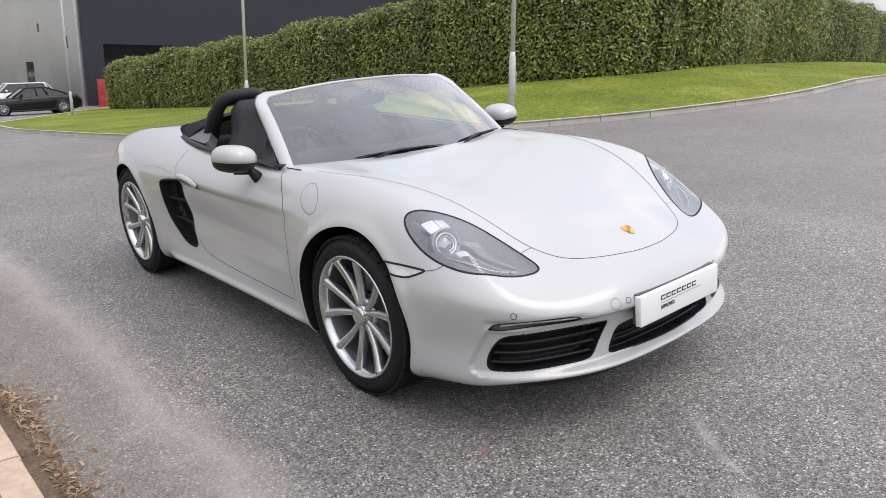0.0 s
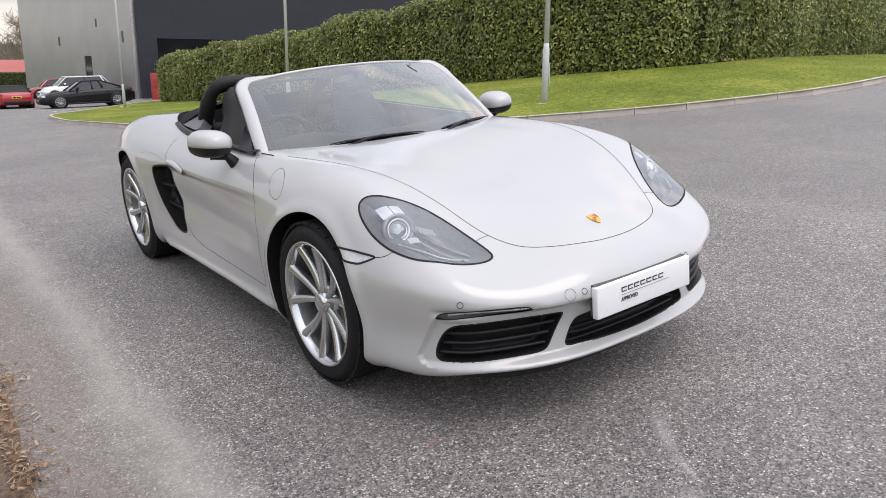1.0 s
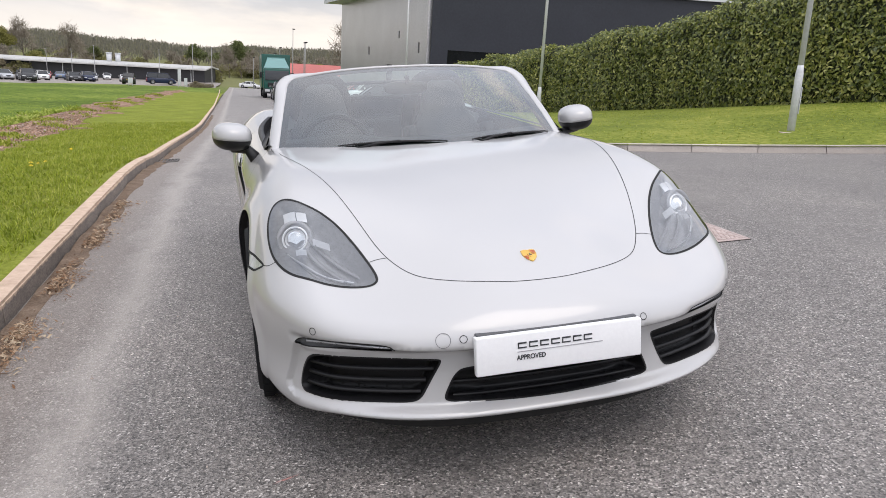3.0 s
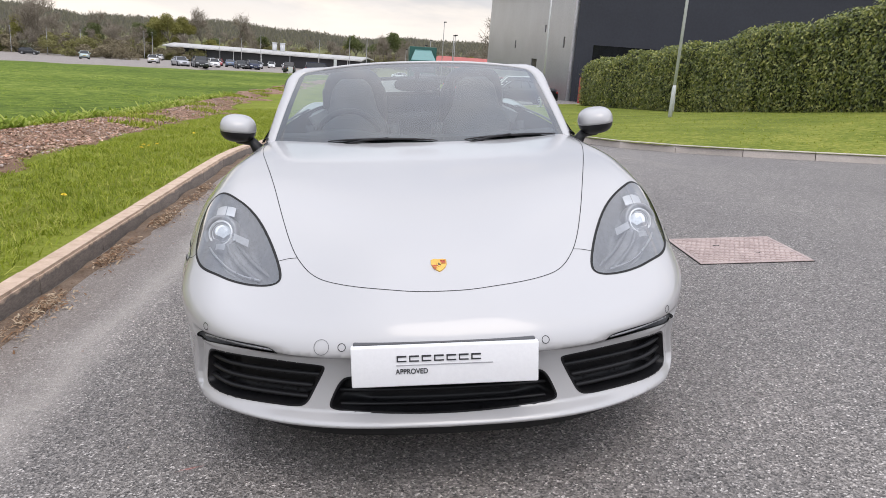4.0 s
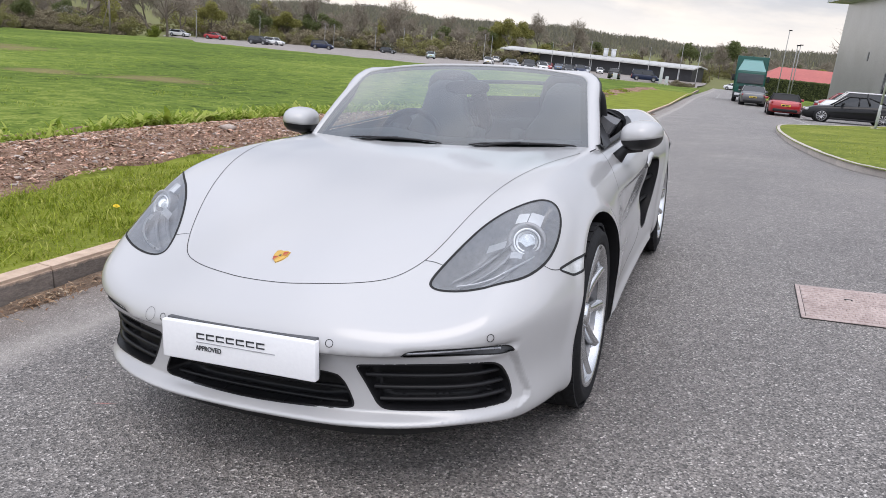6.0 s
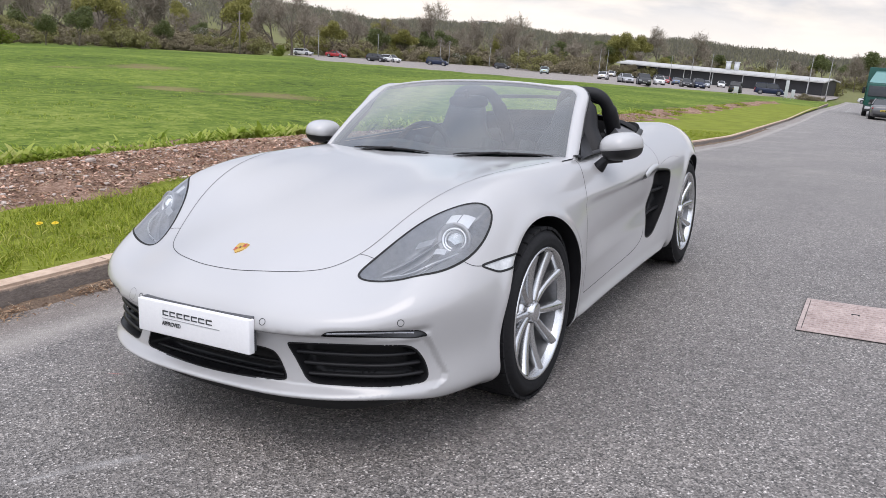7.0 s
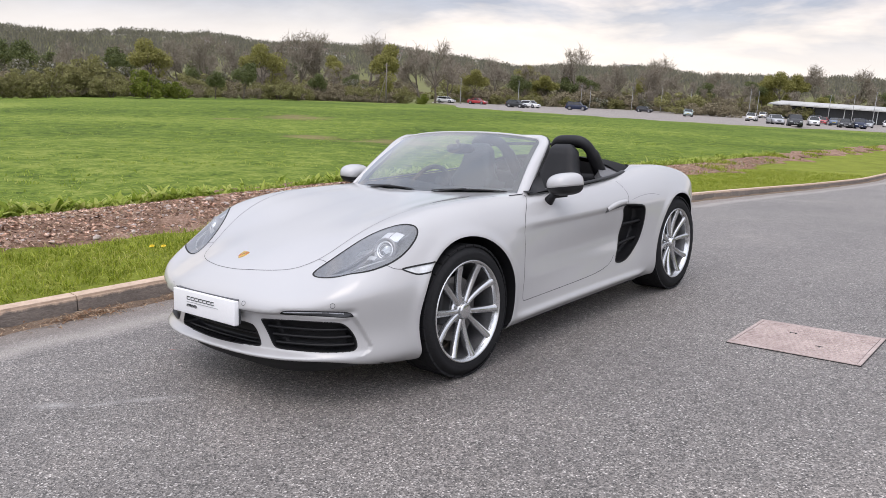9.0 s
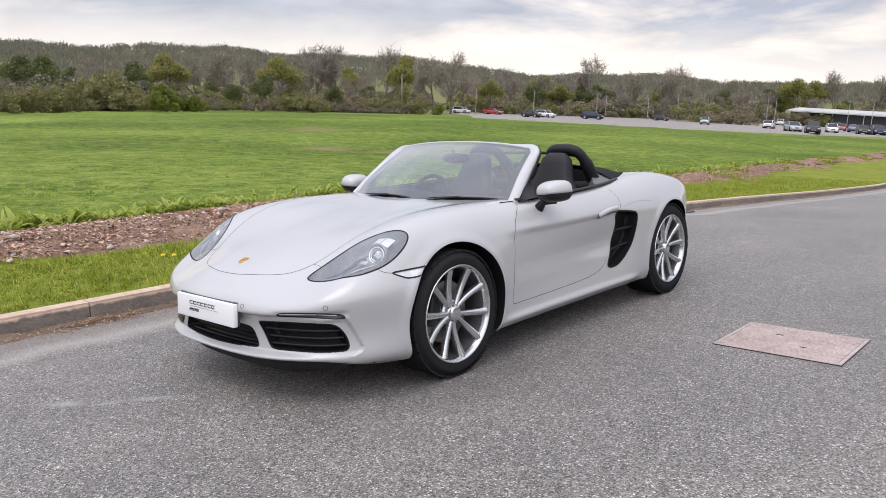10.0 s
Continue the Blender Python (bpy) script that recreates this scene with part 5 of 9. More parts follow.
def wheel_meshes(r_tyre, width):
    """Meshes of one wheel, its outer face at x = 0 towards +x."""
    w = width
    tyre = [(-w + 0.012, 0.246), (-w - 0.004, 0.270), (-w, 0.300), (-w + 0.022, r_tyre - 0.008)]
    x = -w + 0.030
    marks = np.linspace(-w + 0.030, -0.030, 22)
    for i, x in enumerate(marks):
        tyre.append((x, r_tyre - (0.007 if i % 5 == 3 else 0.0)))
    tyre += [(-0.022, r_tyre - 0.008), (-0.006, r_tyre - 0.026), (0.004, 0.304), (0.006, 0.288), (0.0025, 0.275), (0.0035, 0.272), (-0.002, 0.263), (-0.012, 0.252)]
    tm = mesh_of("tyre", *lathe(tyre, 72), RUBBER)
    rim = [(-0.030, 0.238), (-0.014, 0.242), (-0.003, 0.247), (0.002, 0.253), (0.003, 0.257), (-0.003, 0.261), (-0.012, 0.259)]
    rm = mesh_of("rim", *lathe(rim, 72), ALLOY)
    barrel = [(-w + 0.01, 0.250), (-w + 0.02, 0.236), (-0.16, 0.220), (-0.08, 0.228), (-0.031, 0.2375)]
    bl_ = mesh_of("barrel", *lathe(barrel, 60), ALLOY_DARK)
    hub = [(-0.14, 0.075), (-0.062, 0.070), (-0.054, 0.062), (-0.050, 0.046), (-0.030, 0.041), (-0.022, 0.0385), (-0.019, 0.034), (-0.0175, 0.015), (-0.017, 0.0005)]
    hm = mesh_of("hub", *lathe(hub, 40), ALLOY)
    disc = [(-0.10, 0.165), (-0.10, 0.085), (-0.128, 0.085), (-0.128, 0.165), (-0.10, 0.165)]
    dm = mesh_of("brake_disc", *lathe(disc, 48), DISC)
    spokes = []
    for lean in (-1, 1):
        rs = np.linspace(0.045, 0.243, 12)
        v = []
        for i, r in enumerate(rs):
            u = i / 11
            th = radians(lean * (11.5 + 6.5 * u ** 0.8))
            half = 0.0125 + 0.0060 * u
            xf = -0.034 + 0.030 * u ** 1.5 - 0.004 * math.sin(math.pi * u)
            deep = 0.040 - 0.010 * u
            cd, sd = math.cos(th), math.sin(th)
            for off, dx in ((-half, -deep), (-half, -0.010), (-half * 0.86, -0.0075), (-half * 0.06 * lean, 0.002), (half * 0.86, -0.0075), (half, -0.010), (half, -deep)):
                yy, zz = off, r
                v.append((xf + dx, yy * cd + zz * sd, zz * cd - yy * sd))
        spokes.append(mesh_of("spoke", v, grid_faces(12, 7), ALLOY))
    bm = bmesh.new()
    tube(bm, [(-0.08, 0, 0), (-0.046, 0, 0), (-0.043, 0, 0)], [0.0095, 0.0095, 0.006], 10)
    bolt = bpy.data.meshes.new("bolt")
    bm.to_mesh(bolt)
    bm.free()
    bolt.materials.append(ALLOY_DARK)
    bm = bmesh.new()
    box(bm, -0.10, 0.0, 0.115, 0.075, 0.17, 0.085, 0.015)
    cal = bpy.data.meshes.new("brake_caliper")
    bm.to_mesh(cal)
    bm.free()
    cal.materials.append(BLACK_PLASTIC)
    # shoulder blocks of the tread
    bm = bmesh.new()
    for k in range(64):
        t = Euler((k * math.tau / 64, 0, 0)).to_matrix().to_4x4()
        for xx, ln in ((-0.028, 0.036), (-w + 0.028, 0.036), (-w / 2, w * 0.30)):
            box(bm, xx, (k % 2) * 0.004, r_tyre - 0.004, ln, 0.0292, 0.0105, 0.0, t)
    tread = bpy.data.meshes.new("tread")
    bm.to_mesh(tread)
    bm.free()
    tread.materials.append(RUBBER)
    return tm, rm, hm, dm, spokes, bolt, cal, bl_, tread


def put_wheel(meshes, s, y, r, x_face, spin, caliper_turn):
    tm, rm, hm, dm, spokes, bolt, cal, bl_, tread = meshes
    m = Matrix.Translation((s * x_face, y, r)) @ Euler((0, 0, 0 if s > 0 else math.pi)).to_matrix().to_4x4() @ Euler((radians(spin), 0, 0)).to_matrix().to_4x4()
    w = part("wheel", rm, None, car, "silver ten-spoke alloy wheel")
    w.matrix_basis = m
    tyre_ = part("tyre", tm, None, w, "black low-profile tyre")
    blocks = part("tread", tread, None, tyre_, smooth=False)
    blocks["kind"] = "stuff"
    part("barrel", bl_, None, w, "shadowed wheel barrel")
    hub = part("hub", hm, None, w)
    part("brake_disc", dm, None, w, "worn steel brake disc")
    c = part("brake_caliper", cal, None, w, "black brake caliper")
    c.matrix_basis = Euler((radians(caliper_turn - spin if s > 0 else -caliper_turn - spin), 0, 0)).to_matrix().to_4x4()
    for k in range(5):
        t = Euler((k * math.tau / 5, 0, 0)).to_matrix().to_4x4()
        for sm in spokes:
            part("spoke", sm, None, w).matrix_basis = t
        part("bolt", bolt, None, w).matrix_basis = t @ Euler((math.tau / 10, 0, 0)).to_matrix().to_4x4() @ Matrix.Translation((0, 0, 0.052))
    return w


front = wheel_meshes(0.335, 0.235)
rear = wheel_meshes(0.345, 0.265)
for s in (-1, 1):
    put_wheel(front, s, 0.0, 0.337, 0.846, 20 + 8 * s, 75)
    put_wheel(rear, s, 2.475, 0.346, 0.866, -6 + 11 * s, 75)

# ---- windscreen, its frame and wipers ----
def screen_point(u, v):
    """u across from -1 to 1, v from the base to the top edge."""
    u, v = np.asarray(u, float), np.asarray(v, float)
    ab, at_ = 0.675 * u, 0.580 * u
    yb, zb = cowl(np.abs(ab)) - 0.015, top(np.abs(ab), cowl(np.abs(ab))) - 0.012
    yt, zt = 0.985 + 0.075 * u ** 2, 1.196 - 0.045 * np.abs(u) ** 2.4
    belly = 0.030 * np.sin(np.pi * v) * (1 - 0.5 * u ** 2)
    return np.stack([ab + (at_ - ab) * v, yb + (yt - yb) * v - belly * 0.55, zb + (zt - zb) * v + belly * 0.8], -1)


nu, nv = 41, 17
U, V = np.meshgrid(np.linspace(-1, 1, nu), np.linspace(0, 1, nv), indexing="ij")
sv = screen_point(U, V)
screen = part("windscreen", mesh_of("windscreen", sv.reshape(-1, 3), [f_[::-1] for f_ in grid_faces(nu, nv)]), SCREEN_GLASS, car, "raked clear windscreen")
screen.visible_shadow = False


def strip_of(us, vs, off):
    p = screen_point(us, vs)
    p[..., 1] -= off * 0.6
    p[..., 2] += off * 0.8
    return p


def frit(name, u0, u1, v0, v1, n1, n2):
    uu, vv = np.meshgrid(np.linspace(u0, u1, n1), np.linspace(v0, v1, n2), indexing="ij")
    part(name, mesh_of(name, strip_of(uu, vv, -0.002).reshape(-1, 3), grid_faces(n1, n2)), GAP, screen, "black glass border")


frit("glass_border", -1, 1, 0.0, 0.075, 40, 3)
frit("glass_border", -1, 1, 0.955, 1.0, 40, 3)
frit("glass_border", -1, -0.955, 0.07, 0.96, 3, 20)
frit("glass_border", 0.955, 1, 0.07, 0.96, 3, 20)
# painted frame swept round the glass
path = np.vstack([screen_point(np.full(14, -1.0), np.linspace(-0.03, 0.93, 14)), screen_point(np.linspace(-0.965, 0.965, 41), 1 - 0.0 * np.linspace(-1, 1, 41)), screen_point(np.full(14, 1.0), np.linspace(0.93, -0.03, 14))])
path = smooth_line(path, 1)
tang = np.gradient(path, axis=0)
tang /= np.linalg.norm(tang, axis=1)[:, None]
centre = screen_point(np.array([0.0]), np.array([0.45]))[0]
gn = np.array([0.0, -0.5, 0.866])
out = np.cross(tang, gn)
out /= np.linalg.norm(out, axis=1)[:, None]
if (out[len(out) // 2] @ np.array([0, 1.0, 0.5])) < 0:
    out = -out
# along the pillars the frame runs back from the glass instead of sideways
side_w = smoothstep(0.42, 0.56, np.abs(path[:, 0]))[:, None] * smoothstep(1.16, 1.06, path[:, 2])[:, None]
out = out * (1 - 0.62 * side_w) + np.array([0.0, 0.86, 0.30]) * side_w
out -= tang * (out * tang).sum(-1)[:, None]
out /= np.linalg.norm(out, axis=1)[:, None]
up_ = np.cross(out, tang)
way = gn[None] * (1 - 0.8 * side_w) + np.sign(path[:, :1]) * np.array([[1.0, 0, 0]]) * side_w
up_ *= np.sign((up_ * way).sum(-1))[:, None]
wide = np.interp(np.abs(path[:, 0]), [0, 0.45, 0.57, 0.70], [0.016, 0.020, 0.056, 0.070])[:, None]
deep_ = 0.5 + 0.5 * side_w
prof = [(-0.004, 0.001), (0.15, 0.010), (0.55, 0.012), (0.9, 0.004), (1.05, -0.014), (0.85, -0.030), (0.2, -0.032), (-0.004, -0.014)]
v = np.stack([path + out * wide * a_ + up_ * b_ * deep_ for a_, b_ in prof], 1).reshape(-1, 3)
part("windscreen_frame", mesh_of("windscreen_frame", v, grid_faces(len(path), len(prof), True)), PAINT, car, "painted windscreen frame")
# black seal and inner header behind it
prof = [(0.95, -0.008), (1.16, -0.020), (1.14, -0.045), (0.4, -0.050), (0.2, -0.034)]
v = np.stack([path + out * wide * a_ + up_ * b_ * deep_ for a_, b_ in prof], 1).reshape(-1, 3)
part("frame_seal", mesh_of("frame_seal", v, grid_faces(len(path), len(prof), True)), BLACK_PLASTIC, car, "black rubber seal of the windscreen frame")
# black scuttle at the foot of the glass
aa = np.linspace(-0.66, 0.66, 50)
v = np.stack([np.stack([aa, cowl(np.abs(aa)) + d_, top(np.abs(aa), cowl(np.abs(aa))) + z_], -1) for d_, z_ in ((-0.004, -0.006), (0.03, -0.002), (0.10, -0.03))], 1).reshape(-1, 3)
part("scuttle", mesh_of("scuttle", v, grid_faces(50, 3)), BLACK_PLASTIC, car, "black scuttle panel")
for u0, u1, up_at in ((-0.62, 0.10, -0.22), (0.28, 0.93, 0.60)):
    us = np.linspace(u0, u1, 24)
    vs = 0.030 + 0.025 * np.sin(np.pi * np.linspace(0, 1, 24)) ** 0.6
    q = strip_of(us, vs, 0.007)
    bm = bmesh.new()
    tube(bm, [tuple(p) for p in q], [0.003 + 0.003 * math.sin(math.pi * i / 23) for i in range(24)], 6)
    wiper = part("wiper", bm, BLACK_PLASTIC, car, "black wiper blade lying at the foot of the glass")
    arm0 = strip_of(np.array([up_at - 0.30]), np.array([-0.015]), 0.010)[0]
    arm1 = strip_of(np.array([up_at]), np.array([0.055]), 0.012)[0]
    bm = bmesh.new()
    tube(bm, [tuple(arm0), tuple((arm0 + arm1) / 2 + np.array([0, 0, 0.008])), tuple(arm1)], [0.009, 0.006, 0.005], 6)
    part("wiper_arm", bm, BLACK_PLASTIC, wiper)
    bm = bmesh.new()
    box(bm, *(arm1 - np.array([0, 0, 0.004])), 0.07, 0.012, 0.009, 0.003)
    part("wiper_bracket", bm, BLACK_PLASTIC, wiper)

# ---- door mirrors ----
def ellipsoid(c, r, nu_=28, nv_=16, power=1.0, keep=None):
    v, f = [], []
    for i in range(nv_ + 1):
        th = math.pi * i / nv_
        for k in range(nu_):
            ph = math.tau * k / nu_
            d = (math.sin(th) * math.cos(ph), math.sin(th) * math.sin(ph), math.cos(th))
            v.append(tuple(c[j] + r[j] * math.copysign(abs(d[j]) ** power, d[j]) for j in range(3)))
    return v, grid_faces(nv_ + 1, nu_, True)


for s in (-1, 1):
    c = Vector((0.874 * s, 0.872, 0.908))
    tilt = Matrix.Translation(c) @ Euler((0, radians(-6 * s), radians(-12 * s))).to_matrix().to_4x4()
    # painted cap: a half-egg, flat towards the glass at the back
    v, fc = ellipsoid((0, 0, 0), (0.086, 0.124, 0.066), 40, 20, 0.80)
    cap_v = [(x, min(y, 0.060), max(z, -0.012) * (1.0 if z > 0 else 1.0)) for x, y, z in v]
    mirror = part("door_mirror", mesh_of("door_mirror", [tilt @ Vector(q) for q in cap_v], fc), PAINT, car, "grey door mirror with a black lower shell")
    low_v = [(x * 0.985, min(y, 0.059) * 0.985, min(z, -0.0115) * 0.97) for x, y, z in v]
    part("lower_shell", mesh_of("lower_shell", [tilt @ Vector(q) for q in low_v], fc), BLACK_PLASTIC, mirror, "black lower shell")
    g_ = [tilt @ Vector((0.075 * math.copysign(abs(math.cos(k)) ** 0.7, math.cos(k)), 0.0612, 0.050 * math.copysign(abs(math.sin(k)) ** 0.7, math.sin(k)))) for k in np.linspace(0, math.tau, 28, endpoint=False)]
    part("mirror_glass", mesh_of("mirror_glass", g_, [tuple(range(28))]), MIRROR, mirror, "mirror glass")
    foot = Vector((0.772 * s, 0.835, 0.800))
    bm = bmesh.new()
    tube(bm, [tuple(foot + Vector((-0.02 * s, 0.02, -0.035))), tuple(foot), tuple(foot + Vector((0.035 * s, 0.012, 0.045))), tuple(c + Vector((0.0, 0.0, -0.045)))], [0.040, 0.032, 0.022, 0.030], 10)
    bm.transform(Matrix.Identity(4))
    part("mirror_arm", bm, BLACK_PLASTIC, mirror, "black mirror arm")
    # small quarter trim between pillar and door glass
    tri = [(0.735 * s, 0.70, 0.855), (0.742 * s, 0.86, 0.868), (0.660 * s, 0.90, 1.00)]
    bm = bmesh.new()
    a_ = [bm.verts.new(q) for q in tri]
    b_ = [bm.verts.new((q[0] - 0.012 * s, q[1], q[2])) for q in tri]
    bm.faces.new(a_)
    bm.faces.new(b_[::-1])
    for i in range(3):
        bm.faces.new((a_[i], a_[(i + 1) % 3], b_[(i + 1) % 3], b_[i]))
    part("quarter_trim", bm, BLACK_PLASTIC, car, "black mirror triangle")

# ---- cabin ----
def loft(name, sections, mat, parent, label="", closed=True):
    n = len(sections[0])
    v = np.concatenate([np.array(q, float) for q in sections])
    f = grid_faces(len(sections), n, closed)
    if closed:
        f += [tuple(range(n))[::-1], tuple(range((len(sections) - 1) * n, len(sections) * n))]
    return part(name, mesh_of(name, v, f), mat, parent, label)


def rounded(cx, cy, cz, wx, wy, wz_axis, n=20, power=0.55, lean=(0, 0, 0)):
    """A rounded-rectangle section in the plane of x and a second direction."""
    out_ = []
    for k in range(n):
        t = k * math.tau / n
        a_ = math.copysign(abs(math.cos(t)) ** power, math.cos(t)) * wx
        b_ = math.copysign(abs(math.sin(t)) ** power, math.sin(t)) * wy
        out_.append((cx + a_, cy + b_ * wz_axis[0], cz + b_ * wz_axis[1]))
    return out_


# tub lining below the sills
ys = np.linspace(0.55, 2.55, 30)
rows = []
for k, (da, z_) in enumerate(((-0.004, None), (-0.02, 0.80), (-0.05, 0.60), (-0.08, 0.34))):
    rows.append([(max(SILL_IN(y_) + da, 0.05), y_, (CREST(y_) - 0.004) if z_ is None else z_) for y_ in ys])
for s in (-1, 1):
    v = np.array(rows).transpose(1, 0, 2).copy()
    v[..., 0] *= s
    lining = part("door_lining", mesh_of("door_lining", v.reshape(-1, 3), grid_faces(30, 4)), TRIM, car, "black door lining and sill trim")
    p = np.stack([s * SILL_IN(ys[2:22]), ys[2:22], CREST(ys[2:22])], -1)
    band_on("waist_seal", p + np.array([0.006 * s, 0, 0.0]), np.tile([0.3 * s, 0, 0.95], (20, 1)), 0.030, 0.004, BLACK_PLASTIC, lining, "black waist seal", False, 0.006)
bm = bmesh.new()
box(bm, 0, 1.5, 0.33, 1.30, 2.1, 0.04)
part("cabin_floor", bm, TRIM, car, "dark cabin floor", smooth=False)
bm = bmesh.new()
box(bm, 0, 2.02, 0.60, 1.28, 0.10, 0.56, 0.04)
part("bulkhead", bm, TRIM, car, "black rear bulkhead")
# dashboard
secs = []
for x in np.linspace(-0.68, 0.68, 25):
    hump = 0.030 * math.exp(-((x + 0.36) / 0.17) ** 2)
    a_ = abs(x)
    y0 = float(cowl(a_)) + 0.03
    secs.append([(x, y0, 0.835), (x, y0 + 0.16, 0.862 + hump * 0.6), (x, y0 + 0.32, 0.862 + hump), (x, 0.99, 0.835 + hump), (x, 1.02, 0.79), (x, 0.99, 0.66), (x, 0.95, 0.45), (x, 0.70, 0.40), (x, y0, 0.6)])
loft("dashboard", secs, TRIM, car, "dark soft-touch dashboard")
bm = bmesh.new()
box(bm, 0, 1.28, 0.52, 0.22, 0.75, 0.20, 0.04)
part("centre_console", bm, GREY_TRIM, car, "dark centre console")
# steering wheel on the offside
rim_pts = []
wheel_m = Matrix.Translation((-0.36, 1.10, 0.79)) @ Euler((radians(68), 0, 0)).to_matrix().to_4x4()
bm = bmesh.new()
ringp = [tuple(wheel_m @ Vector((0.178 * math.cos(t), 0.178 * math.sin(t), 0))) for t in np.linspace(0, math.tau, 33)]
tube(bm, ringp, 0.016, 10, False)
steer = part("steering_wheel", bm, LEATHER, car, "black three-spoke steering wheel")
bm = bmesh.new()
for t in (0.0, math.pi, -math.pi / 2):
    tube(bm, [tuple(wheel_m @ Vector((0, 0, 0.0))), tuple(wheel_m @ Vector((0.17 * math.cos(t), 0.17 * math.sin(t), 0)))], 0.014, 8)
part("steering_spokes", bm, GREY_TRIM, steer)
v, fc = ellipsoid((0, 0, 0), (0.062, 0.062, 0.025))
part("airbag_cover", mesh_of("airbag_cover", [wheel_m @ Vector(q) for q in v], fc), LEATHER, steer)
# rear-view mirror
v, fc = ellipsoid((0, 1.00, 1.092), (0.115, 0.022, 0.034), 28, 14, 0.7)
rv = part("rear_view_mirror", mesh_of("rear_view_mirror", v, fc), BLACK_PLASTIC, car, "black interior mirror on the glass")
bm = bmesh.new()
tube(bm, [(0, 0.995, 1.10), (0, 0.975, 1.130), (0, 0.965, 1.148)], [0.010, 0.010, 0.014], 8)
part("mirror_stalk", bm, BLACK_PLASTIC, rv)
# seats
for s in (-1, 1):
    x = 0.36 * s
    secs = []
    for t in np.linspace(0, 1, 18):
        z_ = 0.42 + 0.675 * t
        y_ = 1.40 + 0.30 * t + 0.03 * math.sin(t * math.pi)
        wx = np.interp(t, [0, 0.3, 0.62, 0.74, 0.86, 0.96, 1.0], [0.245, 0.255, 0.205, 0.142, 0.126, 0.104, 0.066])
        wy = np.interp(t, [0, 0.3, 0.7, 0.95, 1.0], [0.095, 0.085, 0.065, 0.055, 0.03])
        secs.append(rounded(x, y_, z_, wx, wy, (1.0, -0.25)))
    seat = loft("seat_back", secs, LEATHER, car, "black leather bucket seat with built-in headrest")
    secs = []
    for t in np.linspace(0, 1, 8):
        secs.append(rounded(x, 1.02 + 0.42 * t, 0.46 - 0.06 * t, 0.25, 0.075, (0, 1.0)))
    loft("seat_cushion", secs, LEATHER, seat)
    for k in (-1, 1):
        secs = [rounded(x + k * 0.235, 1.36 + 0.20 * t, 0.46 + 0.38 * t, 0.045 * (1 - 0.3 * t), 0.10, (1, -0.2)) for t in np.linspace(0, 1, 8)]
        loft("side_bolster", secs, LEATHER, seat)
    # roll hoop behind the seat
    pts = []
    for t in np.linspace(0, 1, 31):
        a_ = math.pi * t
        xx = 0.152 * math.copysign(abs(math.cos(a_)) ** 0.55, math.cos(a_))
        zz = 0.80 + 0.325 * abs(math.sin(a_)) ** 0.42
        pts.append((x + xx, 2.005 - 0.24 * (zz - 0.80) / 0.325, zz))
    bm = bmesh.new()
    tube(bm, pts, [0.037 if 0.15 < i / 30 < 0.85 else 0.046 for i in range(31)], 14)
    hoop = part("roll_hoop", bm, LEATHER, car, "black padded roll hoop behind the seat")
    # grey side cheek beside the hoop: a sloping triangle with rounded corners
    c0, c1, c2 = Vector((0.640 * s, 1.70, 0.872)), Vector((0.625 * s, 2.08, 0.893)), Vector((0.420 * s, 2.06, 0.970))
    ring = smooth_ring([(0.04, 0.0), (0.5, 0.0), (0.96, 0.0), (0.5, 0.5), (0.02, 0.97), (0.0, 0.5)], 2)
    bm = bmesh.new()
    a_ = [bm.verts.new(c0 + (c1 - c0) * q[0] + (c2 - c0) * q[1]) for q in ring]
    b_ = [bm.verts.new(w_.co - Vector((0.03 * s, 0, 0.06))) for w_ in a_]
    bm.faces.new(a_)
    for i in range(len(a_)):
        bm.faces.new((a_[i], b_[i], b_[(i + 1) % len(a_)], a_[(i + 1) % len(a_)]))
    bmesh.ops.recalc_face_normals(bm, faces=bm.faces)
    part("roof_cheek", bm, CHEEK_GREY, car, "grey cheek panel of the folded roof", smooth=False)
# clear wind deflector between the hoops, with its frame
bm = bmesh.new()
pts = [(-0.52, 1.93, 0.86), (-0.50, 1.86, 1.03), (-0.42, 1.83, 1.085), (0, 1.825, 1.10), (0.42, 1.83, 1.085), (0.50, 1.86, 1.03), (0.52, 1.93, 0.86)]
tube(bm, [tuple(q) for q in smooth_line(pts, 2)], 0.011, 8)
defl = part("wind_deflector", bm, BLACK_PLASTIC, car, "black-framed net wind deflector")
# folded roof under its fabric
secs = []
for y_ in np.linspace(2.0, 2.66, 22):
    t = (y_ - 2.0) / 0.66
    half = float(SILL_IN(min(y_, 2.55))) - 0.012 if y_ < 2.5 else 0.52 * math.sqrt(max(0.0, 1 - ((y_ - 2.3) / 0.37) ** 2)) + 0.02
    edge_z = float(CREST(y_)) - 0.018
    crown = 0.112 * max(0.0, 1 - t) ** 0.9 + 0.010
    row = []
    for u in np.linspace(-1, 1, 25):
        row.append((u * half, y_, edge_z + crown * (1 - abs(u) ** 3.4)))
    secs.append(row)
v = np.array(secs).reshape(-1, 3)
part("folded_roof", mesh_of("folded_roof", v, grid_faces(22, 25)), FABRIC, car, "black fabric of the folded roof")
v = np.array([[(u * 0.62, 2.0, 0.62 + k * (0.26 + 0.10 * (1 - abs(u) ** 3.4))) for u in np.linspace(-1, 1, 9)] for k in (0, 1)]).reshape(-1, 3)
part("parcel_wall", mesh_of("parcel_wall", v, grid_faces(2, 9)), FABRIC, car, "black fabric wall behind the hoops")

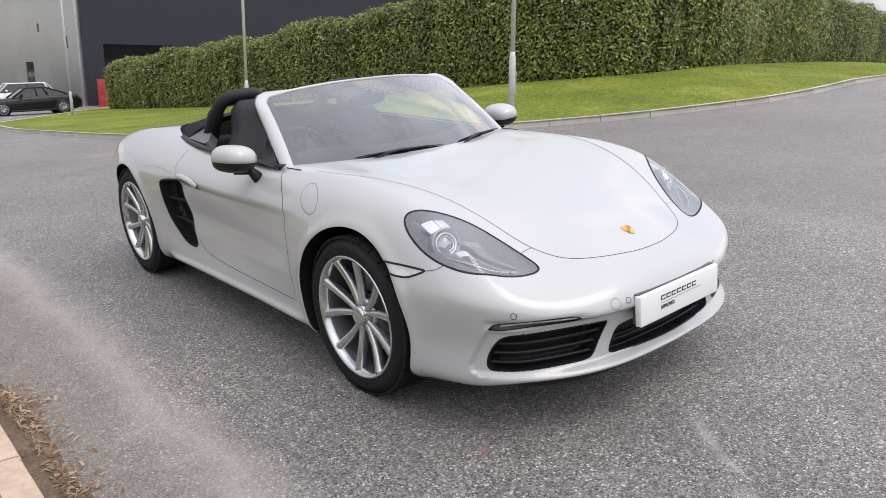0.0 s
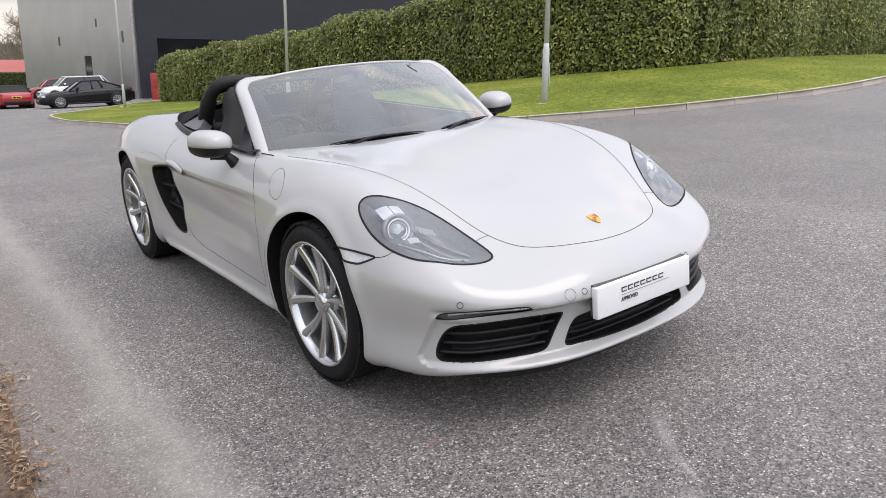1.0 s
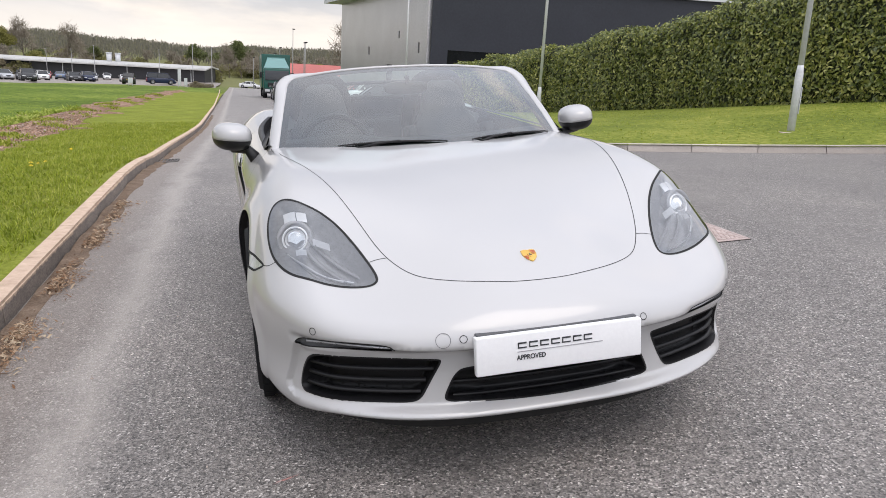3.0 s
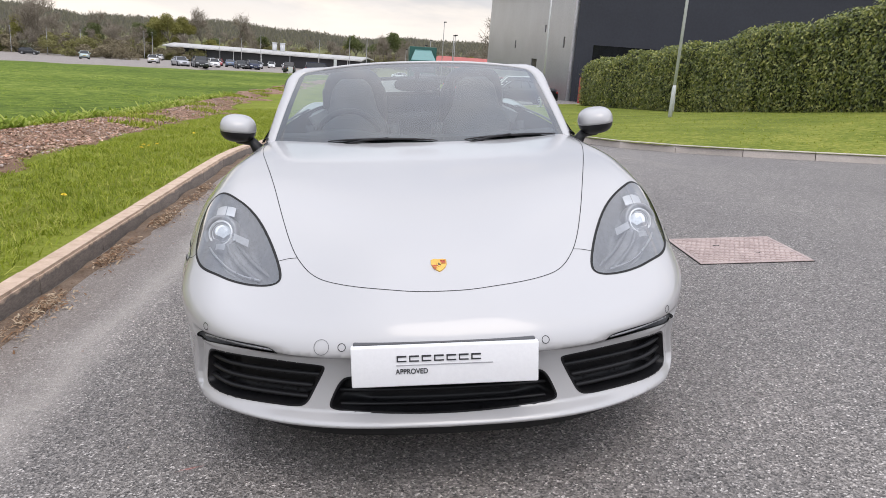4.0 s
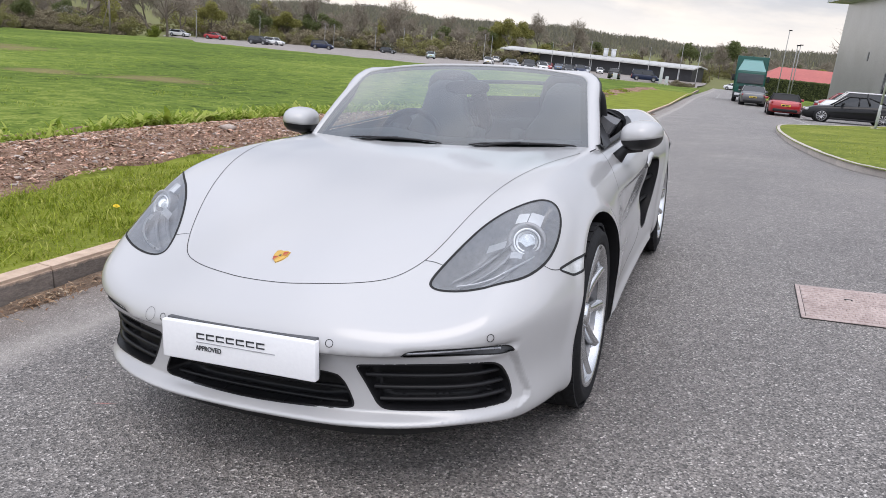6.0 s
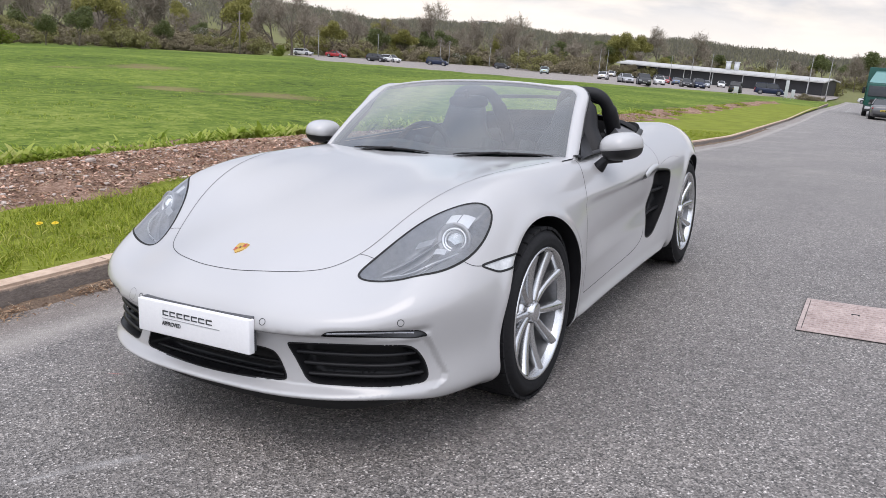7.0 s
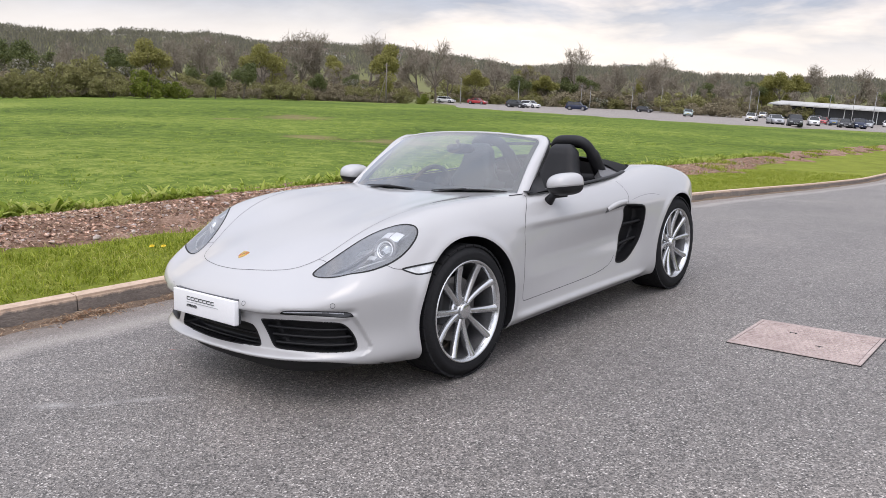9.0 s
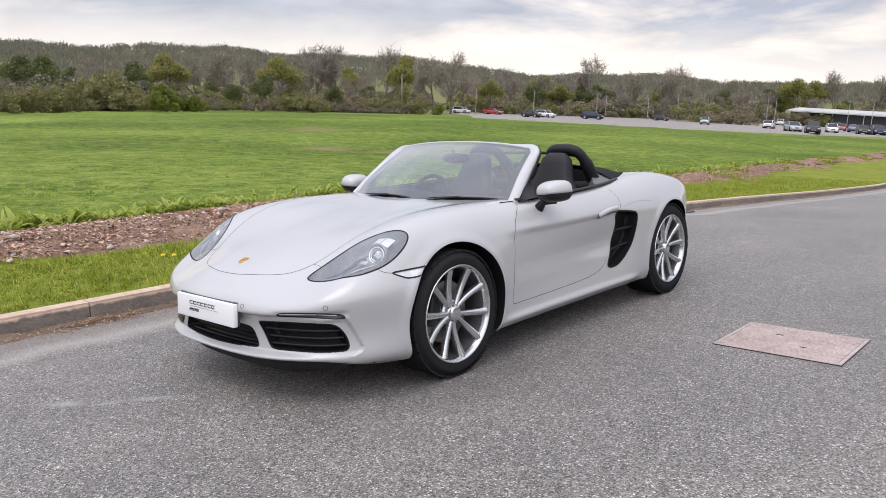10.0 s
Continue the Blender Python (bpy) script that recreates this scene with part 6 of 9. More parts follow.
# ---- clipped laurel hedge ----
def hedge_points(line, depth, step):
    """The hedge's near line and its unit outward normals (towards the road)."""
    p = resample(line, step)
    d = np.gradient(p, axis=0)
    d /= np.hypot(*d.T)[:, None]
    return p, np.stack([-d[:, 1], d[:, 0]], -1)


def build_hedge():
    hp, hn = hedge_points(BACK_R[:-2], 1.6, 0.5)
    # normals must look towards the road
    if np.dot(hn[len(hn) // 2], np.array([-1.0, 0.0])) < 0:
        hn = -hn
    g = np.random.default_rng(11)
    holder = thing("hedge", Matrix.Translation((11, 25, ht(11, 25))))
    inv = Vector((11, 25, ht(11, 25)))
    tagged(holder, "tall clipped evergreen laurel hedge with yellowish new tips", "hedge")
    prof = [(-0.05, 0.0), (0.06, 0.5), (0.08, 1.2), (0.06, 1.9), (0.0, 2.35), (-0.25, 2.58), (-0.8, 2.62), (-1.3, 2.5), (-1.5, 2.0), (-1.5, 0.0)]
    verts, n = [], len(prof)
    tops = 0.10 * np.sin(np.arange(len(hp)) * 0.5) + 0.07 * np.sin(np.arange(len(hp)) * 1.3 + 1) + g.normal(0, 0.03, len(hp))
    bulge = 0.10 * np.sin(np.arange(len(hp)) * 0.37) + g.normal(0, 0.03, len(hp))
    groundz = hgt(hp[:, 0], hp[:, 1]) + verge_lift(hp, 1.0)
    for i in range(len(hp)):
        for o, z in prof:
            q = hp[i] + hn[i] * (o + bulge[i] - 0.16)
            verts.append((q[0] - inv.x, q[1] - inv.y, groundz[i] - 0.05 + z * (1 + tops[i] / 2.6 * (z > 1.9)) - 0.08 - inv.z))
    faces = grid_faces(len(hp), n)
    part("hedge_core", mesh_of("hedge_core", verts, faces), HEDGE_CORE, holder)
    # leaves: folded diamonds standing off the core
    pr = np.array(prof)
    seg = np.hypot(*np.diff(pr, axis=0).T)
    vs, fs = [], []
    length = 0.5 * len(hp)
    total = 125000
    near = np.exp(-np.maximum(hp[:, 1] - 10, 0) / 22) + 0.18
    near[hp[:, 0] > 26] *= 0.35
    cum = np.cumsum(near) / near.sum()
    who = np.searchsorted(cum, g.random(total))
    wseg = seg.copy()
    wseg[6:] *= 0.25
    which = g.choice(len(seg), total, p=wseg / wseg.sum())
    t = g.random(total)
    size = 0.036 + 0.028 * g.random(total) + 0.022 * np.clip((hp[who, 1] - 14) / 25, 0, 1)
    jit = g.normal(0, 0.055, total)
    along = g.uniform(-0.25, 0.25, total)
    for k in range(total):
        i = who[k]
        a, b = pr[which[k]], pr[which[k] + 1]
        o, z = a + (b - a) * t[k]
        nb = np.array([b[1] - a[1], -(b[0] - a[0])]) / (np.hypot(*(b - a)) + 1e-9)
        tang = np.array([hn[i][1], -hn[i][0]])
        q = hp[i] + hn[i] * (o + bulge[i] - 0.10 + jit[k]) + tang * along[k]
        zz = groundz[i] - 0.05 + z * (1 + tops[i] / 2.6 * (z > 1.9)) + jit[k] * 0.6
        nrm = Vector((hn[i][0] * nb[0], hn[i][1] * nb[0], nb[1])) + Vector(g.normal(0, 0.55, 3)) + Vector((0, 0, 0.35))
        nrm.normalize()
        stem = Vector((g.normal(0, 0.6), g.normal(0, 0.6), 0.75 if z > 2.2 else g.normal(0, 0.7)))
        stem = (stem - nrm * stem.dot(nrm)).normalized()
        side = nrm.cross(stem)
        c = Vector((q[0], q[1], zz)) - inv
        s = size[k]
        j = len(vs)
        vs += [c - stem * s, c + side * s * 0.50 + nrm * s * 0.1, c + stem * s, c - side * s * 0.50 + nrm * s * 0.1]
        fs += [(j, j + 1, j + 2), (j, j + 2, j + 3)]
    ob = part("leaf_cover", mesh_of("leaf_cover", vs, fs, smooth=False), LAUREL, holder, "glossy oval laurel leaves", smooth=False)
    ob["kind"] = "stuff"


build_hedge()


# ---- street lamps on the grass ----
def street_lamp(m, height):
    lamp = thing("street_lamp", m)
    bm = bmesh.new()
    tube(bm, [(0, 0, -0.1), (0, 0, 0.95), (0, 0, 1.02), (0, 0, 1.10)], [0.060, 0.060, 0.054, 0.045], 14)
    base_part = part("base_compartment", bm, GALV, lamp)
    bm = bmesh.new()
    box(bm, 0.05, 0, 0.015, 0.55, 0.42, 0.06, 0.01)
    part("base_plate", bm, STONE_BITS, lamp, "small concrete pad")
    bm = bmesh.new()
    box(bm, 0, -0.066, 0.55, 0.065, 0.012, 0.42, 0.003)
    part("access_door", bm, GALV, base_part)
    bm = bmesh.new()
    tube(bm, [(0, 0, 1.08), (0, 0, height * 0.6), (0, 0, height)], [0.045, 0.042, 0.034], 12)
    part("pole", bm, GALV, lamp)
    bm = bmesh.new()
    box(bm, 0, -0.22, height + 0.02, 0.2, 0.55, 0.09, 0.03)
    head = part("lantern", bm, GALV, lamp)
    bm = bmesh.new()
    box(bm, 0, -0.25, height - 0.03, 0.15, 0.38, 0.02, 0.004)
    part("diffuser", bm, ROOF_EDGE, head)
    tagged(lamp, "slim galvanised street lamp standing in the grass", "street lamp", group="street lamps")
    return lamp


for px_, py_, pz_, lean in ((7.71, 7.56, 0.36, 2.0), (7.81, 18.56, -0.5, 1.0), (7.5, 36.0, -1.55, -1.0)):
    street_lamp(pose(px_, py_, pz_, 0, lean, 70), 8.0)


# ---- the dark showroom building behind the hedge ----
def showroom():
    a, b, c = Vector((13.07, 53.4)), Vector((11.0, 86)), Vector((62, 45.5))
    zb, zt = -2.9, 6.6
    house = thing("showroom_building", Matrix.Translation((a.x, a.y, zb)))
    tagged(house, "large flat-roofed showroom clad in dark grey metal panels", "building")
    o = Vector((a.x, a.y, zb))

    def wall_frame(p, q):
        d = (q - p).normalized()
        return Matrix(((d.x, -d.y, 0, p.x - o.x), (d.y, d.x, 0, p.y - o.y), (0, 0, 1, 0), (0, 0, 0, 1))), (q - p).length

    def wall(name, p, q, mat, holes, label, panel):
        """A wall of thickness 0.3 from p to q with openings (along, sill, wide, high) cut through."""
        m, length = wall_frame(p, q)
        xs = sorted({0, length, *[h[0] for h in holes], *[h[0] + h[2] for h in holes], *np.arange(panel, length, panel)})
        zs = sorted({0, zt - zb, *[h[1] for h in holes], *[h[1] + h[3] for h in holes]})
        cells = []
        for x0, x1 in zip(xs, xs[1:]):
            for z0, z1 in zip(zs, zs[1:]):
                mx, mz = (x0 + x1) / 2, (z0 + z1) / 2
                if not any(h[0] < mx < h[0] + h[2] and h[1] < mz < h[1] + h[3] for h in holes):
                    cells.append((x0, x1, z0, z1))
        bm = bmesh.new()
        for x0, x1, z0, z1 in cells:
            for yy in (0.06, 0.30):
                bm.faces.new([bm.verts.new(v) for v in ((x0, yy, z0), (x1, yy, z0), (x1, yy, z1), (x0, yy, z1))])
        bmesh.ops.remove_doubles(bm, verts=bm.verts, dist=0.001)
        rim = [e for e in bm.edges if len(e.link_faces) == 1 and e.verts[0].co.y < 0.1]
        for e in rim:
            p0, p1 = e.verts[0].co, e.verts[1].co
            bm.faces.new([bm.verts.new(v) for v in (p0, p1, p1 + Vector((0, 0.24, 0)), p0 + Vector((0, 0.24, 0)))])
        bmesh.ops.remove_doubles(bm, verts=bm.verts, dist=0.001)
        bmesh.ops.recalc_face_normals(bm, faces=bm.faces)
        w = part(name, bm, mat, house, label, smooth=False)
        w.matrix_basis = m
        for x0, x1, z0, z1 in cells:
            bm = bmesh.new()
            box(bm, (x0 + x1) / 2, 0.028, (z0 + z1) / 2, x1 - x0 - 0.012, 0.056, z1 - z0 - 0.004)
            part("panel", bm, mat, w, smooth=False)
        return w, m

    back = wall("wall", a, b, GREY_CLAD, [(1.8, 4.5, 0.5, 0.8), (7.6, 5.65, 0.5, 0.6), (18.4, 4.2, 0.6, 0.75), (9.8, 0.6, 2.0, 2.85)], "brushed grey metal cladding", 3.0)
    front = wall("wall", c, a, DARK_CLAD, [(43.6, 2.4, 4.7, 2.42), (36.0, 2.4, 5.8, 2.4), (22, 2.4, 6, 2.3)], "matt charcoal cladding panels", 4.0)
    for (w, m), holes in ((back, [(1.8, 4.5, 0.5, 0.8), (7.6, 5.65, 0.5, 0.6), (18.4, 4.2, 0.6, 0.75), (9.8, 0.6, 2.0, 2.85)]), (front, [(43.6, 2.4, 4.7, 2.42), (36.0, 2.4, 5.8, 2.4), (22, 2.4, 6, 2.3)])):
        for x, z, wd, hg in holes:
            bm = bmesh.new()
            box(bm, x + wd / 2, 0.22, z + hg / 2, wd, 0.05, hg)
            win = part("window" if wd != 2.0 else "door", bm, BLACK_GLASS, house, smooth=False)
            win.matrix_basis = m
            bm = bmesh.new()
            for k in range(1, 1 + int(wd // 1.9)):
                box(bm, x + k * wd / (1 + int(wd // 1.9)), 0.16, z + hg / 2, 0.08, 0.08, hg)
            box(bm, x + wd / 2, 0.16, z + hg - 0.03, wd, 0.08, 0.06)
            box(bm, x + wd / 2, 0.16, z + 0.03, wd, 0.08, 0.06)
            fr = part("frame", bm, BLACK_PLASTIC, win, smooth=False)
    # small fittings on the grey wall
    gm = back[1]
    for nm, x, z, sx, sz, dp, mat in (("wall_lamp", 10.7, 5.15, 0.55, 0.12, 0.35, DARK_CLAD), ("wall_lamp", 7.7, 4.65, 0.7, 0.22, 0.30, DARK_CLAD), ("wall_socket", 7.6, 1.9, 0.16, 0.24, 0.10, ROOF_EDGE), ("wall_socket", 5.8, 1.92, 0.16, 0.24, 0.10, ROOF_EDGE), ("wall_socket", 3.9, 1.95, 0.16, 0.24, 0.10, ROOF_EDGE), ("meter_box", 0.95, 1.7, 0.42, 0.55, 0.2, BLACK_PLASTIC), ("meter_label", 0.95, 1.45, 0.26, 0.2, 0.24, ROOF_EDGE), ("downpipe", 14.6, 1.6, 0.16, 2.2, 0.16, BLACK_PLASTIC)):
        bm = bmesh.new()
        box(bm, x, -dp / 2, z, sx, dp, sz, 0.02)
        part(nm, bm, mat, house, smooth=False).matrix_basis = gm
    # hidden far walls, roof and the pale overhanging fascia
    d = b + (c - a)
    for p, q in ((b, d), (d, c)):
        m, length = wall_frame(p, q)
        bm = bmesh.new()
        box(bm, length / 2, 0.15, (zt - zb) / 2, length, 0.3, zt - zb)
        part("wall", bm, DARK_CLAD, house, smooth=False).matrix_basis = m
    bm = bmesh.new()
    out = [(a + (a - b).normalized() * 0.6 + (a - c).normalized() * 1.2), (b + (b - a).normalized() * 0.6 + (a - c).normalized() * 2.2), d, c + (a - b).normalized() * 0.6]
    lo = [bm.verts.new((p.x - o.x, p.y - o.y, zt - zb + 0.01)) for p in out]
    hi = [bm.verts.new((p.x - o.x, p.y - o.y, zt - zb + 0.85)) for p in out]
    bm.faces.new(lo)
    bm.faces.new(hi[::-1])
    for k in range(4):
        bm.faces.new((lo[k], lo[(k + 1) % 4], hi[(k + 1) % 4], hi[k]))
    bmesh.ops.recalc_face_normals(bm, faces=bm.faces)
    part("roof", bm, ROOF_EDGE, house, "pale overhanging roof fascia", smooth=False)
    return house


showroom()


# ---- dark steel fence and a red cabinet at the corner behind the hedge ----
RED_PAINT = surface("red_cabinet_paint", (0.28, 0.018, 0.02), (0.36, 0.03, 0.03), 0.45, 12, 2, 0.1, 0.001)
fence = thing("steel_fence", pose(13.3, 51.6, -2.25, 0, 0, -9))
tagged(fence, "dark upright steel fence beside the showroom", "fence")
for k in range(14):
    bm = bmesh.new()
    box(bm, -0.35 + k * 0.16, 0, 1.35, 0.035, 0.035, 2.9, 0.004)
    part("bar", bm, DARK_CLAD, fence)
for z in (0.35, 2.5):
    bm = bmesh.new()
    box(bm, 0.7, 0.03, z, 2.3, 0.04, 0.05, 0.004)
    part("rail", bm, DARK_CLAD, fence)
cabinet = thing("cabinet", pose(13.3, 50.2, -2.25, 0, 0, -9))
tagged(cabinet, "tall red metal cabinet half hidden by the hedge", "cabinet")
bm = bmesh.new()
box(bm, 0, 0, 0.95, 0.8, 0.5, 1.9, 0.02)
cab_body = part("body", bm, RED_PAINT, cabinet)
for z in (0.5, 1.3):
    bm = bmesh.new()
    box(bm, 0, -0.255, z, 0.7, 0.02, 0.68, 0.005)
    d = part("door", bm, RED_PAINT, cab_body)
    bm = bmesh.new()
    box(bm, 0.2, -0.275, z, 0.14, 0.03, 0.03, 0.006)
    part("handle", bm, BLACK_PLASTIC, d)

# ---- grass, weeds, stones and litter beside the long kerb ----
def blades(name, xs, ys, zs, lengths, widths, mat, seed, lean=0.5, parent=None, label=""):
    """Many single grass blades, each a bent strip of two triangles."""
    g = np.random.default_rng(seed)
    n = len(xs)
    a = g.uniform(0, math.tau, n)
    d = np.stack([np.cos(a), np.sin(a)], -1)
    l_ = g.normal(0, lean, (n, 2))
    base_p = np.stack([xs, ys, zs], -1)
    side = np.concatenate([d * widths[:, None] / 2, np.zeros((n, 1))], -1)
    mid_p = base_p + np.concatenate([l_ * lengths[:, None] * 0.35, (lengths * 0.6)[:, None]], -1)
    tip = base_p + np.concatenate([l_ * lengths[:, None] * 1.0, (lengths * (1 - 0.25 * np.hypot(*l_.T)).clip(0.35))[:, None]], -1)
    v = np.stack([base_p - side, base_p + side, mid_p + side * 0.8, mid_p - side * 0.8, tip], 1).reshape(-1, 3)
    i = np.arange(n) * 5
    f = np.concatenate([np.stack([i, i + 1, i + 2, i + 3], -1)]).tolist() + np.stack([i + 3, i + 2, i + 4], -1).tolist()
    me = bpy.data.meshes.new(name)
    me.from_pydata(v.tolist(), [], f)
    ob = part(name, me, mat, parent, label, smooth=False)
    return ob


g = np.random.default_rng(21)


def left_height(x, y):
    return hgt(x, y) + left_profile(np.asarray(x), np.asarray(y))


# rough verge: tufts of long blades
nt = 9000
ty = -7 + 34 * g.random(nt) ** 1.5
tx = -2.24 + (soil_low(ty) + 0.10 - -2.24) * g.random(nt)
tn = g.integers(5, 14, nt)
bx = np.repeat(tx, tn) + g.normal(0, 0.035, tn.sum())
by_ = np.repeat(ty, tn) + g.normal(0, 0.035, tn.sum())
bx = np.minimum(bx, -2.19)
bl = (0.030 + 0.05 * g.random(tn.sum())) * np.repeat(0.6 + 0.8 * g.random(nt), tn)
verge_grass = blades("verge_grass", bx, by_, left_height(bx, by_) - 0.005, bl, 0.005 + 0.005 * g.random(len(bl)), BLADE, 3, 0.8)
tagged(verge_grass, "rough tufted grass blades on the verge", "grass", kind="stuff")
# pasture: coarser tufts beyond the soil
nt = 11000
r_ = 6.5 + 55 * g.random(nt) ** 1.6
ty = -14 + 70 * g.random(nt)
tx = -(r_) - 0.6 + (soil_high(ty) + 6.0)
tn = g.integers(4, 9, nt)
bx = np.repeat(tx, tn) + g.normal(0, 0.10, tn.sum())
by_ = np.repeat(ty, tn) + g.normal(0, 0.10, tn.sum())
bl = 0.025 + 0.045 * g.random(tn.sum())
pasture = blades("pasture_grass", bx, by_, hgt(bx, by_) + 0.09, bl, 0.010 + 0.014 * g.random(len(bl)), WEED, 5, 0.6)
tagged(pasture, "tussocks of green pasture grass", "grass", kind="stuff")


# grass creeping over the far stretch of soil
ny_ = 5200
ry = 11 + 50 * g.random(ny_) ** 1.4
rx_ = soil_low(ry) + (soil_high(ry) - soil_low(ry)) * g.random(ny_)
patchy = np.sin(rx_ * 2.1 + ry * 0.9) + np.sin(ry * 1.7 - rx_) + g.normal(0, 0.5, ny_)
rx_, ry = rx_[patchy > 1.0], ry[patchy > 1.0]
rx_, ry = np.repeat(rx_, 5) + g.normal(0, 0.08, 5 * len(rx_)), np.repeat(ry, 5) + g.normal(0, 0.08, 5 * len(ry))
creep = blades("creeping_grass", rx_, ry, left_height(rx_, ry) + 0.01, 0.05 + 0.10 * g.random(len(rx_)), 0.02 + 0.02 * g.random(len(rx_)), BLADE, 15, 0.7)
tagged(creep, "patchy grass creeping over the soil bank", "grass", kind="stuff")


# broad-leaved weeds along the top of the soil bank
def leaf_strip(vs, fs, c, direction, length, width, droop, g_):
    """One long dock leaf, arched, four segments."""
    d = Vector((math.cos(direction), math.sin(direction), 0))
    s_ = Vector((-d.y, d.x, 0))
    j = len(vs)
    up0 = 1.10 + 0.50 * g_.random()
    for k in range(5):
        t = k / 4
        w = width * (0.25 + 1.35 * math.sin(math.pi * min(0.98, 0.12 + 0.86 * t))) * 0.5
        p = Vector(c) + d * length * t * (0.55 + 0.25 * t) + Vector((0, 0, length * (up0 * t - droop * t * t)))
        fold = Vector((0, 0, w * 0.35))
        vs.extend([p - s_ * w + fold, p, p + s_ * w + fold])
    for k in range(4):
        a = j + 3 * k
        fs.extend([(a, a + 1, a + 4, a + 3), (a + 1, a + 2, a + 5, a + 4)])


vs, fs = [], []
for k in range(11000):
    y = -9 + 44 * g.random() ** 1.25
    lush = 0.5 + 0.5 * math.sin(y * 1.9 + 1.3 * math.sin(y * 0.8)) * math.sin(y * 0.63 + 2.0)
    x = float(soil_high(y)) + 0.10 + g.normal(0, 0.12) - abs(g.normal(0, 0.40))
    z = float(left_height(x, y)) if x > soil_high(y) else float(hgt(x, y)) + 0.10
    big = (0.40 + 0.55 * g.random() ** 1.8) * (0.65 + 0.70 * lush)
    for q in range(g.integers(6, 11)):
        leaf_strip(vs, fs, (x + g.normal(0, 0.03), y + g.normal(0, 0.03), z - 0.01), g.uniform(0, math.tau), (0.13 + 0.14 * g.random()) * big, 0.046 * big * (0.7 + 0.6 * g.random()), 0.30 + 0.60 * g.random(), g)
weeds = part("dock_weeds", mesh_of("dock_weeds", vs, fs), WEED, None)
tagged(weeds, "broad-leaved green weeds along the soil bank", "weeds", kind="stuff")

# stones on the soil
bm = bmesh.new()
bmesh.ops.create_icosphere(bm, subdivisions=1, radius=1.0)
ICO_V, ICO_F = np.array([v.co[:] for v in bm.verts]), [tuple(v.index for v in f.verts) for f in bm.faces]
bm.free()


def scatter_stones(n, where, size, seed):
    g_ = np.random.default_rng(seed)
    vs, fs = [], []
    for k in range(n):
        x, y, z = where(g_)
        s_ = size(g_)
        q = ICO_V * (1 + g_.normal(0, 0.16, (len(ICO_V), 1))) * np.array([1.0, 0.75, 0.45]) * s_
        a = g_.uniform(0, math.tau)
        q = np.stack([q[:, 0] * math.cos(a) - q[:, 1] * math.sin(a), q[:, 0] * math.sin(a) + q[:, 1] * math.cos(a), q[:, 2]], -1)
        j = len(vs)
        vs.extend((q + np.array([x, y, z + s_ * 0.2])).tolist())
        fs.extend([tuple(i + j for i in f_) for f_ in ICO_F])
    return vs, fs


def on_soil(g_):
    y = -7 + 40 * g_.random() ** 1.5
    lo_, hi_ = soil_low(y), soil_high(y)
    x = lo_ + (hi_ - lo_) * g_.random()
    return float(x), float(y), float(left_height(x, y)) + 0.03


vs, fs = scatter_stones(9000, on_soil, lambda g_: 0.005 + 0.026 * g_.random() ** 6 + 0.008 * g_.random(), 8)
stones = part("stones", mesh_of("stones", vs, fs, smooth=False), STONE_BITS, None, smooth=False)
tagged(stones, "pale stone chips scattered on the soil", "stones", kind="stuff")
for k, (x, y, s_) in enumerate(((-4.75, 5.5, 0.11), (-3.85, 0.35, 0.055), (-4.7, -0.2, 0.06), (-5.0, 2.3, 0.07))):
    vs, fs = scatter_stones(1, lambda g_: (0, 0, 0), lambda g_: s_, 40 + k)
    st = part("stone", mesh_of("stone", vs, fs), STONE_BITS, None)
    st.matrix_basis = Matrix.Translation((x, y, float(left_height(x, y)) + 0.035))
    tagged(st, "pale weathered stone lying on the bare soil", "stone", group="larger stones")


# straw and twigs on the soil, and leaf litter in the gutter
def litter(name, n, where, length, width, mat, seed, label):
    g_ = np.random.default_rng(seed)
    vs, fs = [], []
    for k in range(n):
        x, y, z = where(g_)
        a, l_, w = g_.uniform(0, math.tau), length(g_), width(g_)
        d = Vector((math.cos(a), math.sin(a), g_.normal(0, 0.25)))
        s_ = Vector((-d.y, d.x, g_.normal(0, 0.4))).normalized() * w
        c = Vector((x, y, z))
        j = len(vs)
        vs.extend([c - d * l_ - s_, c - d * l_ + s_, c + s_ * 0.8 + Vector((0, 0, l_ * 0.3)), c + d * l_, c - s_ * 0.8 + Vector((0, 0, l_ * 0.3))])
        fs.append((j, j + 1, j + 2, j + 4))
        fs.append((j + 4, j + 2, j + 3))
    ob = part(name, mesh_of(name, vs, fs, smooth=False), mat, None, smooth=False)
    return tagged(ob, label, "litter", kind="stuff")


litter("soil_straw", 30000, lambda g_: tuple(np.array(on_soil(g_)) + [0, 0, 0.005]), lambda g_: 0.010 + 0.035 * g_.random() ** 2, lambda g_: 0.002 + 0.007 * g_.random() ** 1.5, LITTER, 31, "dry straw and twigs on the soil bank")


CHIP = surface("bark_chips", (0.07, 0.038, 0.026), (0.66, 0.52, 0.43), 0.9, 30, 6, 0.2, 0.002, mid=(0.30, 0.175, 0.12), per_island=0.75, spec=0.15)
litter("bark_chips", 34000, lambda g_: tuple(np.array(on_soil(g_)) + [0, 0, 0.004]), lambda g_: 0.012 + 0.034 * g_.random() ** 2, lambda g_: 0.005 + 0.016 * g_.random() ** 2, CHIP, 37, "reddish brown bark chips strewn over the soil bank")


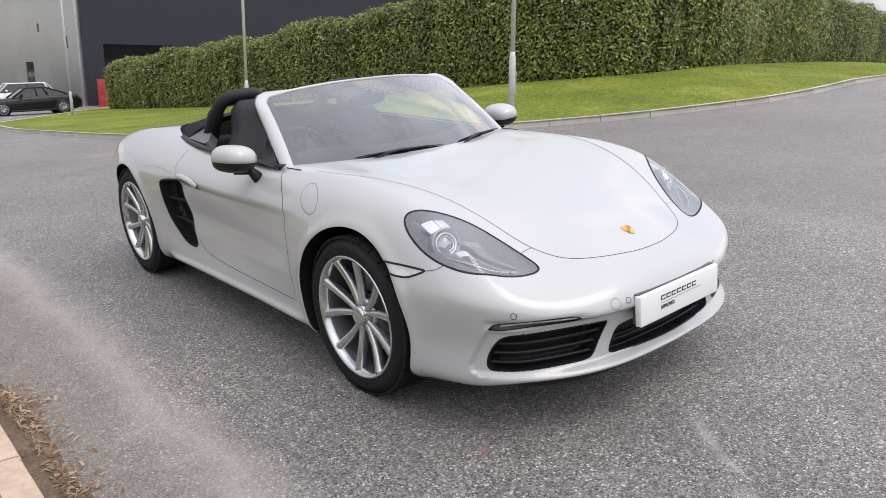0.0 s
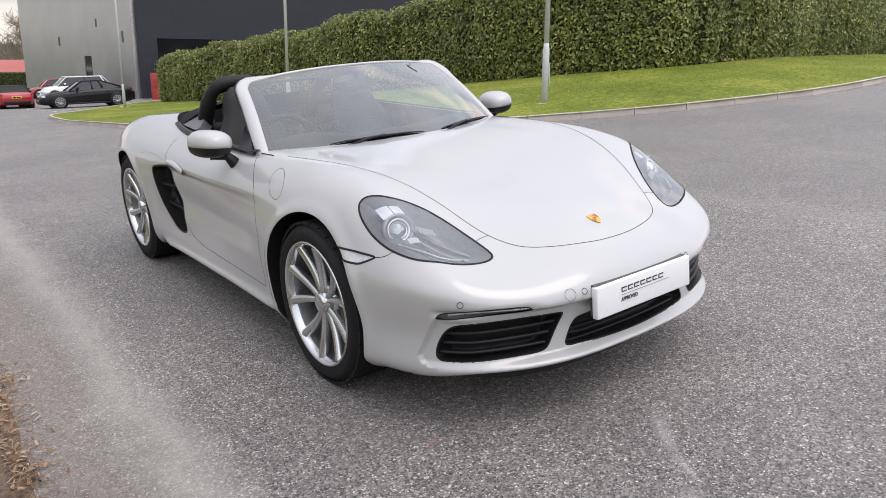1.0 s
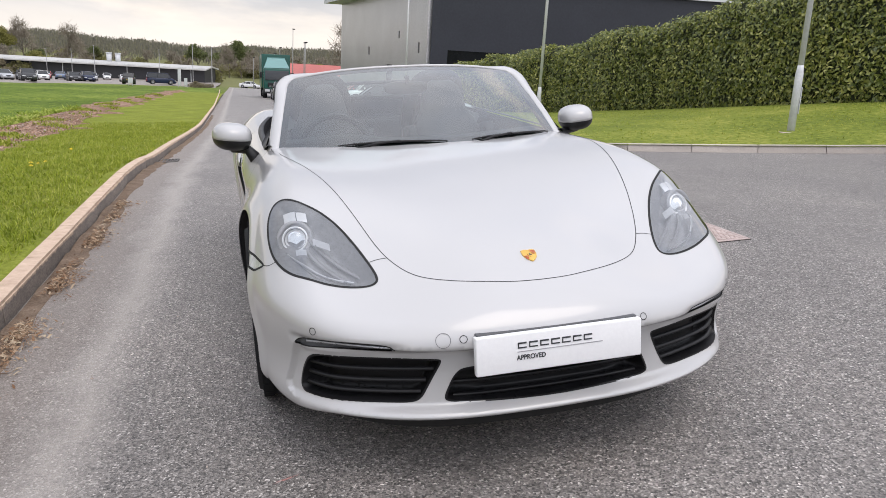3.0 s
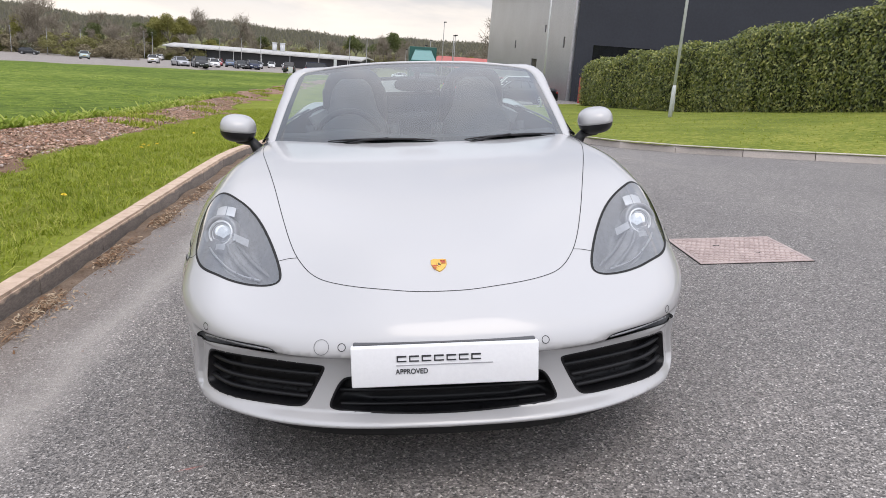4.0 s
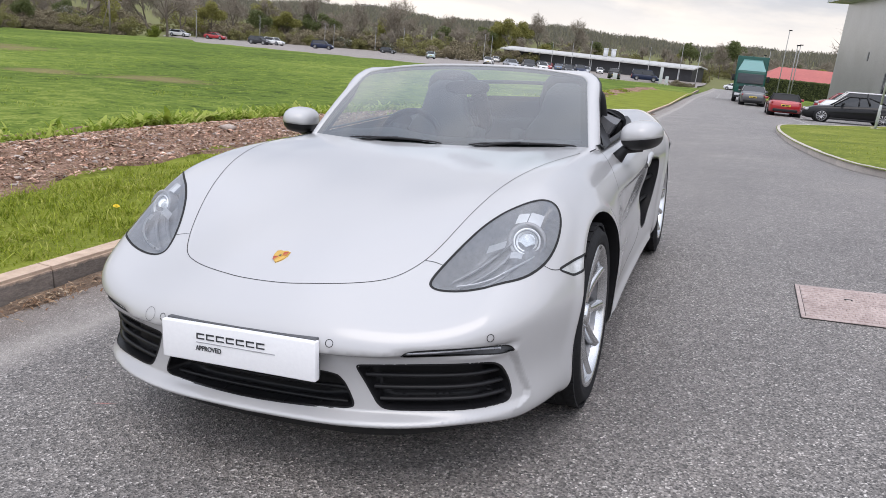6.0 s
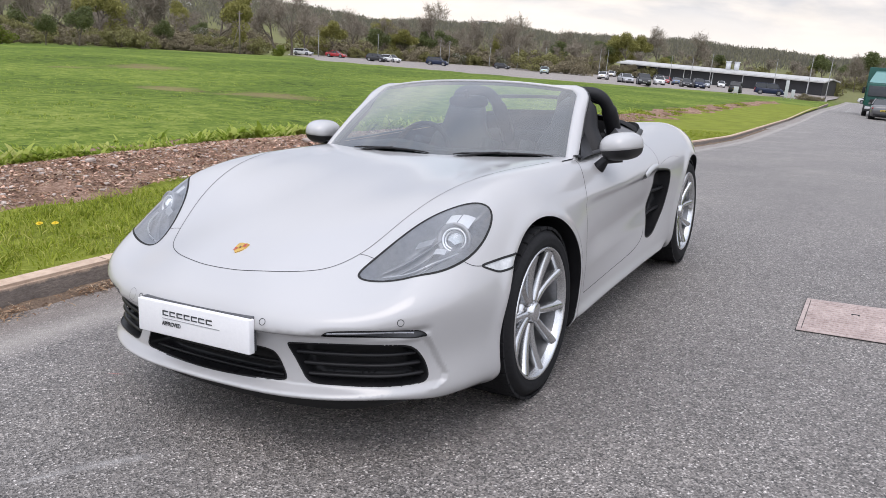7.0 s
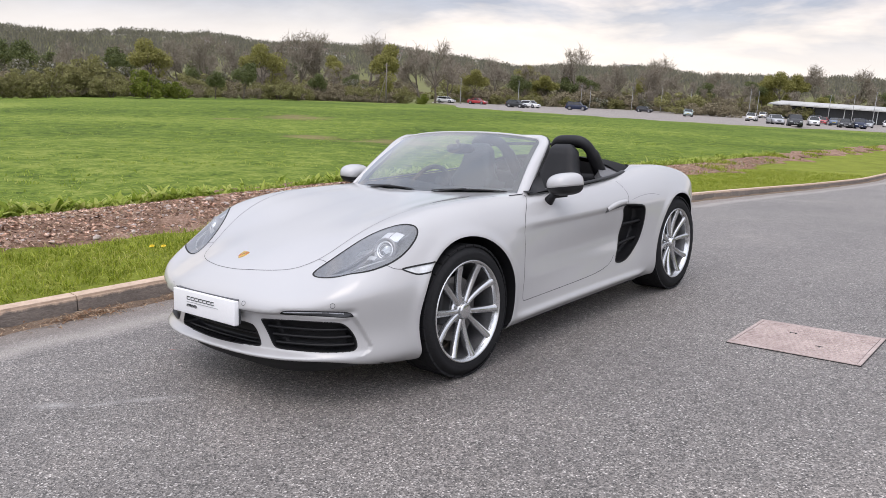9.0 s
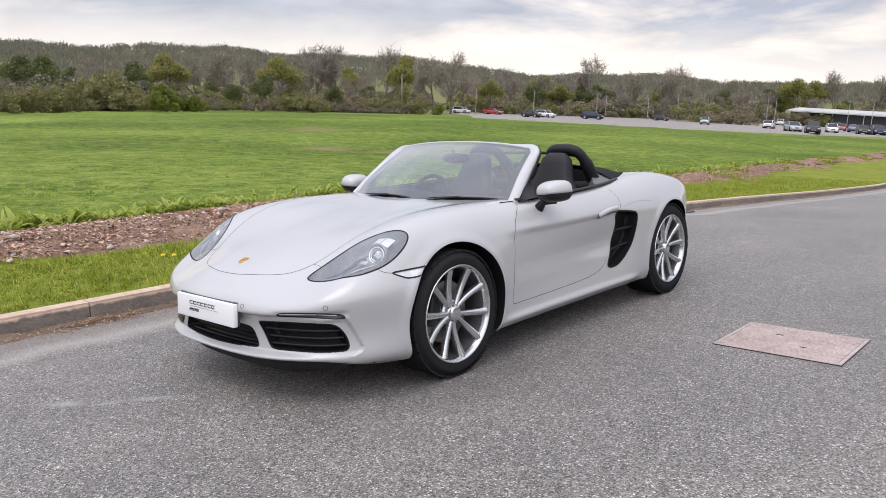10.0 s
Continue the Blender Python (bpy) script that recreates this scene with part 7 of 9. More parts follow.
def gutter(g_):
    k = g_.integers(0, 16)
    y = -3.6 + 0.53 * k + 0.22 * math.sin(k * 2.7) + g_.normal(0, 0.10 + 0.05 * (k % 3))
    x = -1.985 + abs(g_.normal(0, 0.075))
    return float(x), float(y), ht(x, y) + 0.008 + 0.035 * g_.random() * math.exp(-((x + 1.985) / 0.08) ** 2)


litter("gutter_litter", 5200, gutter, lambda g_: 0.006 + 0.020 * g_.random(), lambda g_: 0.0009 + 0.0065 * g_.random() ** 3, LITTER, 33, "dry brown leaves and pine needles lying in the gutter")


def gravel_spot(g_):
    y = -5 + 17 * g_.random()
    x = -1.98 + abs(g_.normal(0, 0.35)) if g_.random() < 0.7 else g_.uniform(-2, 4)
    return float(x), float(y), ht(x, y)


# dirt packed against the foot of the long kerb
sy_ = np.arange(-12, 34, 0.06)
heap = np.array([max(0.0, 0.35 + 1.3 * noise.fractal(Vector((y * 1.1, 3.0, 0.0)), 1.0, 2.0, 4)) for y in sy_])
sx_ = np.stack([np.full(len(sy_), -2.043), -2.00 + 0 * heap, -1.96 + 0.02 * heap, -1.90 + 0.05 * heap], 1)
sz_ = hgt(sx_, np.repeat(sy_[:, None], 4, 1)) + np.stack([0.040 * heap + 0.004, 0.030 * heap + 0.004, 0.012 * heap + 0.002, 0 * heap - 0.006], 1)
silt = part("gutter_dirt", mesh_of("gutter_dirt", np.stack([sx_, np.repeat(sy_[:, None], 4, 1), sz_], -1).reshape(-1, 3), grid_faces(len(sy_), 4)), surface("gutter_dirt", (0.075, 0.048, 0.032), (0.26, 0.195, 0.145), 0.95, 70, 6, 1.0, 0.012, spec=0.15))
tagged(silt, "brown dirt packed against the foot of the kerb", "dirt", kind="stuff")

vs, fs = scatter_stones(520, gravel_spot, lambda g_: 0.002 + 0.006 * g_.random() ** 3, 9)
grit = part("grit", mesh_of("grit", vs, fs, smooth=False), STONE_BITS, None, smooth=False)
tagged(grit, "loose grit scattered on the asphalt", "grit", kind="stuff")

# dandelions
DANDELION = surface("dandelion_yellow", (0.62, 0.42, 0.01), (0.80, 0.60, 0.03), 0.7, 60, 20, 0.3, 0.002)


def dandelion(m):
    ob = thing("dandelion", m)
    bm_ = bmesh.new()
    tube(bm_, [(0, 0, -0.01), (0.004, 0, 0.05), (0.002, 0.004, 0.10)], 0.0022, 6)
    part("stem", bm_, WEED, ob)
    vs_, fs_ = [], []
    for ring, (rr, z_, n_) in enumerate(((0.021, 0.100, 16), (0.014, 0.106, 12), (0.007, 0.110, 8))):
        for k in range(n_):
            a = k * math.tau / n_ + ring * 0.2
            j = len(vs_)
            vs_.extend([(0.002 * math.cos(a), 0.002 * math.sin(a), 0.098), (rr * math.cos(a - 0.2), rr * math.sin(a - 0.2), z_), (rr * 1.1 * math.cos(a), rr * 1.1 * math.sin(a), z_ + 0.001), (rr * math.cos(a + 0.2), rr * math.sin(a + 0.2), z_)])
            fs_.append((j, j + 1, j + 2, j + 3))
    part("flower_head", mesh_of("flower_head", vs_, fs_), DANDELION, ob, "bright yellow flower head")
    return tagged(ob, "yellow dandelion in flower in the verge grass", "flower", group="dandelions")


first = None
for x, y in ((-2.68, 3.0), (-2.93, 0.40), (-2.86, 0.47), (-3.05, 6.0), (-3.0, 6.2), (-3.12, 6.35), (-2.98, 6.45), (-3.2, -0.75), (-2.7, -1.4), (-2.62, 1.3), (-3.3, 9.4)):
    m = Matrix.Translation((x, y, float(left_height(x, y)))) @ Euler((g.normal(0, 0.15), g.normal(0, 0.15), g.uniform(0, 6))).to_matrix().to_4x4()
    first = dandelion(m) if first is None else (copy_thing(first, m) and first)

# mown lawn on the right-hand bank
nl = 30000
k_ = (g.random(nl) ** 1.2 * (len(kr) - 1)).astype(int)
u_ = g.random(nl)
wgt = np.exp(-np.maximum(kr[k_, 1] - 8, 0) / 22) * np.where(kr[k_, 0] > 24, 0.25, 1)
keep = g.random(nl) < wgt
k_, u_ = k_[keep], u_[keep]
q = kr[k_] + (bk[k_] - kr[k_]) * u_[:, None] + g.normal(0, 0.12, (len(k_), 2)) * np.array([1, 1])
near_kerb = u_ > 0.05
q, u_ = q[near_kerb], u_[near_kerb]
lz = hgt(q[:, 0], q[:, 1]) + verge_lift(q, u_)
lawn = blades("lawn_grass", q[:, 0], q[:, 1], lz - 0.005, 0.015 + 0.022 * g.random(len(q)), 0.010 + 0.012 * g.random(len(q)), LAWN_BLADE, 12, 1.0)
tagged(lawn, "short mown grass on the bank", "grass", kind="stuff")

# ---- covers and grating ----
RUSTY = surface("worn_steel_cover", (0.29, 0.22, 0.20), (0.56, 0.465, 0.43), 0.6, 50, 5, 0.4, 0.002, metal=0.25)
cover = thing("manhole_cover", LEVEL @ Matrix.Translation((2.012, 1.632, 0.004)) @ Euler((0, 0, radians(-0.8))).to_matrix().to_4x4() @ Matrix.Diagonal((0.955, 0.985, 1, 1)))
tagged(cover, "rusty pinkish steel manhole cover with raised lattice, set in the road", "manhole cover")
bm = bmesh.new()
box(bm, 0, 0, -0.024, 0.728, 0.615, 0.05, 0.0)
TAR = surface("tar_joint", (0.015, 0.014, 0.013), (0.035, 0.032, 0.03), 0.8, 60, 6, 0.2, 0.002)
part("joint", bm, TAR, cover, "dark tar joint", smooth=False)
bm = bmesh.new()
for x, y, sx, sy in ((0, 0.295, 0.72, 0.022), (0, -0.295, 0.72, 0.022), (0.35, 0, 0.022, 0.57), (-0.35, 0, 0.022, 0.57)):
    box(bm, x, y, -0.02, sx, sy, 0.05, 0.003)
part("cover_frame", bm, RUSTY, cover, smooth=False)
bm = bmesh.new()
box(bm, 0, 0, -0.021, 0.672, 0.562, 0.05, 0.003)
plate_ = part("cover_plate", bm, RUSTY, cover, smooth=False)
bm = bmesh.new()
for i in range(20):
    for j in range(15):
        x, y = -0.318 + i * 0.0335 + (j % 2) * 0.0167, -0.26 + j * 0.037
        if abs(x) < 0.322:
            box(bm, x, y, 0.0045, 0.027, 0.022, 0.007, 0.003)
studs = part("raised_studs", bm, RUSTY, plate_, smooth=False)
studs["kind"] = "stuff"
for ex, ey in ((-0.10, 0.089), (0.10, -0.104)):
    bm = bmesh.new()
    box(bm, ex, ey, 0.0065, 0.042, 0.012, 0.006, 0.002)
    part("lifting_slot", bm, TAR, plate_, "dark lifting slot", smooth=False)
vz_ = ht(7.1, 8.8) + 0.10 + 0.42 * 0.25
lid = thing("inspection_cover", pose(7.1, 8.75, vz_, 0, -4, -18))
tagged(lid, "small brown rusty inspection cover lying in the grass", "inspection cover")
bm = bmesh.new()
box(bm, 0, 0, 0.0, 0.75, 0.5, 0.08, 0.01)
part("cover_slab", bm, surface("rust_brown", (0.07, 0.05, 0.038), (0.15, 0.105, 0.08), 0.8, 40, 6, 0.5, 0.004), lid)
grate = thing("drain_grating", LEVEL.copy() @ Matrix.Identity(4))
grate.matrix_basis = Matrix.Translation((-1.98, 9.05, ht(-1.98, 9.05) + 0.004)) @ Euler((radians(-2.5), radians(-5), 0)).to_matrix().to_4x4()
tagged(grate, "dark iron drain grating in the gutter", "drain grating")
IRON = surface("cast_iron", (0.075, 0.07, 0.066), (0.14, 0.13, 0.12), 0.7, 60, 7, 0.4, 0.002, metal=0.4)
for x, y, sx, sy in ((0, 0.2, 0.42, 0.03), (0, -0.2, 0.42, 0.03), (0.2, 0, 0.03, 0.4), (-0.2, 0, 0.03, 0.4)):
    bm = bmesh.new()
    box(bm, x, y, 0, sx, sy, 0.03, 0.003)
    part("grating_frame", bm, IRON, grate, smooth=False)
for k in range(7):
    bm = bmesh.new()
    box(bm, -0.15 + k * 0.05, 0, 0, 0.022, 0.38, 0.025, 0.003)
    part("grating_bar", bm, IRON, grate, smooth=False)

# ---- hedgerow, woods and hillside beyond the field ----
# twig, bark and leaf colours lifted and flattened to carry the haze of distance
TWIG = foliage("bare_twigs", [(0.155, 0.130, 0.105), (0.225, 0.195, 0.155), (0.30, 0.265, 0.21)], 0.8, 0.1, 0.15)
BARK = surface("tree_bark", (0.085, 0.070, 0.055), (0.17, 0.142, 0.108), 0.9, 12, 1.5, 0.6, 0.03)
SPRING_LEAF = foliage("spring_leaf", [(0.16, 0.155, 0.045), (0.235, 0.225, 0.065), (0.32, 0.30, 0.11)], 0.6, 0.2, 0.35)
OLIVE_LEAF = foliage("olive_scrub_leaf", [(0.135, 0.128, 0.055), (0.205, 0.195, 0.078), (0.28, 0.265, 0.11)], 0.6, 0.2, 0.3)
IVY_LEAF = foliage("dark_evergreen_leaf", [(0.066, 0.082, 0.030), (0.105, 0.125, 0.042), (0.16, 0.175, 0.064)], 0.5, 0.3, 0.25)
BRAMBLE = foliage("brown_scrub", [(0.145, 0.120, 0.082), (0.21, 0.18, 0.118), (0.29, 0.255, 0.165)], 0.8, 0.1, 0.2)
BLOSSOM = foliage("white_blossom", [(0.075, 0.082, 0.035), (0.12, 0.12, 0.06), (0.17, 0.165, 0.10), (0.60, 0.58, 0.53)], 0.7, 0.2, 0.3)
# haze over the far hillside is put into these pale, low-contrast tones
FAR_WOOD = foliage("hazed_wood", [(0.118, 0.114, 0.100), (0.145, 0.138, 0.114), (0.168, 0.160, 0.118), (0.20, 0.194, 0.128)], 0.9, 0.05, 0.15)


def unit(g, n):
    v = g.normal(0, 1, (n, 3))
    return v / np.linalg.norm(v, axis=1)[:, None]


def clump_mesh(name, centres, radii, count, size, g, mat, squash=0.8):
    """Many small leaf faces on and in a union of uneven balls."""
    centres, radii = np.array(centres, float), np.array(radii, float)
    who = g.choice(len(radii), count, p=radii ** 2 / (radii ** 2).sum())
    d = unit(g, count)
    d[:, 2] *= squash
    r = radii[who] * (0.62 + 0.45 * g.random(count) ** 0.7)
    c = centres[who] + d * r[:, None]
    a, b = unit(g, count), unit(g, count)
    a = a + d * 0.3
    s = size * (0.6 + 0.8 * g.random(count))[:, None]
    q = np.stack([c - a * s, c + b * s * 0.7, c + a * s, c - b * s * 0.7], 1).reshape(-1, 3)
    q[:, 2] = np.maximum(q[:, 2], 0.02)
    me = bpy.data.meshes.new(name)
    me.from_pydata(q.tolist(), [], [(4 * k, 4 * k + 1, 4 * k + 2, 4 * k + 3) for k in range(count)])
    me.materials.append(mat)
    return me


def limbs(bm, g, p, d, length, radius, level, ends):
    """One limb and the limbs that fork from it."""
    pts, rs = [p.copy()], [radius]
    for k in range(4):
        d = (d + Vector(g.normal(0, 0.13, 3)) + Vector((0, 0, 0.05))).normalized()
        p = p + d * length / 4
        pts.append(p.copy())
        rs.append(radius * (1 - 0.14 * (k + 1)))
    tube(bm, pts, rs, 5 if level < 2 else 3, cap=False)
    if level >= 3:
        ends.append((pts[2], d))
        ends.append((p, d))
        return
    for k in range(3 if level else 5):
        side = Vector(g.normal(0, 1, 3))
        side = (side - d * side.dot(d)).normalized()
        at = pts[2 + (k % 3)] if k else pts[-1]
        limbs(bm, g, at.copy(), (d * 0.75 + side * (0.25 if k == 0 else 0.72)).normalized(), length * g.uniform(0.55, 0.8), radius * 0.52, level + 1, ends)


def bare_tree(seed, height, wide):
    g = np.random.default_rng(seed)
    tree = thing("bare_tree")
    tagged(tree, "tall bare spring tree with a haze of brown twigs", "tree", group="trees beyond the field")
    bm, ends = bmesh.new(), []
    limbs(bm, g, Vector((0, 0, -0.3)), Vector((0, 0, 1)), height * 0.36, height * 0.026, 0, ends)
    top = max(v.co.z for v in bm.verts)
    span = max(math.hypot(v.co.x, v.co.y) for v in bm.verts)
    fz, fx = height * 0.93 / top, wide / span
    for v in bm.verts:
        v.co = Vector((v.co.x * fx, v.co.y * fx, v.co.z * fz))
    part("trunk", bm, BARK, tree)
    vs, fs = [], []
    for p, d in ends:
        p = Vector((p.x * fx, p.y * fx, p.z * fz))
        for k in range(18):
            a = (d * 0.6 + Vector(g.normal(0, 0.75, 3)) + Vector((0, 0, 0.35))).normalized() * g.uniform(0.5, 1.5)
            q = p + Vector(g.normal(0, 0.35, 3))
            s = Vector(g.normal(0, 1, 3)).cross(a).normalized() * 0.036
            j = len(vs)
            vs += [q - s, q + s, q + a]
            fs.append((j, j + 1, j + 2))
    part("crown", mesh_of("crown", vs, fs, smooth=False), TWIG, tree, "fine bare twigs", smooth=False)
    return tree


def leafy_tree(seed, height, wide, mat, name, label, cat="tree"):
    g = np.random.default_rng(seed)
    tree = thing(name)
    tagged(tree, label, cat, group="trees beyond the field")
    bm, ends = bmesh.new(), []
    limbs(bm, g, Vector((0, 0, -0.3)), Vector((0, 0, 1)), height * 0.36, height * 0.028, 0, ends)
    top = max(v.co.z for v in bm.verts)
    span = max(math.hypot(v.co.x, v.co.y) for v in bm.verts)
    fz, fx = height * 0.9 / top, wide * 0.9 / span
    for v in bm.verts:
        v.co = Vector((v.co.x * fx, v.co.y * fx, v.co.z * fz))
    part("trunk", bm, BARK, tree)
    pick = g.choice(len(ends), 55)
    cs = [(ends[i][0].x * fx, ends[i][0].y * fx, ends[i][0].z * fz) for i in pick]
    part("crown", clump_mesh("crown", cs, g.uniform(0.08, 0.16, 55) * height, 7000, height * 0.017, g, mat), None, tree, smooth=False)
    return tree


def bush(seed, height, wide, mat, label):
    g = np.random.default_rng(seed)
    shrub = thing("bush")
    tagged(shrub, label, "bush", group="hedgerow bushes")
    cs, rs = [], []
    for k in range(26):
        a, r = g.uniform(0, math.tau), wide * g.random() ** 0.6 * 0.8
        top = height * (1 - 0.55 * (r / wide) ** 2)
        rad = g.uniform(0.10, 0.22) * height
        cs.append((r * math.cos(a), r * math.sin(a), g.uniform(0.15, 0.95) * (top - rad)))
        rs.append(rad)
    bm = bmesh.new()
    for k in range(7):
        a = g.uniform(0, math.tau)
        tube(bm, [(0.1 * math.cos(a), 0.1 * math.sin(a), -0.2), (wide * 0.25 * math.cos(a), wide * 0.25 * math.sin(a), height * 0.4), (wide * 0.45 * math.cos(a + 0.3), wide * 0.45 * math.sin(a + 0.3), height * 0.75)], [0.06, 0.045, 0.02], 4, cap=False)
    part("stem", bm, BARK, shrub)
    part("crown", clump_mesh("crown", cs, rs, 4200, 0.10 + height * 0.012, g, mat), None, shrub, smooth=False)
    return shrub


BARE_KINDS = [bare_tree(s, 10.0, w) for s, w in ((21, 3.6), (22, 4.6), (23, 2.8), (24, 4.0))]
SPRING_KIND = leafy_tree(31, 10.0, 4.6, SPRING_LEAF, "leafing_tree", "broad tree just coming into yellow-green leaf")
DARK_KIND = leafy_tree(32, 10.0, 4.2, IVY_LEAF, "ivy_clad_tree", "dark ivy-clad tree in the hedgerow")
OLIVE_KINDS = [bush(41, 5.0, 3.8, OLIVE_LEAF, "rounded olive-green hedgerow bush"), bush(42, 5.0, 4.6, OLIVE_LEAF, "spreading olive-green hedgerow bush")]
HAWTHORN = foliage("hawthorn_leaf", [(0.085, 0.115, 0.018), (0.145, 0.175, 0.028), (0.22, 0.245, 0.055)], 0.6, 0.15, 0.3)
GREEN_KIND = bush(43, 5.0, 3.6, HAWTHORN, "fresh green hawthorn bush")
BROWN_KINDS = [bush(44, 5.0, 4.6, BRAMBLE, "brown leafless bramble thicket"), bush(45, 5.0, 5.4, BRAMBLE, "low brown bramble thicket")]
BLOOM_KIND = bush(46, 5.0, 3.6, BLOSSOM, "blackthorn bush dusted with white blossom")
plant_rng = random.Random(5)
first_use = set()


def plant(kind, x, y, height, nominal, wide=1.0):
    s = height / nominal
    m = Matrix.Translation((x, y, ht(x, y) + 0.05)) @ Matrix.Rotation(plant_rng.uniform(0, math.tau), 4, "Z")
    if kind in first_use:
        ob = copy_thing(kind, m)
    else:
        first_use.add(kind)
        ob = kind
        ob.matrix_basis = m
    ob.scale = (s * wide, s * wide, s)
    return ob


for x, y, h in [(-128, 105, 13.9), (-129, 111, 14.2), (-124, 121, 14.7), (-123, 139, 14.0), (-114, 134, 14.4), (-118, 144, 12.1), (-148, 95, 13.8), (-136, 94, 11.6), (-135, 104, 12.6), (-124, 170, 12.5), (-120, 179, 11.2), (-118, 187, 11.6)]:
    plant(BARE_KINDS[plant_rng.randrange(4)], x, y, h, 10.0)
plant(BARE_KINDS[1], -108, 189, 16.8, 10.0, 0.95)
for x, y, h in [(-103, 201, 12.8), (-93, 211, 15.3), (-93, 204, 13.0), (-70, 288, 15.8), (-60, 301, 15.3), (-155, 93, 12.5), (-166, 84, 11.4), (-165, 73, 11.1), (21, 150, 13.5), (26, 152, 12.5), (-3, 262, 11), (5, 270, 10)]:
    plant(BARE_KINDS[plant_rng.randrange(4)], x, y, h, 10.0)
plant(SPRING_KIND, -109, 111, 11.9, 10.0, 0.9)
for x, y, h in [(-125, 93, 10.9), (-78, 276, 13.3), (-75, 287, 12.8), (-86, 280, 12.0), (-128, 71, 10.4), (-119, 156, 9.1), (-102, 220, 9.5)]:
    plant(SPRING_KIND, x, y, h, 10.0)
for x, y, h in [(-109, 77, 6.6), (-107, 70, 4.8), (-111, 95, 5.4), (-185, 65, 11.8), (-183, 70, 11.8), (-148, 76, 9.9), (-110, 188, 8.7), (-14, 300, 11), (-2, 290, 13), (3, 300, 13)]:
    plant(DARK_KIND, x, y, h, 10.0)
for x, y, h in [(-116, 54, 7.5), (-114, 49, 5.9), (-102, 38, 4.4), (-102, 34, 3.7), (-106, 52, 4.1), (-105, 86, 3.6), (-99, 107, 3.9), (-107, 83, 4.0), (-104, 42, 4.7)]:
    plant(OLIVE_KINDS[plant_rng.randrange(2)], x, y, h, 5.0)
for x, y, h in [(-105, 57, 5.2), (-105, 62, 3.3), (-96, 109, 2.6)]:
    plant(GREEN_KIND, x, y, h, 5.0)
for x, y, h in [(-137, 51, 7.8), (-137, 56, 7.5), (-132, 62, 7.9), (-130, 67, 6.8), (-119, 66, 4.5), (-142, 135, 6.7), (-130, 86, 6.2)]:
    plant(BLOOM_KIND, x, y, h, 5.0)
# the brown understorey along the field's far edge, thicker behind
for k in range(46):
    u = k / 45
    ex = np.interp(u, [0, 0.3, 0.6, 0.8, 1], [-103, -115, -109, -105, -98])
    ey = np.interp(u, [0, 0.3, 0.6, 0.8, 1], [28, 62, 92, 101, 105])
    off = plant_rng.uniform(1, 5) if k % 2 else plant_rng.uniform(6, 16)
    kind = plant_rng.choice([BROWN_KINDS[0], BROWN_KINDS[1], BROWN_KINDS[1], OLIVE_KINDS[1]])
    plant(kind, ex - off, ey + off * 0.25, plant_rng.uniform(1.8, 3.4) + (1.6 if off > 6 else 0), 5.0, 1.25)
for k in range(14):
    u = k / 13
    plant(BROWN_KINDS[k % 2], -100 - 12 * u, 104 - 12 * u, plant_rng.uniform(1.0, 1.7), 5.0, 1.5)
# the hedge behind the car park
for k in range(44):
    u = k / 43
    ex = np.interp(u, [0, 0.22, 0.42, 0.55, 0.8, 1], [-112, -95, -73, -59, -30, -6])
    ey = np.interp(u, [0, 0.22, 0.42, 0.55, 0.8, 1], [158, 184, 204, 209, 211, 212])
    kind = BLOOM_KIND if plant_rng.random() < 0.16 else plant_rng.choice([OLIVE_KINDS[0], OLIVE_KINDS[1], BROWN_KINDS[0], OLIVE_KINDS[0]])
    plant(kind, ex + plant_rng.uniform(-1, 1), ey + plant_rng.uniform(0, 3), plant_rng.uniform(3.2, 4.6), 5.0, 1.15)
# trees that stand thick between the hedges and the hill
for k in range(120):
    a = radians(plant_rng.uniform(-76, -17))
    r = plant_rng.uniform(205, 330)
    kind = plant_rng.choice(BARE_KINDS + [BARE_KINDS[0], BARE_KINDS[1], SPRING_KIND, DARK_KIND])
    plant(kind, r * math.sin(a), r * math.cos(a), plant_rng.uniform(6.5, 10.5) * r / 260, 10.0, 1.25)
for k in range(70):
    a = radians(plant_rng.uniform(-76, -19))
    r = plant_rng.uniform(190, 300)
    kind = plant_rng.choice([BROWN_KINDS[0], OLIVE_KINDS[0], OLIVE_KINDS[1], BROWN_KINDS[1]])
    plant(kind, r * math.sin(a), r * math.cos(a), plant_rng.uniform(4.0, 6.5), 5.0, 1.5)


for k in range(60):
    a = radians(plant_rng.uniform(-20, 12))
    r = plant_rng.uniform(235, 340)
    kind = plant_rng.choice(BARE_KINDS + [SPRING_KIND, DARK_KIND, BROWN_KINDS[0], OLIVE_KINDS[0], OLIVE_KINDS[1], BROWN_KINDS[1], OLIVE_KINDS[1]])
    big = kind in BARE_KINDS or kind in (SPRING_KIND, DARK_KIND)
    plant(kind, r * math.sin(a), r * math.cos(a), plant_rng.uniform(6.0, 8.5) if big else plant_rng.uniform(4, 6), 10.0 if big else 5.0, 1.5)


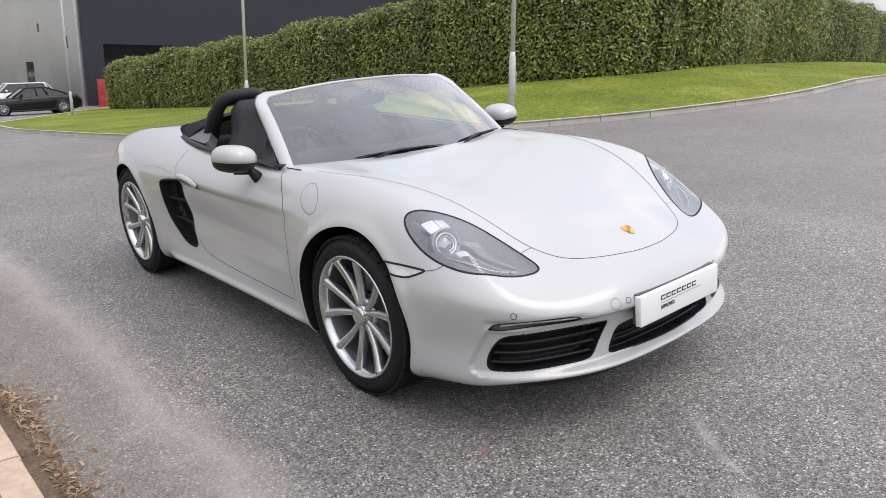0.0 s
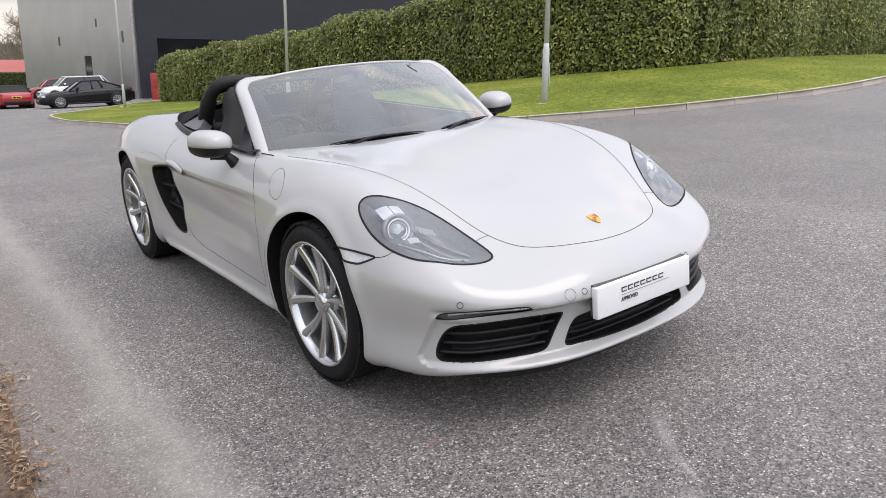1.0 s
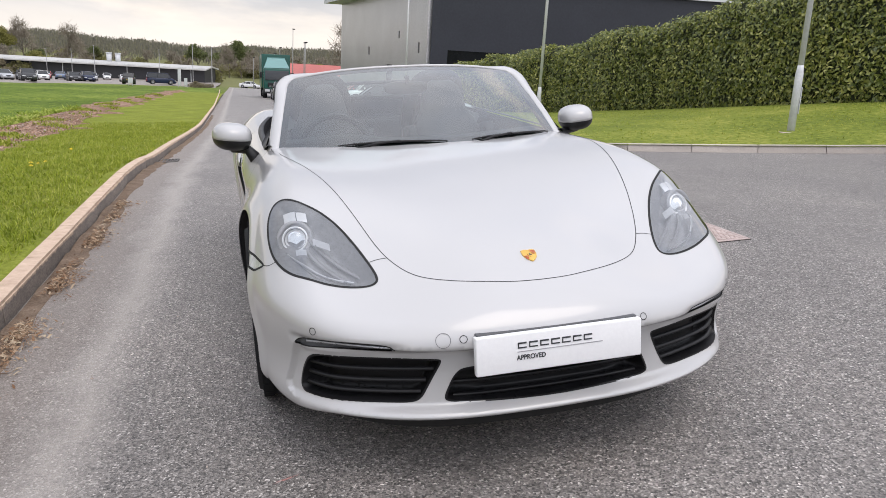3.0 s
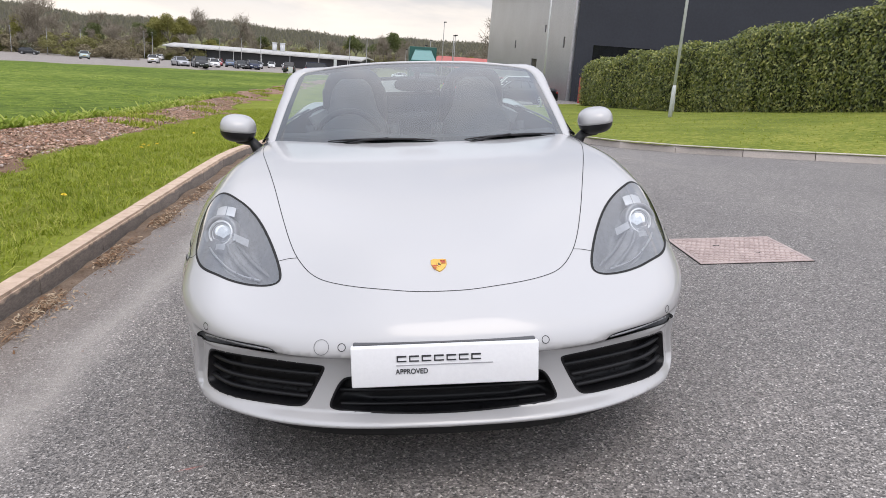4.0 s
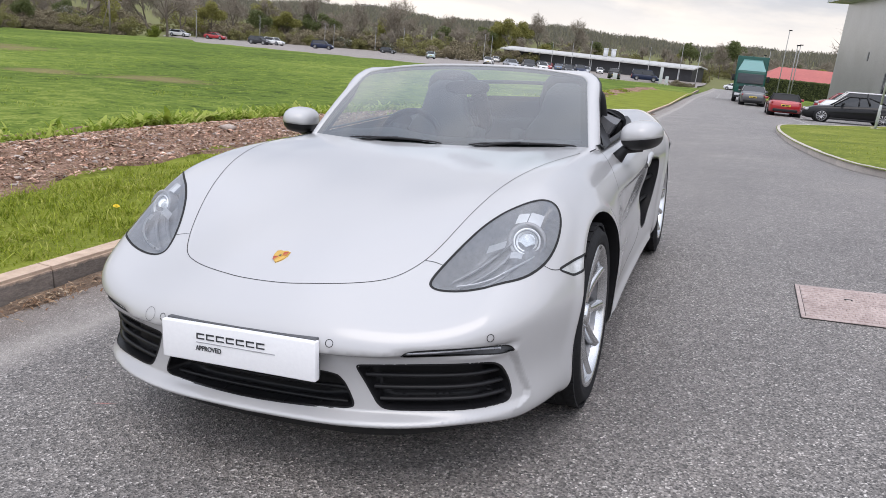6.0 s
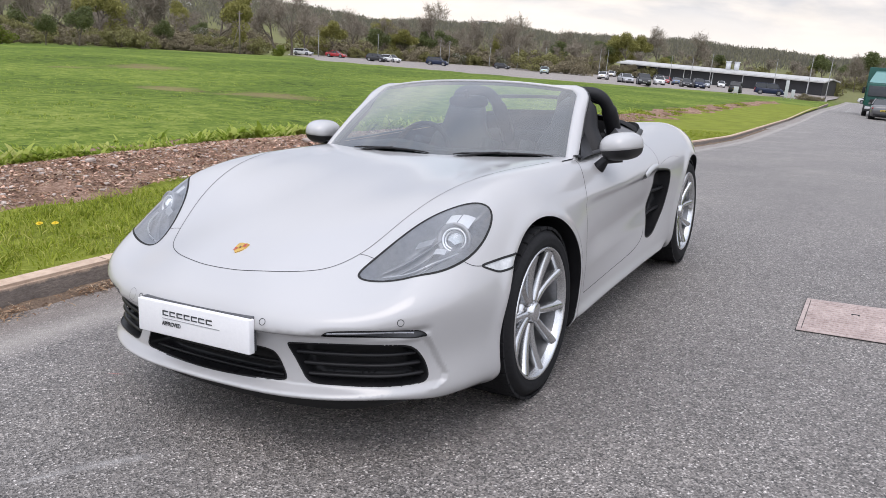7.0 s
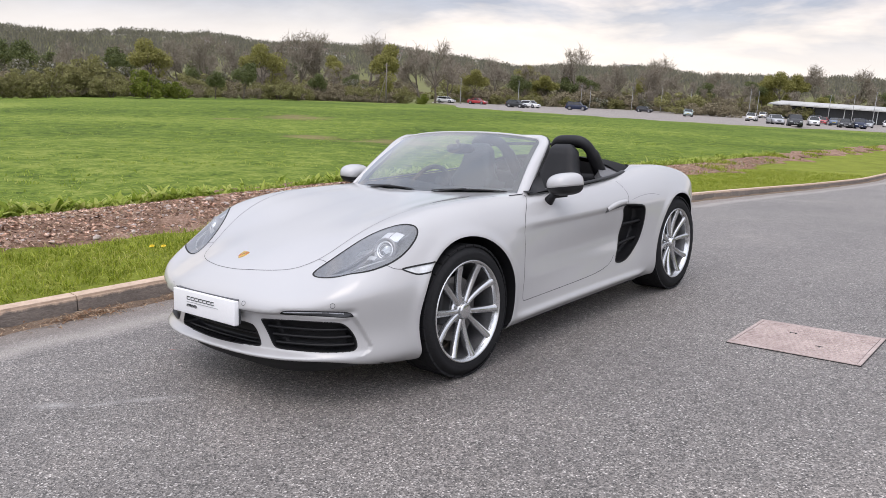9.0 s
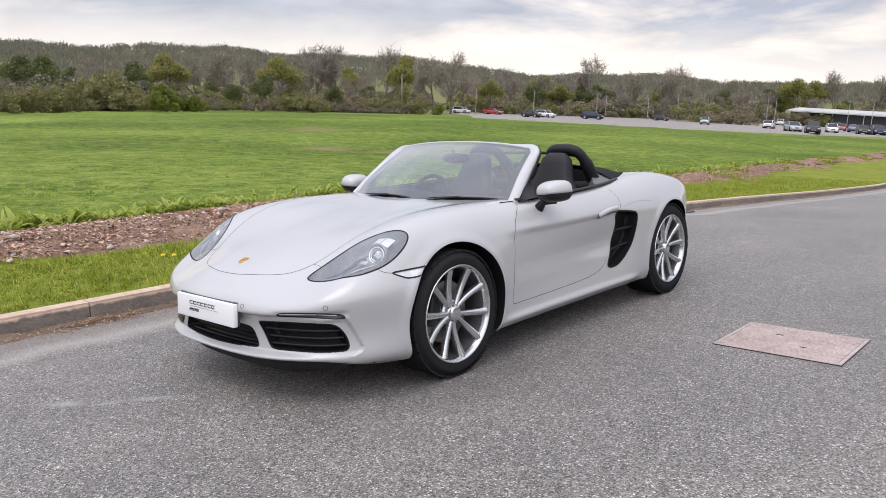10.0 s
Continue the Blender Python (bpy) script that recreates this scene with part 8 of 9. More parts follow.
def hill_woods():
    """The wooded hillside and ridge, too far to count."""
    g = np.random.default_rng(8)
    n = 7500
    a = np.radians(np.where(g.random(n) < 0.85, g.uniform(-86, 12, n), g.uniform(-120, 40, n)))
    r = 380 + 640 * g.random(n) ** 0.75
    az = np.degrees(a)
    keep = ~((az < -69) & (r < 520))
    keep &= g.random(n) < np.where(r < 560, 0.85, 0.95)
    a, r = a[keep], r[keep]
    x, y = r * np.sin(a), r * np.cos(a)
    z = hgt(x, y)
    h = g.uniform(5.5, 10.0, len(x)) * np.where(r > 900, 0.85, 1)
    m = 56
    d = unit(g, len(x) * m).reshape(len(x), m, 3)
    w = h[:, None] * 0.62
    rad = 0.45 + 0.6 * g.random((len(x), m))
    c = np.stack([x[:, None] + d[..., 0] * w * rad, y[:, None] + d[..., 1] * w * rad, z[:, None] + h[:, None] * 0.55 + d[..., 2] * h[:, None] * 0.47 * rad], -1).reshape(-1, 3)
    p, q = unit(g, len(c)) * 0.5, unit(g, len(c)) * np.array([0.45, 0.45, 0.1])
    p[:, 2] = 1.5
    s = np.repeat(h * 0.075, m)[:, None] * (0.6 + 0.8 * g.random((len(c), 1)))
    v = np.stack([c - p * s, c + q * s, c + p * s, c - q * s], 1).reshape(-1, 3)
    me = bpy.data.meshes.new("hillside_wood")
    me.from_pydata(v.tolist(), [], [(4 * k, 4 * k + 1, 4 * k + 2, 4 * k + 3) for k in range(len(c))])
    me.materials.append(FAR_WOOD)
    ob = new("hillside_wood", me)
    tagged(ob, "distant wood of bare and budding trees on the hillside", "wood", kind="stuff")


hill_woods()

# plain unseen bank added behind the walk: blocks low sky light, darkens lower reflections
bx_ = np.arange(-80, 90, 1.1)
by0 = -34 + 10 * np.cos(bx_ / 40)
bh = 5.6 + np.array([2.4 * noise.fractal(Vector((x * 0.22, 7.0, 1.0)), 1.0, 2.0, 5) for x in bx_])
bz_ = hgt(bx_, by0)
bank = np.stack([np.stack([bx_, by0 + dy, bz_ - 0.5 + k * (bh + 0.5)], -1) for dy, k in ((1.6, 0.0), (0.9, 0.45), (0.2, 0.85), (-0.8, 1.0), (-2.4, 0.8), (-3.6, 0.0))], 1)
rough_ = np.random.default_rng(12).normal(0, 0.22, bank.shape)
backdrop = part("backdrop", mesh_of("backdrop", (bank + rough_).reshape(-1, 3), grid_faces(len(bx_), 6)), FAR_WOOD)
tagged(backdrop, "plain unseen bank added behind the walk to block low sky light", "bank", kind="structure")

# ---- far houses on the hill ----
HOUSE_WALL = surface("render_wall", (0.50, 0.48, 0.44), (0.66, 0.64, 0.60), 0.8, 3, 0.3, 0.1, 0.01)
HOUSE_ROOF = surface("roof_tiles", (0.10, 0.075, 0.065), (0.18, 0.13, 0.11), 0.8, 3, 0.4, 0.3, 0.02)
FLATS_WALL = surface("flats_concrete", (0.34, 0.33, 0.33), (0.44, 0.43, 0.42), 0.8, 1, 0.2, 0.1, 0.01)


def far_house():
    house = thing("house")
    tagged(house, "small pale rendered house with a brown roof", "house", group="houses on the hillside")
    bm = bmesh.new()
    box(bm, 0, 0, 2.2, 9, 7, 5.6)
    wall = part("wall", bm, HOUSE_WALL, house, smooth=False)
    bm = bmesh.new()
    lo = [bm.verts.new(p) for p in ((-4.9, -3.9, 4.9), (4.9, -3.9, 4.9), (4.9, 3.9, 4.9), (-4.9, 3.9, 4.9))]
    hi = [bm.verts.new(p) for p in ((-4.9, 0, 7.6), (4.9, 0, 7.6))]
    bm.faces.new(lo[::-1])
    bm.faces.new((lo[0], lo[1], hi[1], hi[0]))
    bm.faces.new((lo[2], lo[3], hi[0], hi[1]))
    bm.faces.new((lo[1], lo[2], hi[1]))
    bm.faces.new((lo[3], lo[0], hi[0]))
    part("roof", bm, HOUSE_ROOF, house, smooth=False)
    for sx in (-2.4, 2.4):
        for z in (1.6, 3.9):
            bm = bmesh.new()
            box(bm, sx, -3.52, z, 1.4, 0.08, 1.3)
            part("window", bm, BLACK_GLASS, wall, smooth=False)
    return house


first_house = far_house()
first_house.scale = (0.6, 0.6, 0.6)
for k in range(22):
    a, r = radians(plant_rng.choice([plant_rng.uniform(-60, -44), plant_rng.uniform(-50, -43)])), plant_rng.uniform(600, 800)
    hx, hy = r * math.sin(a), r * math.cos(a)
    m = pose(hx, hy, ht(hx, hy) + 1.4, 0, 0, 45 + plant_rng.uniform(-50, 50))
    if k:
        copy_thing(first_house, m)
    else:
        first_house.matrix_basis = m @ Matrix.Diagonal((0.6, 0.6, 0.6, 1))
flats = thing("block_of_flats", pose(-424, 860, ht(-424, 860), 0, 0, 25))
tagged(flats, "distant pale grey block of flats above the trees", "building")
bm = bmesh.new()
box(bm, 0, 0, 1.0, 18, 14, 14)
flat_wall = part("wall", bm, FLATS_WALL, flats, smooth=False)
bm = bmesh.new()
box(bm, 0, 0, 8.3, 18.6, 14.6, 0.6)
part("roof", bm, HOUSE_ROOF, flats, smooth=False)
for i in range(6):
    for j in range(5):
        bm = bmesh.new()
        box(bm, -7.2 + i * 2.9, -7.02, -4.4 + j * 2.7, 1.6, 0.1, 1.3)
        part("window", bm, BLACK_GLASS, flat_wall, smooth=False)

# ---- car park ----
FRONT = [(-122, 142), (-111, 132.5), (-95, 118), (-79, 96.5), (-55, 91), (-38, 91), (-27.6, 101), (-22.7, 129), (-9, 140), (-4.2, 141)]
BACK = [(-122, 156), (-100, 178), (-76, 200), (-58, 204), (-30, 206), (-8, 208), (-4.2, 208)]


def lot_points(line, n):
    p = resample(line, 1.0)
    return np.stack([np.interp(np.linspace(0, 1, n), np.linspace(0, 1, len(p)), p[:, k]) for k in (0, 1)], -1)


LOT = 0.34
pf, pb = lot_points(FRONT, 90), lot_points(BACK, 90)
uv = np.linspace(0, 1, 30)
pg = pf[:, None, :] + (pb - pf)[:, None, :] * uv[None, :, None]
pz = hgt(pg[..., 0], pg[..., 1]) + LOT
pz[:, 0] -= 0.4
pz[:, -1] -= 0.4
car_park = part("car_park", mesh_of("car_park", np.concatenate([pg, pz[..., None]], -1).reshape(-1, 3), grid_faces(90, 30)), ASPHALT)
tagged(car_park, "broad grey asphalt car park below the field", "car park", kind="structure")


POST_GREY = surface("dull_grey_steel", (0.20, 0.20, 0.195), (0.30, 0.30, 0.29), 0.6, 20, 3, 0.1, 0.001, metal=0.1)


def park_post(x, y, h):
    post = thing("lamp_post", Matrix.Translation((x, y, ht(x, y) + LOT - 0.1)))
    tagged(post, "tall thin grey lamp post in the car park", "lamp post", group="car park lamp posts")
    bm = bmesh.new()
    tube(bm, [(0, 0, 0), (0, 0, 1.0), (0, 0, 1.1), (0, 0, h)], [0.10, 0.10, 0.07, 0.05], 8)
    part("pole", bm, POST_GREY, post)
    bm = bmesh.new()
    box(bm, 0, -0.25, h + 0.02, 0.24, 0.6, 0.1, 0.03)
    part("lantern", bm, POST_GREY, post)


for x, y, h in [(-104, 131, 5.6), (-98, 145, 5.8), (-98, 174, 5.8), (-97, 177, 5.8), (-87, 181, 6.0), (-79, 181, 6.4), (-75, 190, 6.2), (-62, 196, 6.8), (-60, 196, 6.6), (-45, 203, 6.4), (-37, 190, 6.6), (-29, 170, 7.0), (-18, 188, 7.4), (-10, 176, 8.4), (-5.5, 158, 7.5)]:
    park_post(x, y, h)

# ---- electricity pole with a stay at the field's edge ----
pole = thing("electricity_pole", Matrix.Translation((-97, 100, ht(-97, 100) + 0.05)))
tagged(pole, "weathered wooden electricity pole with a leaning stay", "pole")
WOOD_POLE = surface("weathered_pole", (0.10, 0.085, 0.07), (0.20, 0.175, 0.15), 0.85, 20, 2, 0.4, 0.01)
bm = bmesh.new()
tube(bm, [(0, 0, -0.3), (0, 0, 7.4)], [0.17, 0.12], 8)
part("post", bm, WOOD_POLE, pole)
bm = bmesh.new()
tube(bm, [(-1.6, -0.6, -0.1), (-0.1, -0.03, 5.0)], [0.07, 0.06], 6)
part("stay", bm, WOOD_POLE, pole)
bm = bmesh.new()
box(bm, 0, 0, 7.0, 1.3, 0.12, 0.14, 0.01)
part("crossarm", bm, WOOD_POLE, pole)

# ---- long low shed with a pale roof ----
SHED_ROOF = surface("white_sheet_roof", (0.36, 0.355, 0.335), (0.46, 0.455, 0.435), 0.5, 2, 0.2, 0.1, 0.01)
SHED_WALL = surface("black_shed_wall", (0.012, 0.012, 0.014), (0.022, 0.022, 0.026), 0.6, 3, 0.3, 0.1, 0.01)
RED_ROOF = surface("red_sheet_roof", (0.30, 0.075, 0.065), (0.42, 0.12, 0.10), 0.6, 3, 0.3, 0.2, 0.01)


def shed():
    p, q = Vector((-62, 212)), Vector((-8.0, 200))
    d = q - p
    length = d.length
    m = Matrix.Translation((p.x, p.y, -8.6)) @ Matrix.Rotation(math.atan2(d.y, d.x), 4, "Z")
    house = thing("shed", m)
    tagged(house, "long low dark shed with a pale sheet roof", "shed")
    bm = bmesh.new()
    box(bm, length / 2, 6, 2.0, length - 1.2, 10.8, 4.4)
    part("wall", bm, SHED_WALL, house, smooth=False)
    bm = bmesh.new()
    rows = []
    for x in (0, length):
        rows.append([bm.verts.new(v) for v in ((x, -0.6, 4.05), (x, 6, 4.75), (x, 12.6, 4.05), (x, 12.6, 3.75), (x, 6, 4.45), (x, -0.6, 3.75))])
    for k in range(6):
        bm.faces.new((rows[0][k], rows[1][k], rows[1][(k + 1) % 6], rows[0][(k + 1) % 6]))
    bm.faces.new(rows[0][::-1])
    bm.faces.new(rows[1])
    bmesh.ops.recalc_face_normals(bm, faces=bm.faces)
    part("roof", bm, SHED_ROOF, house, "pale corrugated sheets", smooth=False)
    for x in (length * 0.535, length * 0.575):
        bm = bmesh.new()
        tube(bm, [(x, 5, 4.2), (x, 5, 6.6)], 0.62, 14)
        tube(bm, [(x, 5, 6.6), (x, 5, 6.8)], 0.74, 14)
        part("vent", bm, GALV, house, "silver roof vent")
    for k in range(7):
        bm = bmesh.new()
        box(bm, 4 + k * (length - 8) / 6, 0.57, 1.9, 0.16, 0.1, 3.6)
        part("post", bm, GALV, house, smooth=False)


shed()


def red_roofed_hall():
    zb = ht(13, 133) - 0.1
    house = thing("hall", pose(13, 133, zb, 0, 0, 3))
    tagged(house, "low hall with a red sheet roof", "building")
    eaves, top = -2.75 - zb, -0.95 - zb
    bm = bmesh.new()
    box(bm, 1.5, 5, eaves / 2, 17, 9, eaves)
    part("wall", bm, HOUSE_WALL, house, smooth=False)
    bm = bmesh.new()
    lo = [bm.verts.new(v) for v in ((-7.6, 0, eaves - 0.15), (10.6, 0, eaves - 0.15), (10.6, 10, eaves - 0.15), (-7.6, 10, eaves - 0.15))]
    hi = [bm.verts.new(v) for v in ((-4.6, 5, top), (8.5, 5, top))]
    bm.faces.new(lo[::-1])
    bm.faces.new((lo[0], lo[1], hi[1], hi[0]))
    bm.faces.new((lo[2], lo[3], hi[0], hi[1]))
    bm.faces.new((lo[1], lo[2], hi[1]))
    bm.faces.new((lo[3], lo[0], hi[0]))
    part("roof", bm, RED_ROOF, house, smooth=False)
    for k in range(5):
        bm = bmesh.new()
        box(bm, -5.5 + k * 3.4, 0.48, eaves * 0.55, 1.4, 0.08, 1.1)
        part("window", bm, BLACK_GLASS, house, smooth=False)


red_roofed_hall()


def low_hedge():
    hedge = thing("clipped_hedge", Matrix.Translation((13, 127, ht(13, 127))))
    tagged(hedge, "dark green clipped hedge before the red-roofed hall", "hedge")
    g = np.random.default_rng(12)
    bm = bmesh.new()
    box(bm, 0, 0, 1.35, 18, 1.2, 3.0, 0.15)
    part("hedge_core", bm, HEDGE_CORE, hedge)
    n = 9000
    c = np.stack([g.uniform(-9.1, 9.1, n), g.uniform(-0.75, 0.75, n), g.uniform(0, 3.0, n)], -1)
    push = g.integers(0, 2, n)
    c[:, 1] = np.where(push == 0, -0.68 + g.normal(0, 0.05, n), c[:, 1])
    c[:, 2] = np.where(push == 1, 2.88 + g.normal(0, 0.06, n), c[:, 2])
    a, b = unit(g, n) * 0.12, unit(g, n) * 0.08
    q = np.stack([c - a, c + b, c + a, c - b], 1).reshape(-1, 3)
    part("leaf_cover", mesh_of("leaf_cover", q, [(4 * k, 4 * k + 1, 4 * k + 2, 4 * k + 3) for k in range(n)], smooth=False), IVY_LEAF, hedge, smooth=False)


low_hedge()
for x, y, h in [(7.4, 116, 9.6), (8.9, 112, 7.6), (5.6, 118, 6.9), (5.0, 122, 6.2), (4.2, 135, 5.6), (2.6, 160, 6.4), (7.9, 102, 7.0)]:
    post = thing("lamp_post", Matrix.Translation((x, y, ht(x, y) - 0.05)))
    tagged(post, "tall thin grey post beside the far road", "lamp post", group="far posts")
    bm = bmesh.new()
    tube(bm, [(0, 0, -0.2), (0, 0, h)], [0.075, 0.045], 8)
    part("pole", bm, POST_GREY, post)
    bm = bmesh.new()
    box(bm, 0.12, 0, h - 0.06, 0.42, 0.16, 0.14, 0.02)
    part("lantern", bm, BLACK_PLASTIC, post)

# grass slope between the far road and the hall
fx_, fy_ = np.linspace(4.6, 44, 22), np.linspace(66, 126, 30)
qx, qy = np.meshgrid(fx_, fy_, indexing="ij")
qz = hgt(qx, qy) + 0.10 + 0.0 * qx
far_lawn = part("lawn", mesh_of("lawn", np.stack([qx, qy, qz], -1).reshape(-1, 3), grid_faces(22, 30)), MOWN)
tagged(far_lawn, "mown grass slope beside the far road", "lawn", kind="structure")
for k, (x, y) in enumerate([(-7.0, 132), (-6.2, 134), (-8.2, 137), (-5.6, 139)]):
    plant(BROWN_KINDS[k % 2], x, y, plant_rng.uniform(0.9, 1.4), 5.0, 1.2)


# ---- white site signs where the road ends ----
def sign_post(x, y, wide, high, turn):
    sign = thing("sign", pose(x, y, ht(x, y) + 0.1, 0, 0, turn))
    tagged(sign, "plain white site sign on two posts", "sign", group="site signs")
    bm = bmesh.new()
    box(bm, 0, 0, high / 2 + 0.4, wide, 0.05, high, 0.01)
    part("board", bm, ROOF_EDGE, sign)
    for s in (-1, 1):
        bm = bmesh.new()
        tube(bm, [(s * wide * 0.4, 0.04, -0.2), (s * wide * 0.4, 0.04, high + 0.4)], 0.035, 8)
        part("post", bm, GALV, sign)


sign_post(-9.4, 124, 0.5, 2.4, 20)
sign_post(-8.6, 126, 0.5, 1.1, 10)
sign_post(-16.3, 122, 0.7, 0.8, 15)

# ---- other vehicles ----
def car_paint(name, c, metal=0.0):
    return surface(name, tuple(v * 0.92 for v in c), c, 0.35, 8, 0.8, 0.0, metal=metal, coat=0.8 if max(c) > 0.1 else 0.3, spec=0.5 if max(c) > 0.1 else 0.15)


CAR_BLACK = car_paint("black_car_paint", (0.008, 0.008, 0.009))
CAR_WHITE = car_paint("white_car_paint", (0.68, 0.68, 0.67))
CAR_RED = car_paint("red_car_paint", (0.36, 0.012, 0.016))
CAR_NAVY = car_paint("navy_car_paint", (0.015, 0.022, 0.05))
CAR_DARK = car_paint("dark_grey_car_paint", (0.035, 0.036, 0.038))
CAR_GREY = car_paint("mid_grey_car_paint", (0.11, 0.11, 0.112), 0.3)
CAR_SILVER = car_paint("silver_car_paint", (0.40, 0.41, 0.43), 0.4)
CAR_BLUE = car_paint("steel_blue_car_paint", (0.08, 0.12, 0.19), 0.3)
CAR_MINT = car_paint("pale_green_car_paint", (0.42, 0.52, 0.50))
LORRY_GREEN = car_paint("lorry_green_paint", (0.012, 0.075, 0.058))
LORRY_PALE = car_paint("lorry_pale_green_paint", (0.085, 0.23, 0.215))
CAR_GLASS = surface("car_window_glass", (0.010, 0.012, 0.013), (0.020, 0.022, 0.024), 0.05, 5, 0.5, 0.0)
SOFT_TOP = surface("black_soft_top", (0.010, 0.010, 0.010), (0.02, 0.02, 0.02), 0.85, 90, 4, 0.2, 0.001)
TAIL_RED = surface("tail_lamp_red", (0.22, 0.010, 0.010), (0.32, 0.02, 0.02), 0.15, 20, 3, 0.0, coat=0.6)
LAMP_CLEAR = surface("clear_lamp", (0.40, 0.41, 0.42), (0.55, 0.56, 0.57), 0.12, 30, 4, 0.1, 0.001, coat=0.8)
PLATE_YELLOW = surface("rear_plate", (0.55, 0.40, 0.04), (0.62, 0.46, 0.06), 0.5, 30, 3, 0.0)
RIM_ALLOY = surface("alloy_rim", (0.34, 0.34, 0.35), (0.46, 0.46, 0.47), 0.3, 20, 3, 0.0, metal=0.8)

# length, width, height, bonnet, belt, boot heights, and along the length: windscreen foot, roof front, roof rear, rear-window foot
FORMS = {
    "saloon": (4.92, 1.87, 1.46, 0.92, 0.98, 1.04, 0.30, 0.445, 0.64, 0.85),
    "hatch": (4.10, 1.76, 1.48, 0.93, 0.98, 1.00, 0.26, 0.40, 0.84, 0.97),
    "estate": (4.65, 1.82, 1.47, 0.92, 0.98, 1.02, 0.27, 0.41, 0.88, 0.98),
    "suv": (4.55, 1.88, 1.66, 1.08, 1.12, 1.14, 0.25, 0.38, 0.88, 0.975),
    "roadster": (4.32, 1.86, 1.29, 0.84, 0.90, 0.92, 0.38, 0.49, 0.63, 0.80),
    "van": (4.95, 1.92, 1.95, 1.12, 1.14, 1.16, 0.17, 0.30, 0.94, 0.99),
}


def road_car(name, form, paint, label, category="car", group="", roof=None, rear_plate=True):
    """A parked car with its nose towards -y and its wheels standing at z = 0."""
    L, W, H, zbon, zbelt, zboot, f0, f1, f2, f3 = FORMS[form]
    car = thing(name)
    tagged(car, label, category, group=group)
    half = W / 2
    ys = np.array([0, 0.015, 0.05, 0.11, 0.2, 0.3, 0.42, 0.55, 0.68, 0.8, 0.89, 0.955, 0.985, 1.0])
    wide = np.interp(ys, [0, 0.015, 0.05, 0.13, 0.3, 0.7, 0.9, 0.97, 1], [0.66, 0.76, 0.87, 0.955, 0.99, 1.0, 0.97, 0.90, 0.78])
    top = np.interp(ys, [0, 0.03, 0.10, f0, f1, f2, min(f3, 0.95), 0.97, 1], [0.56, 0.68, zbon - 0.10, zbon, zbelt, zboot - 0.01, zboot, zboot - 0.03, 0.82])
    low = np.interp(ys, [0, 0.04, 0.12, 0.88, 0.96, 1], [0.30, 0.20, 0.18, 0.18, 0.24, 0.36])
    ring = [(0.0, 0.0), (0.70, 0.0), (0.93, 0.05), (0.985, 0.25), (1.0, 0.52), (0.985, 0.76), (0.93, 0.92), (0.80, 0.985), (0.45, 1.01), (0.0, 1.02)]
    verts = []
    full = [(-a, b) for a, b in ring[::-1]] + ring[1:-1]
    for y, w, t, l in zip(ys, wide, top, low):
        for a, b in full:
            verts.append((a * w * half, (y - 0.5) * L, l + (t - l) * b))
    n = len(full)
    faces = grid_faces(len(ys), n, wrap=True) + [tuple(range(n))[::-1], tuple(range((len(ys) - 1) * n, len(ys) * n))]
    body_part = part("body", mesh_of("body", verts, faces), paint, car)
    # glasshouse
    foot = [(f0, zbon - 0.02), (f3, zboot - 0.02)]
    gw, tw = half * 0.90, half * 0.70

    def quad(nm, pts, mat, parent=car, thick=0.02, label_=""):
        bm = bmesh.new()
        vs = [bm.verts.new(p) for p in pts]
        f = bm.faces.new(vs)
        r = bmesh.ops.extrude_face_region(bm, geom=[f])
        c = Vector((0, 0, 0.7))
        nrm = (vs[1].co - vs[0].co).cross(vs[2].co - vs[0].co).normalized()
        mid = sum((v.co for v in vs), Vector()) / len(vs)
        if nrm.dot(mid - c) < 0:
            nrm = -nrm
        for v in r["geom"]:
            if isinstance(v, bmesh.types.BMVert):
                v.co += nrm * thick
        bmesh.ops.recalc_face_normals(bm, faces=bm.faces)
        return part(nm, bm, mat, parent, label_, smooth=False)

    y0, y1, y2, y3 = [(v - 0.5) * L for v in (f0, f1, f2, f3)]
    zr = H - 0.045
    quad("windscreen", [(-gw, y0, zbon - 0.03), (gw, y0, zbon - 0.03), (tw, y1, zr), (-tw, y1, zr)], CAR_GLASS)
    quad("rear_window", [(-gw, y3, zboot - 0.05), (gw, y3, zboot - 0.05), (tw, y2, zr), (-tw, y2, zr)], CAR_GLASS if roof is None else roof)
    for s in (-1, 1):
        ym = (y1 + y2) / 2
        gl = quad("side_window", [(s * gw, y0, zbon - 0.03), (s * tw, y1, zr), (s * tw, y2, zr), (s * gw, y3, zboot - 0.05)], CAR_GLASS)
        bm = bmesh.new()
        tube(bm, [(s * gw, y0, zbon), (s * (tw + 0.02), y1, zr + 0.01), (s * (tw + 0.02), y2, zr + 0.01), (s * gw, y3, zboot)], 0.045, 6)
        part("roof_rail", bm, paint if roof is None else roof, car)
        if form != "roadster":
            bm = bmesh.new()
            tube(bm, [(s * (gw + 0.012), ym, zbelt), (s * (tw + 0.03), ym, zr)], 0.035, 6)
            part("pillar", bm, BLACK_PLASTIC, car)
            if form in ("estate", "suv", "saloon"):
                yk = y2 - 0.1
                bm = bmesh.new()
                tube(bm, [(s * (gw + 0.012), yk + (0.25 if form != "saloon" else 0.15), zboot), (s * (tw + 0.03), yk, zr)], 0.05, 6)
                part("pillar", bm, paint, car)
        bm = bmesh.new()
        box(bm, s * (half + 0.07), y0 + 0.42, zbelt + 0.06, 0.20, 0.12, 0.14, 0.04)
        part("door_mirror", bm, paint, car)
        bm = bmesh.new()
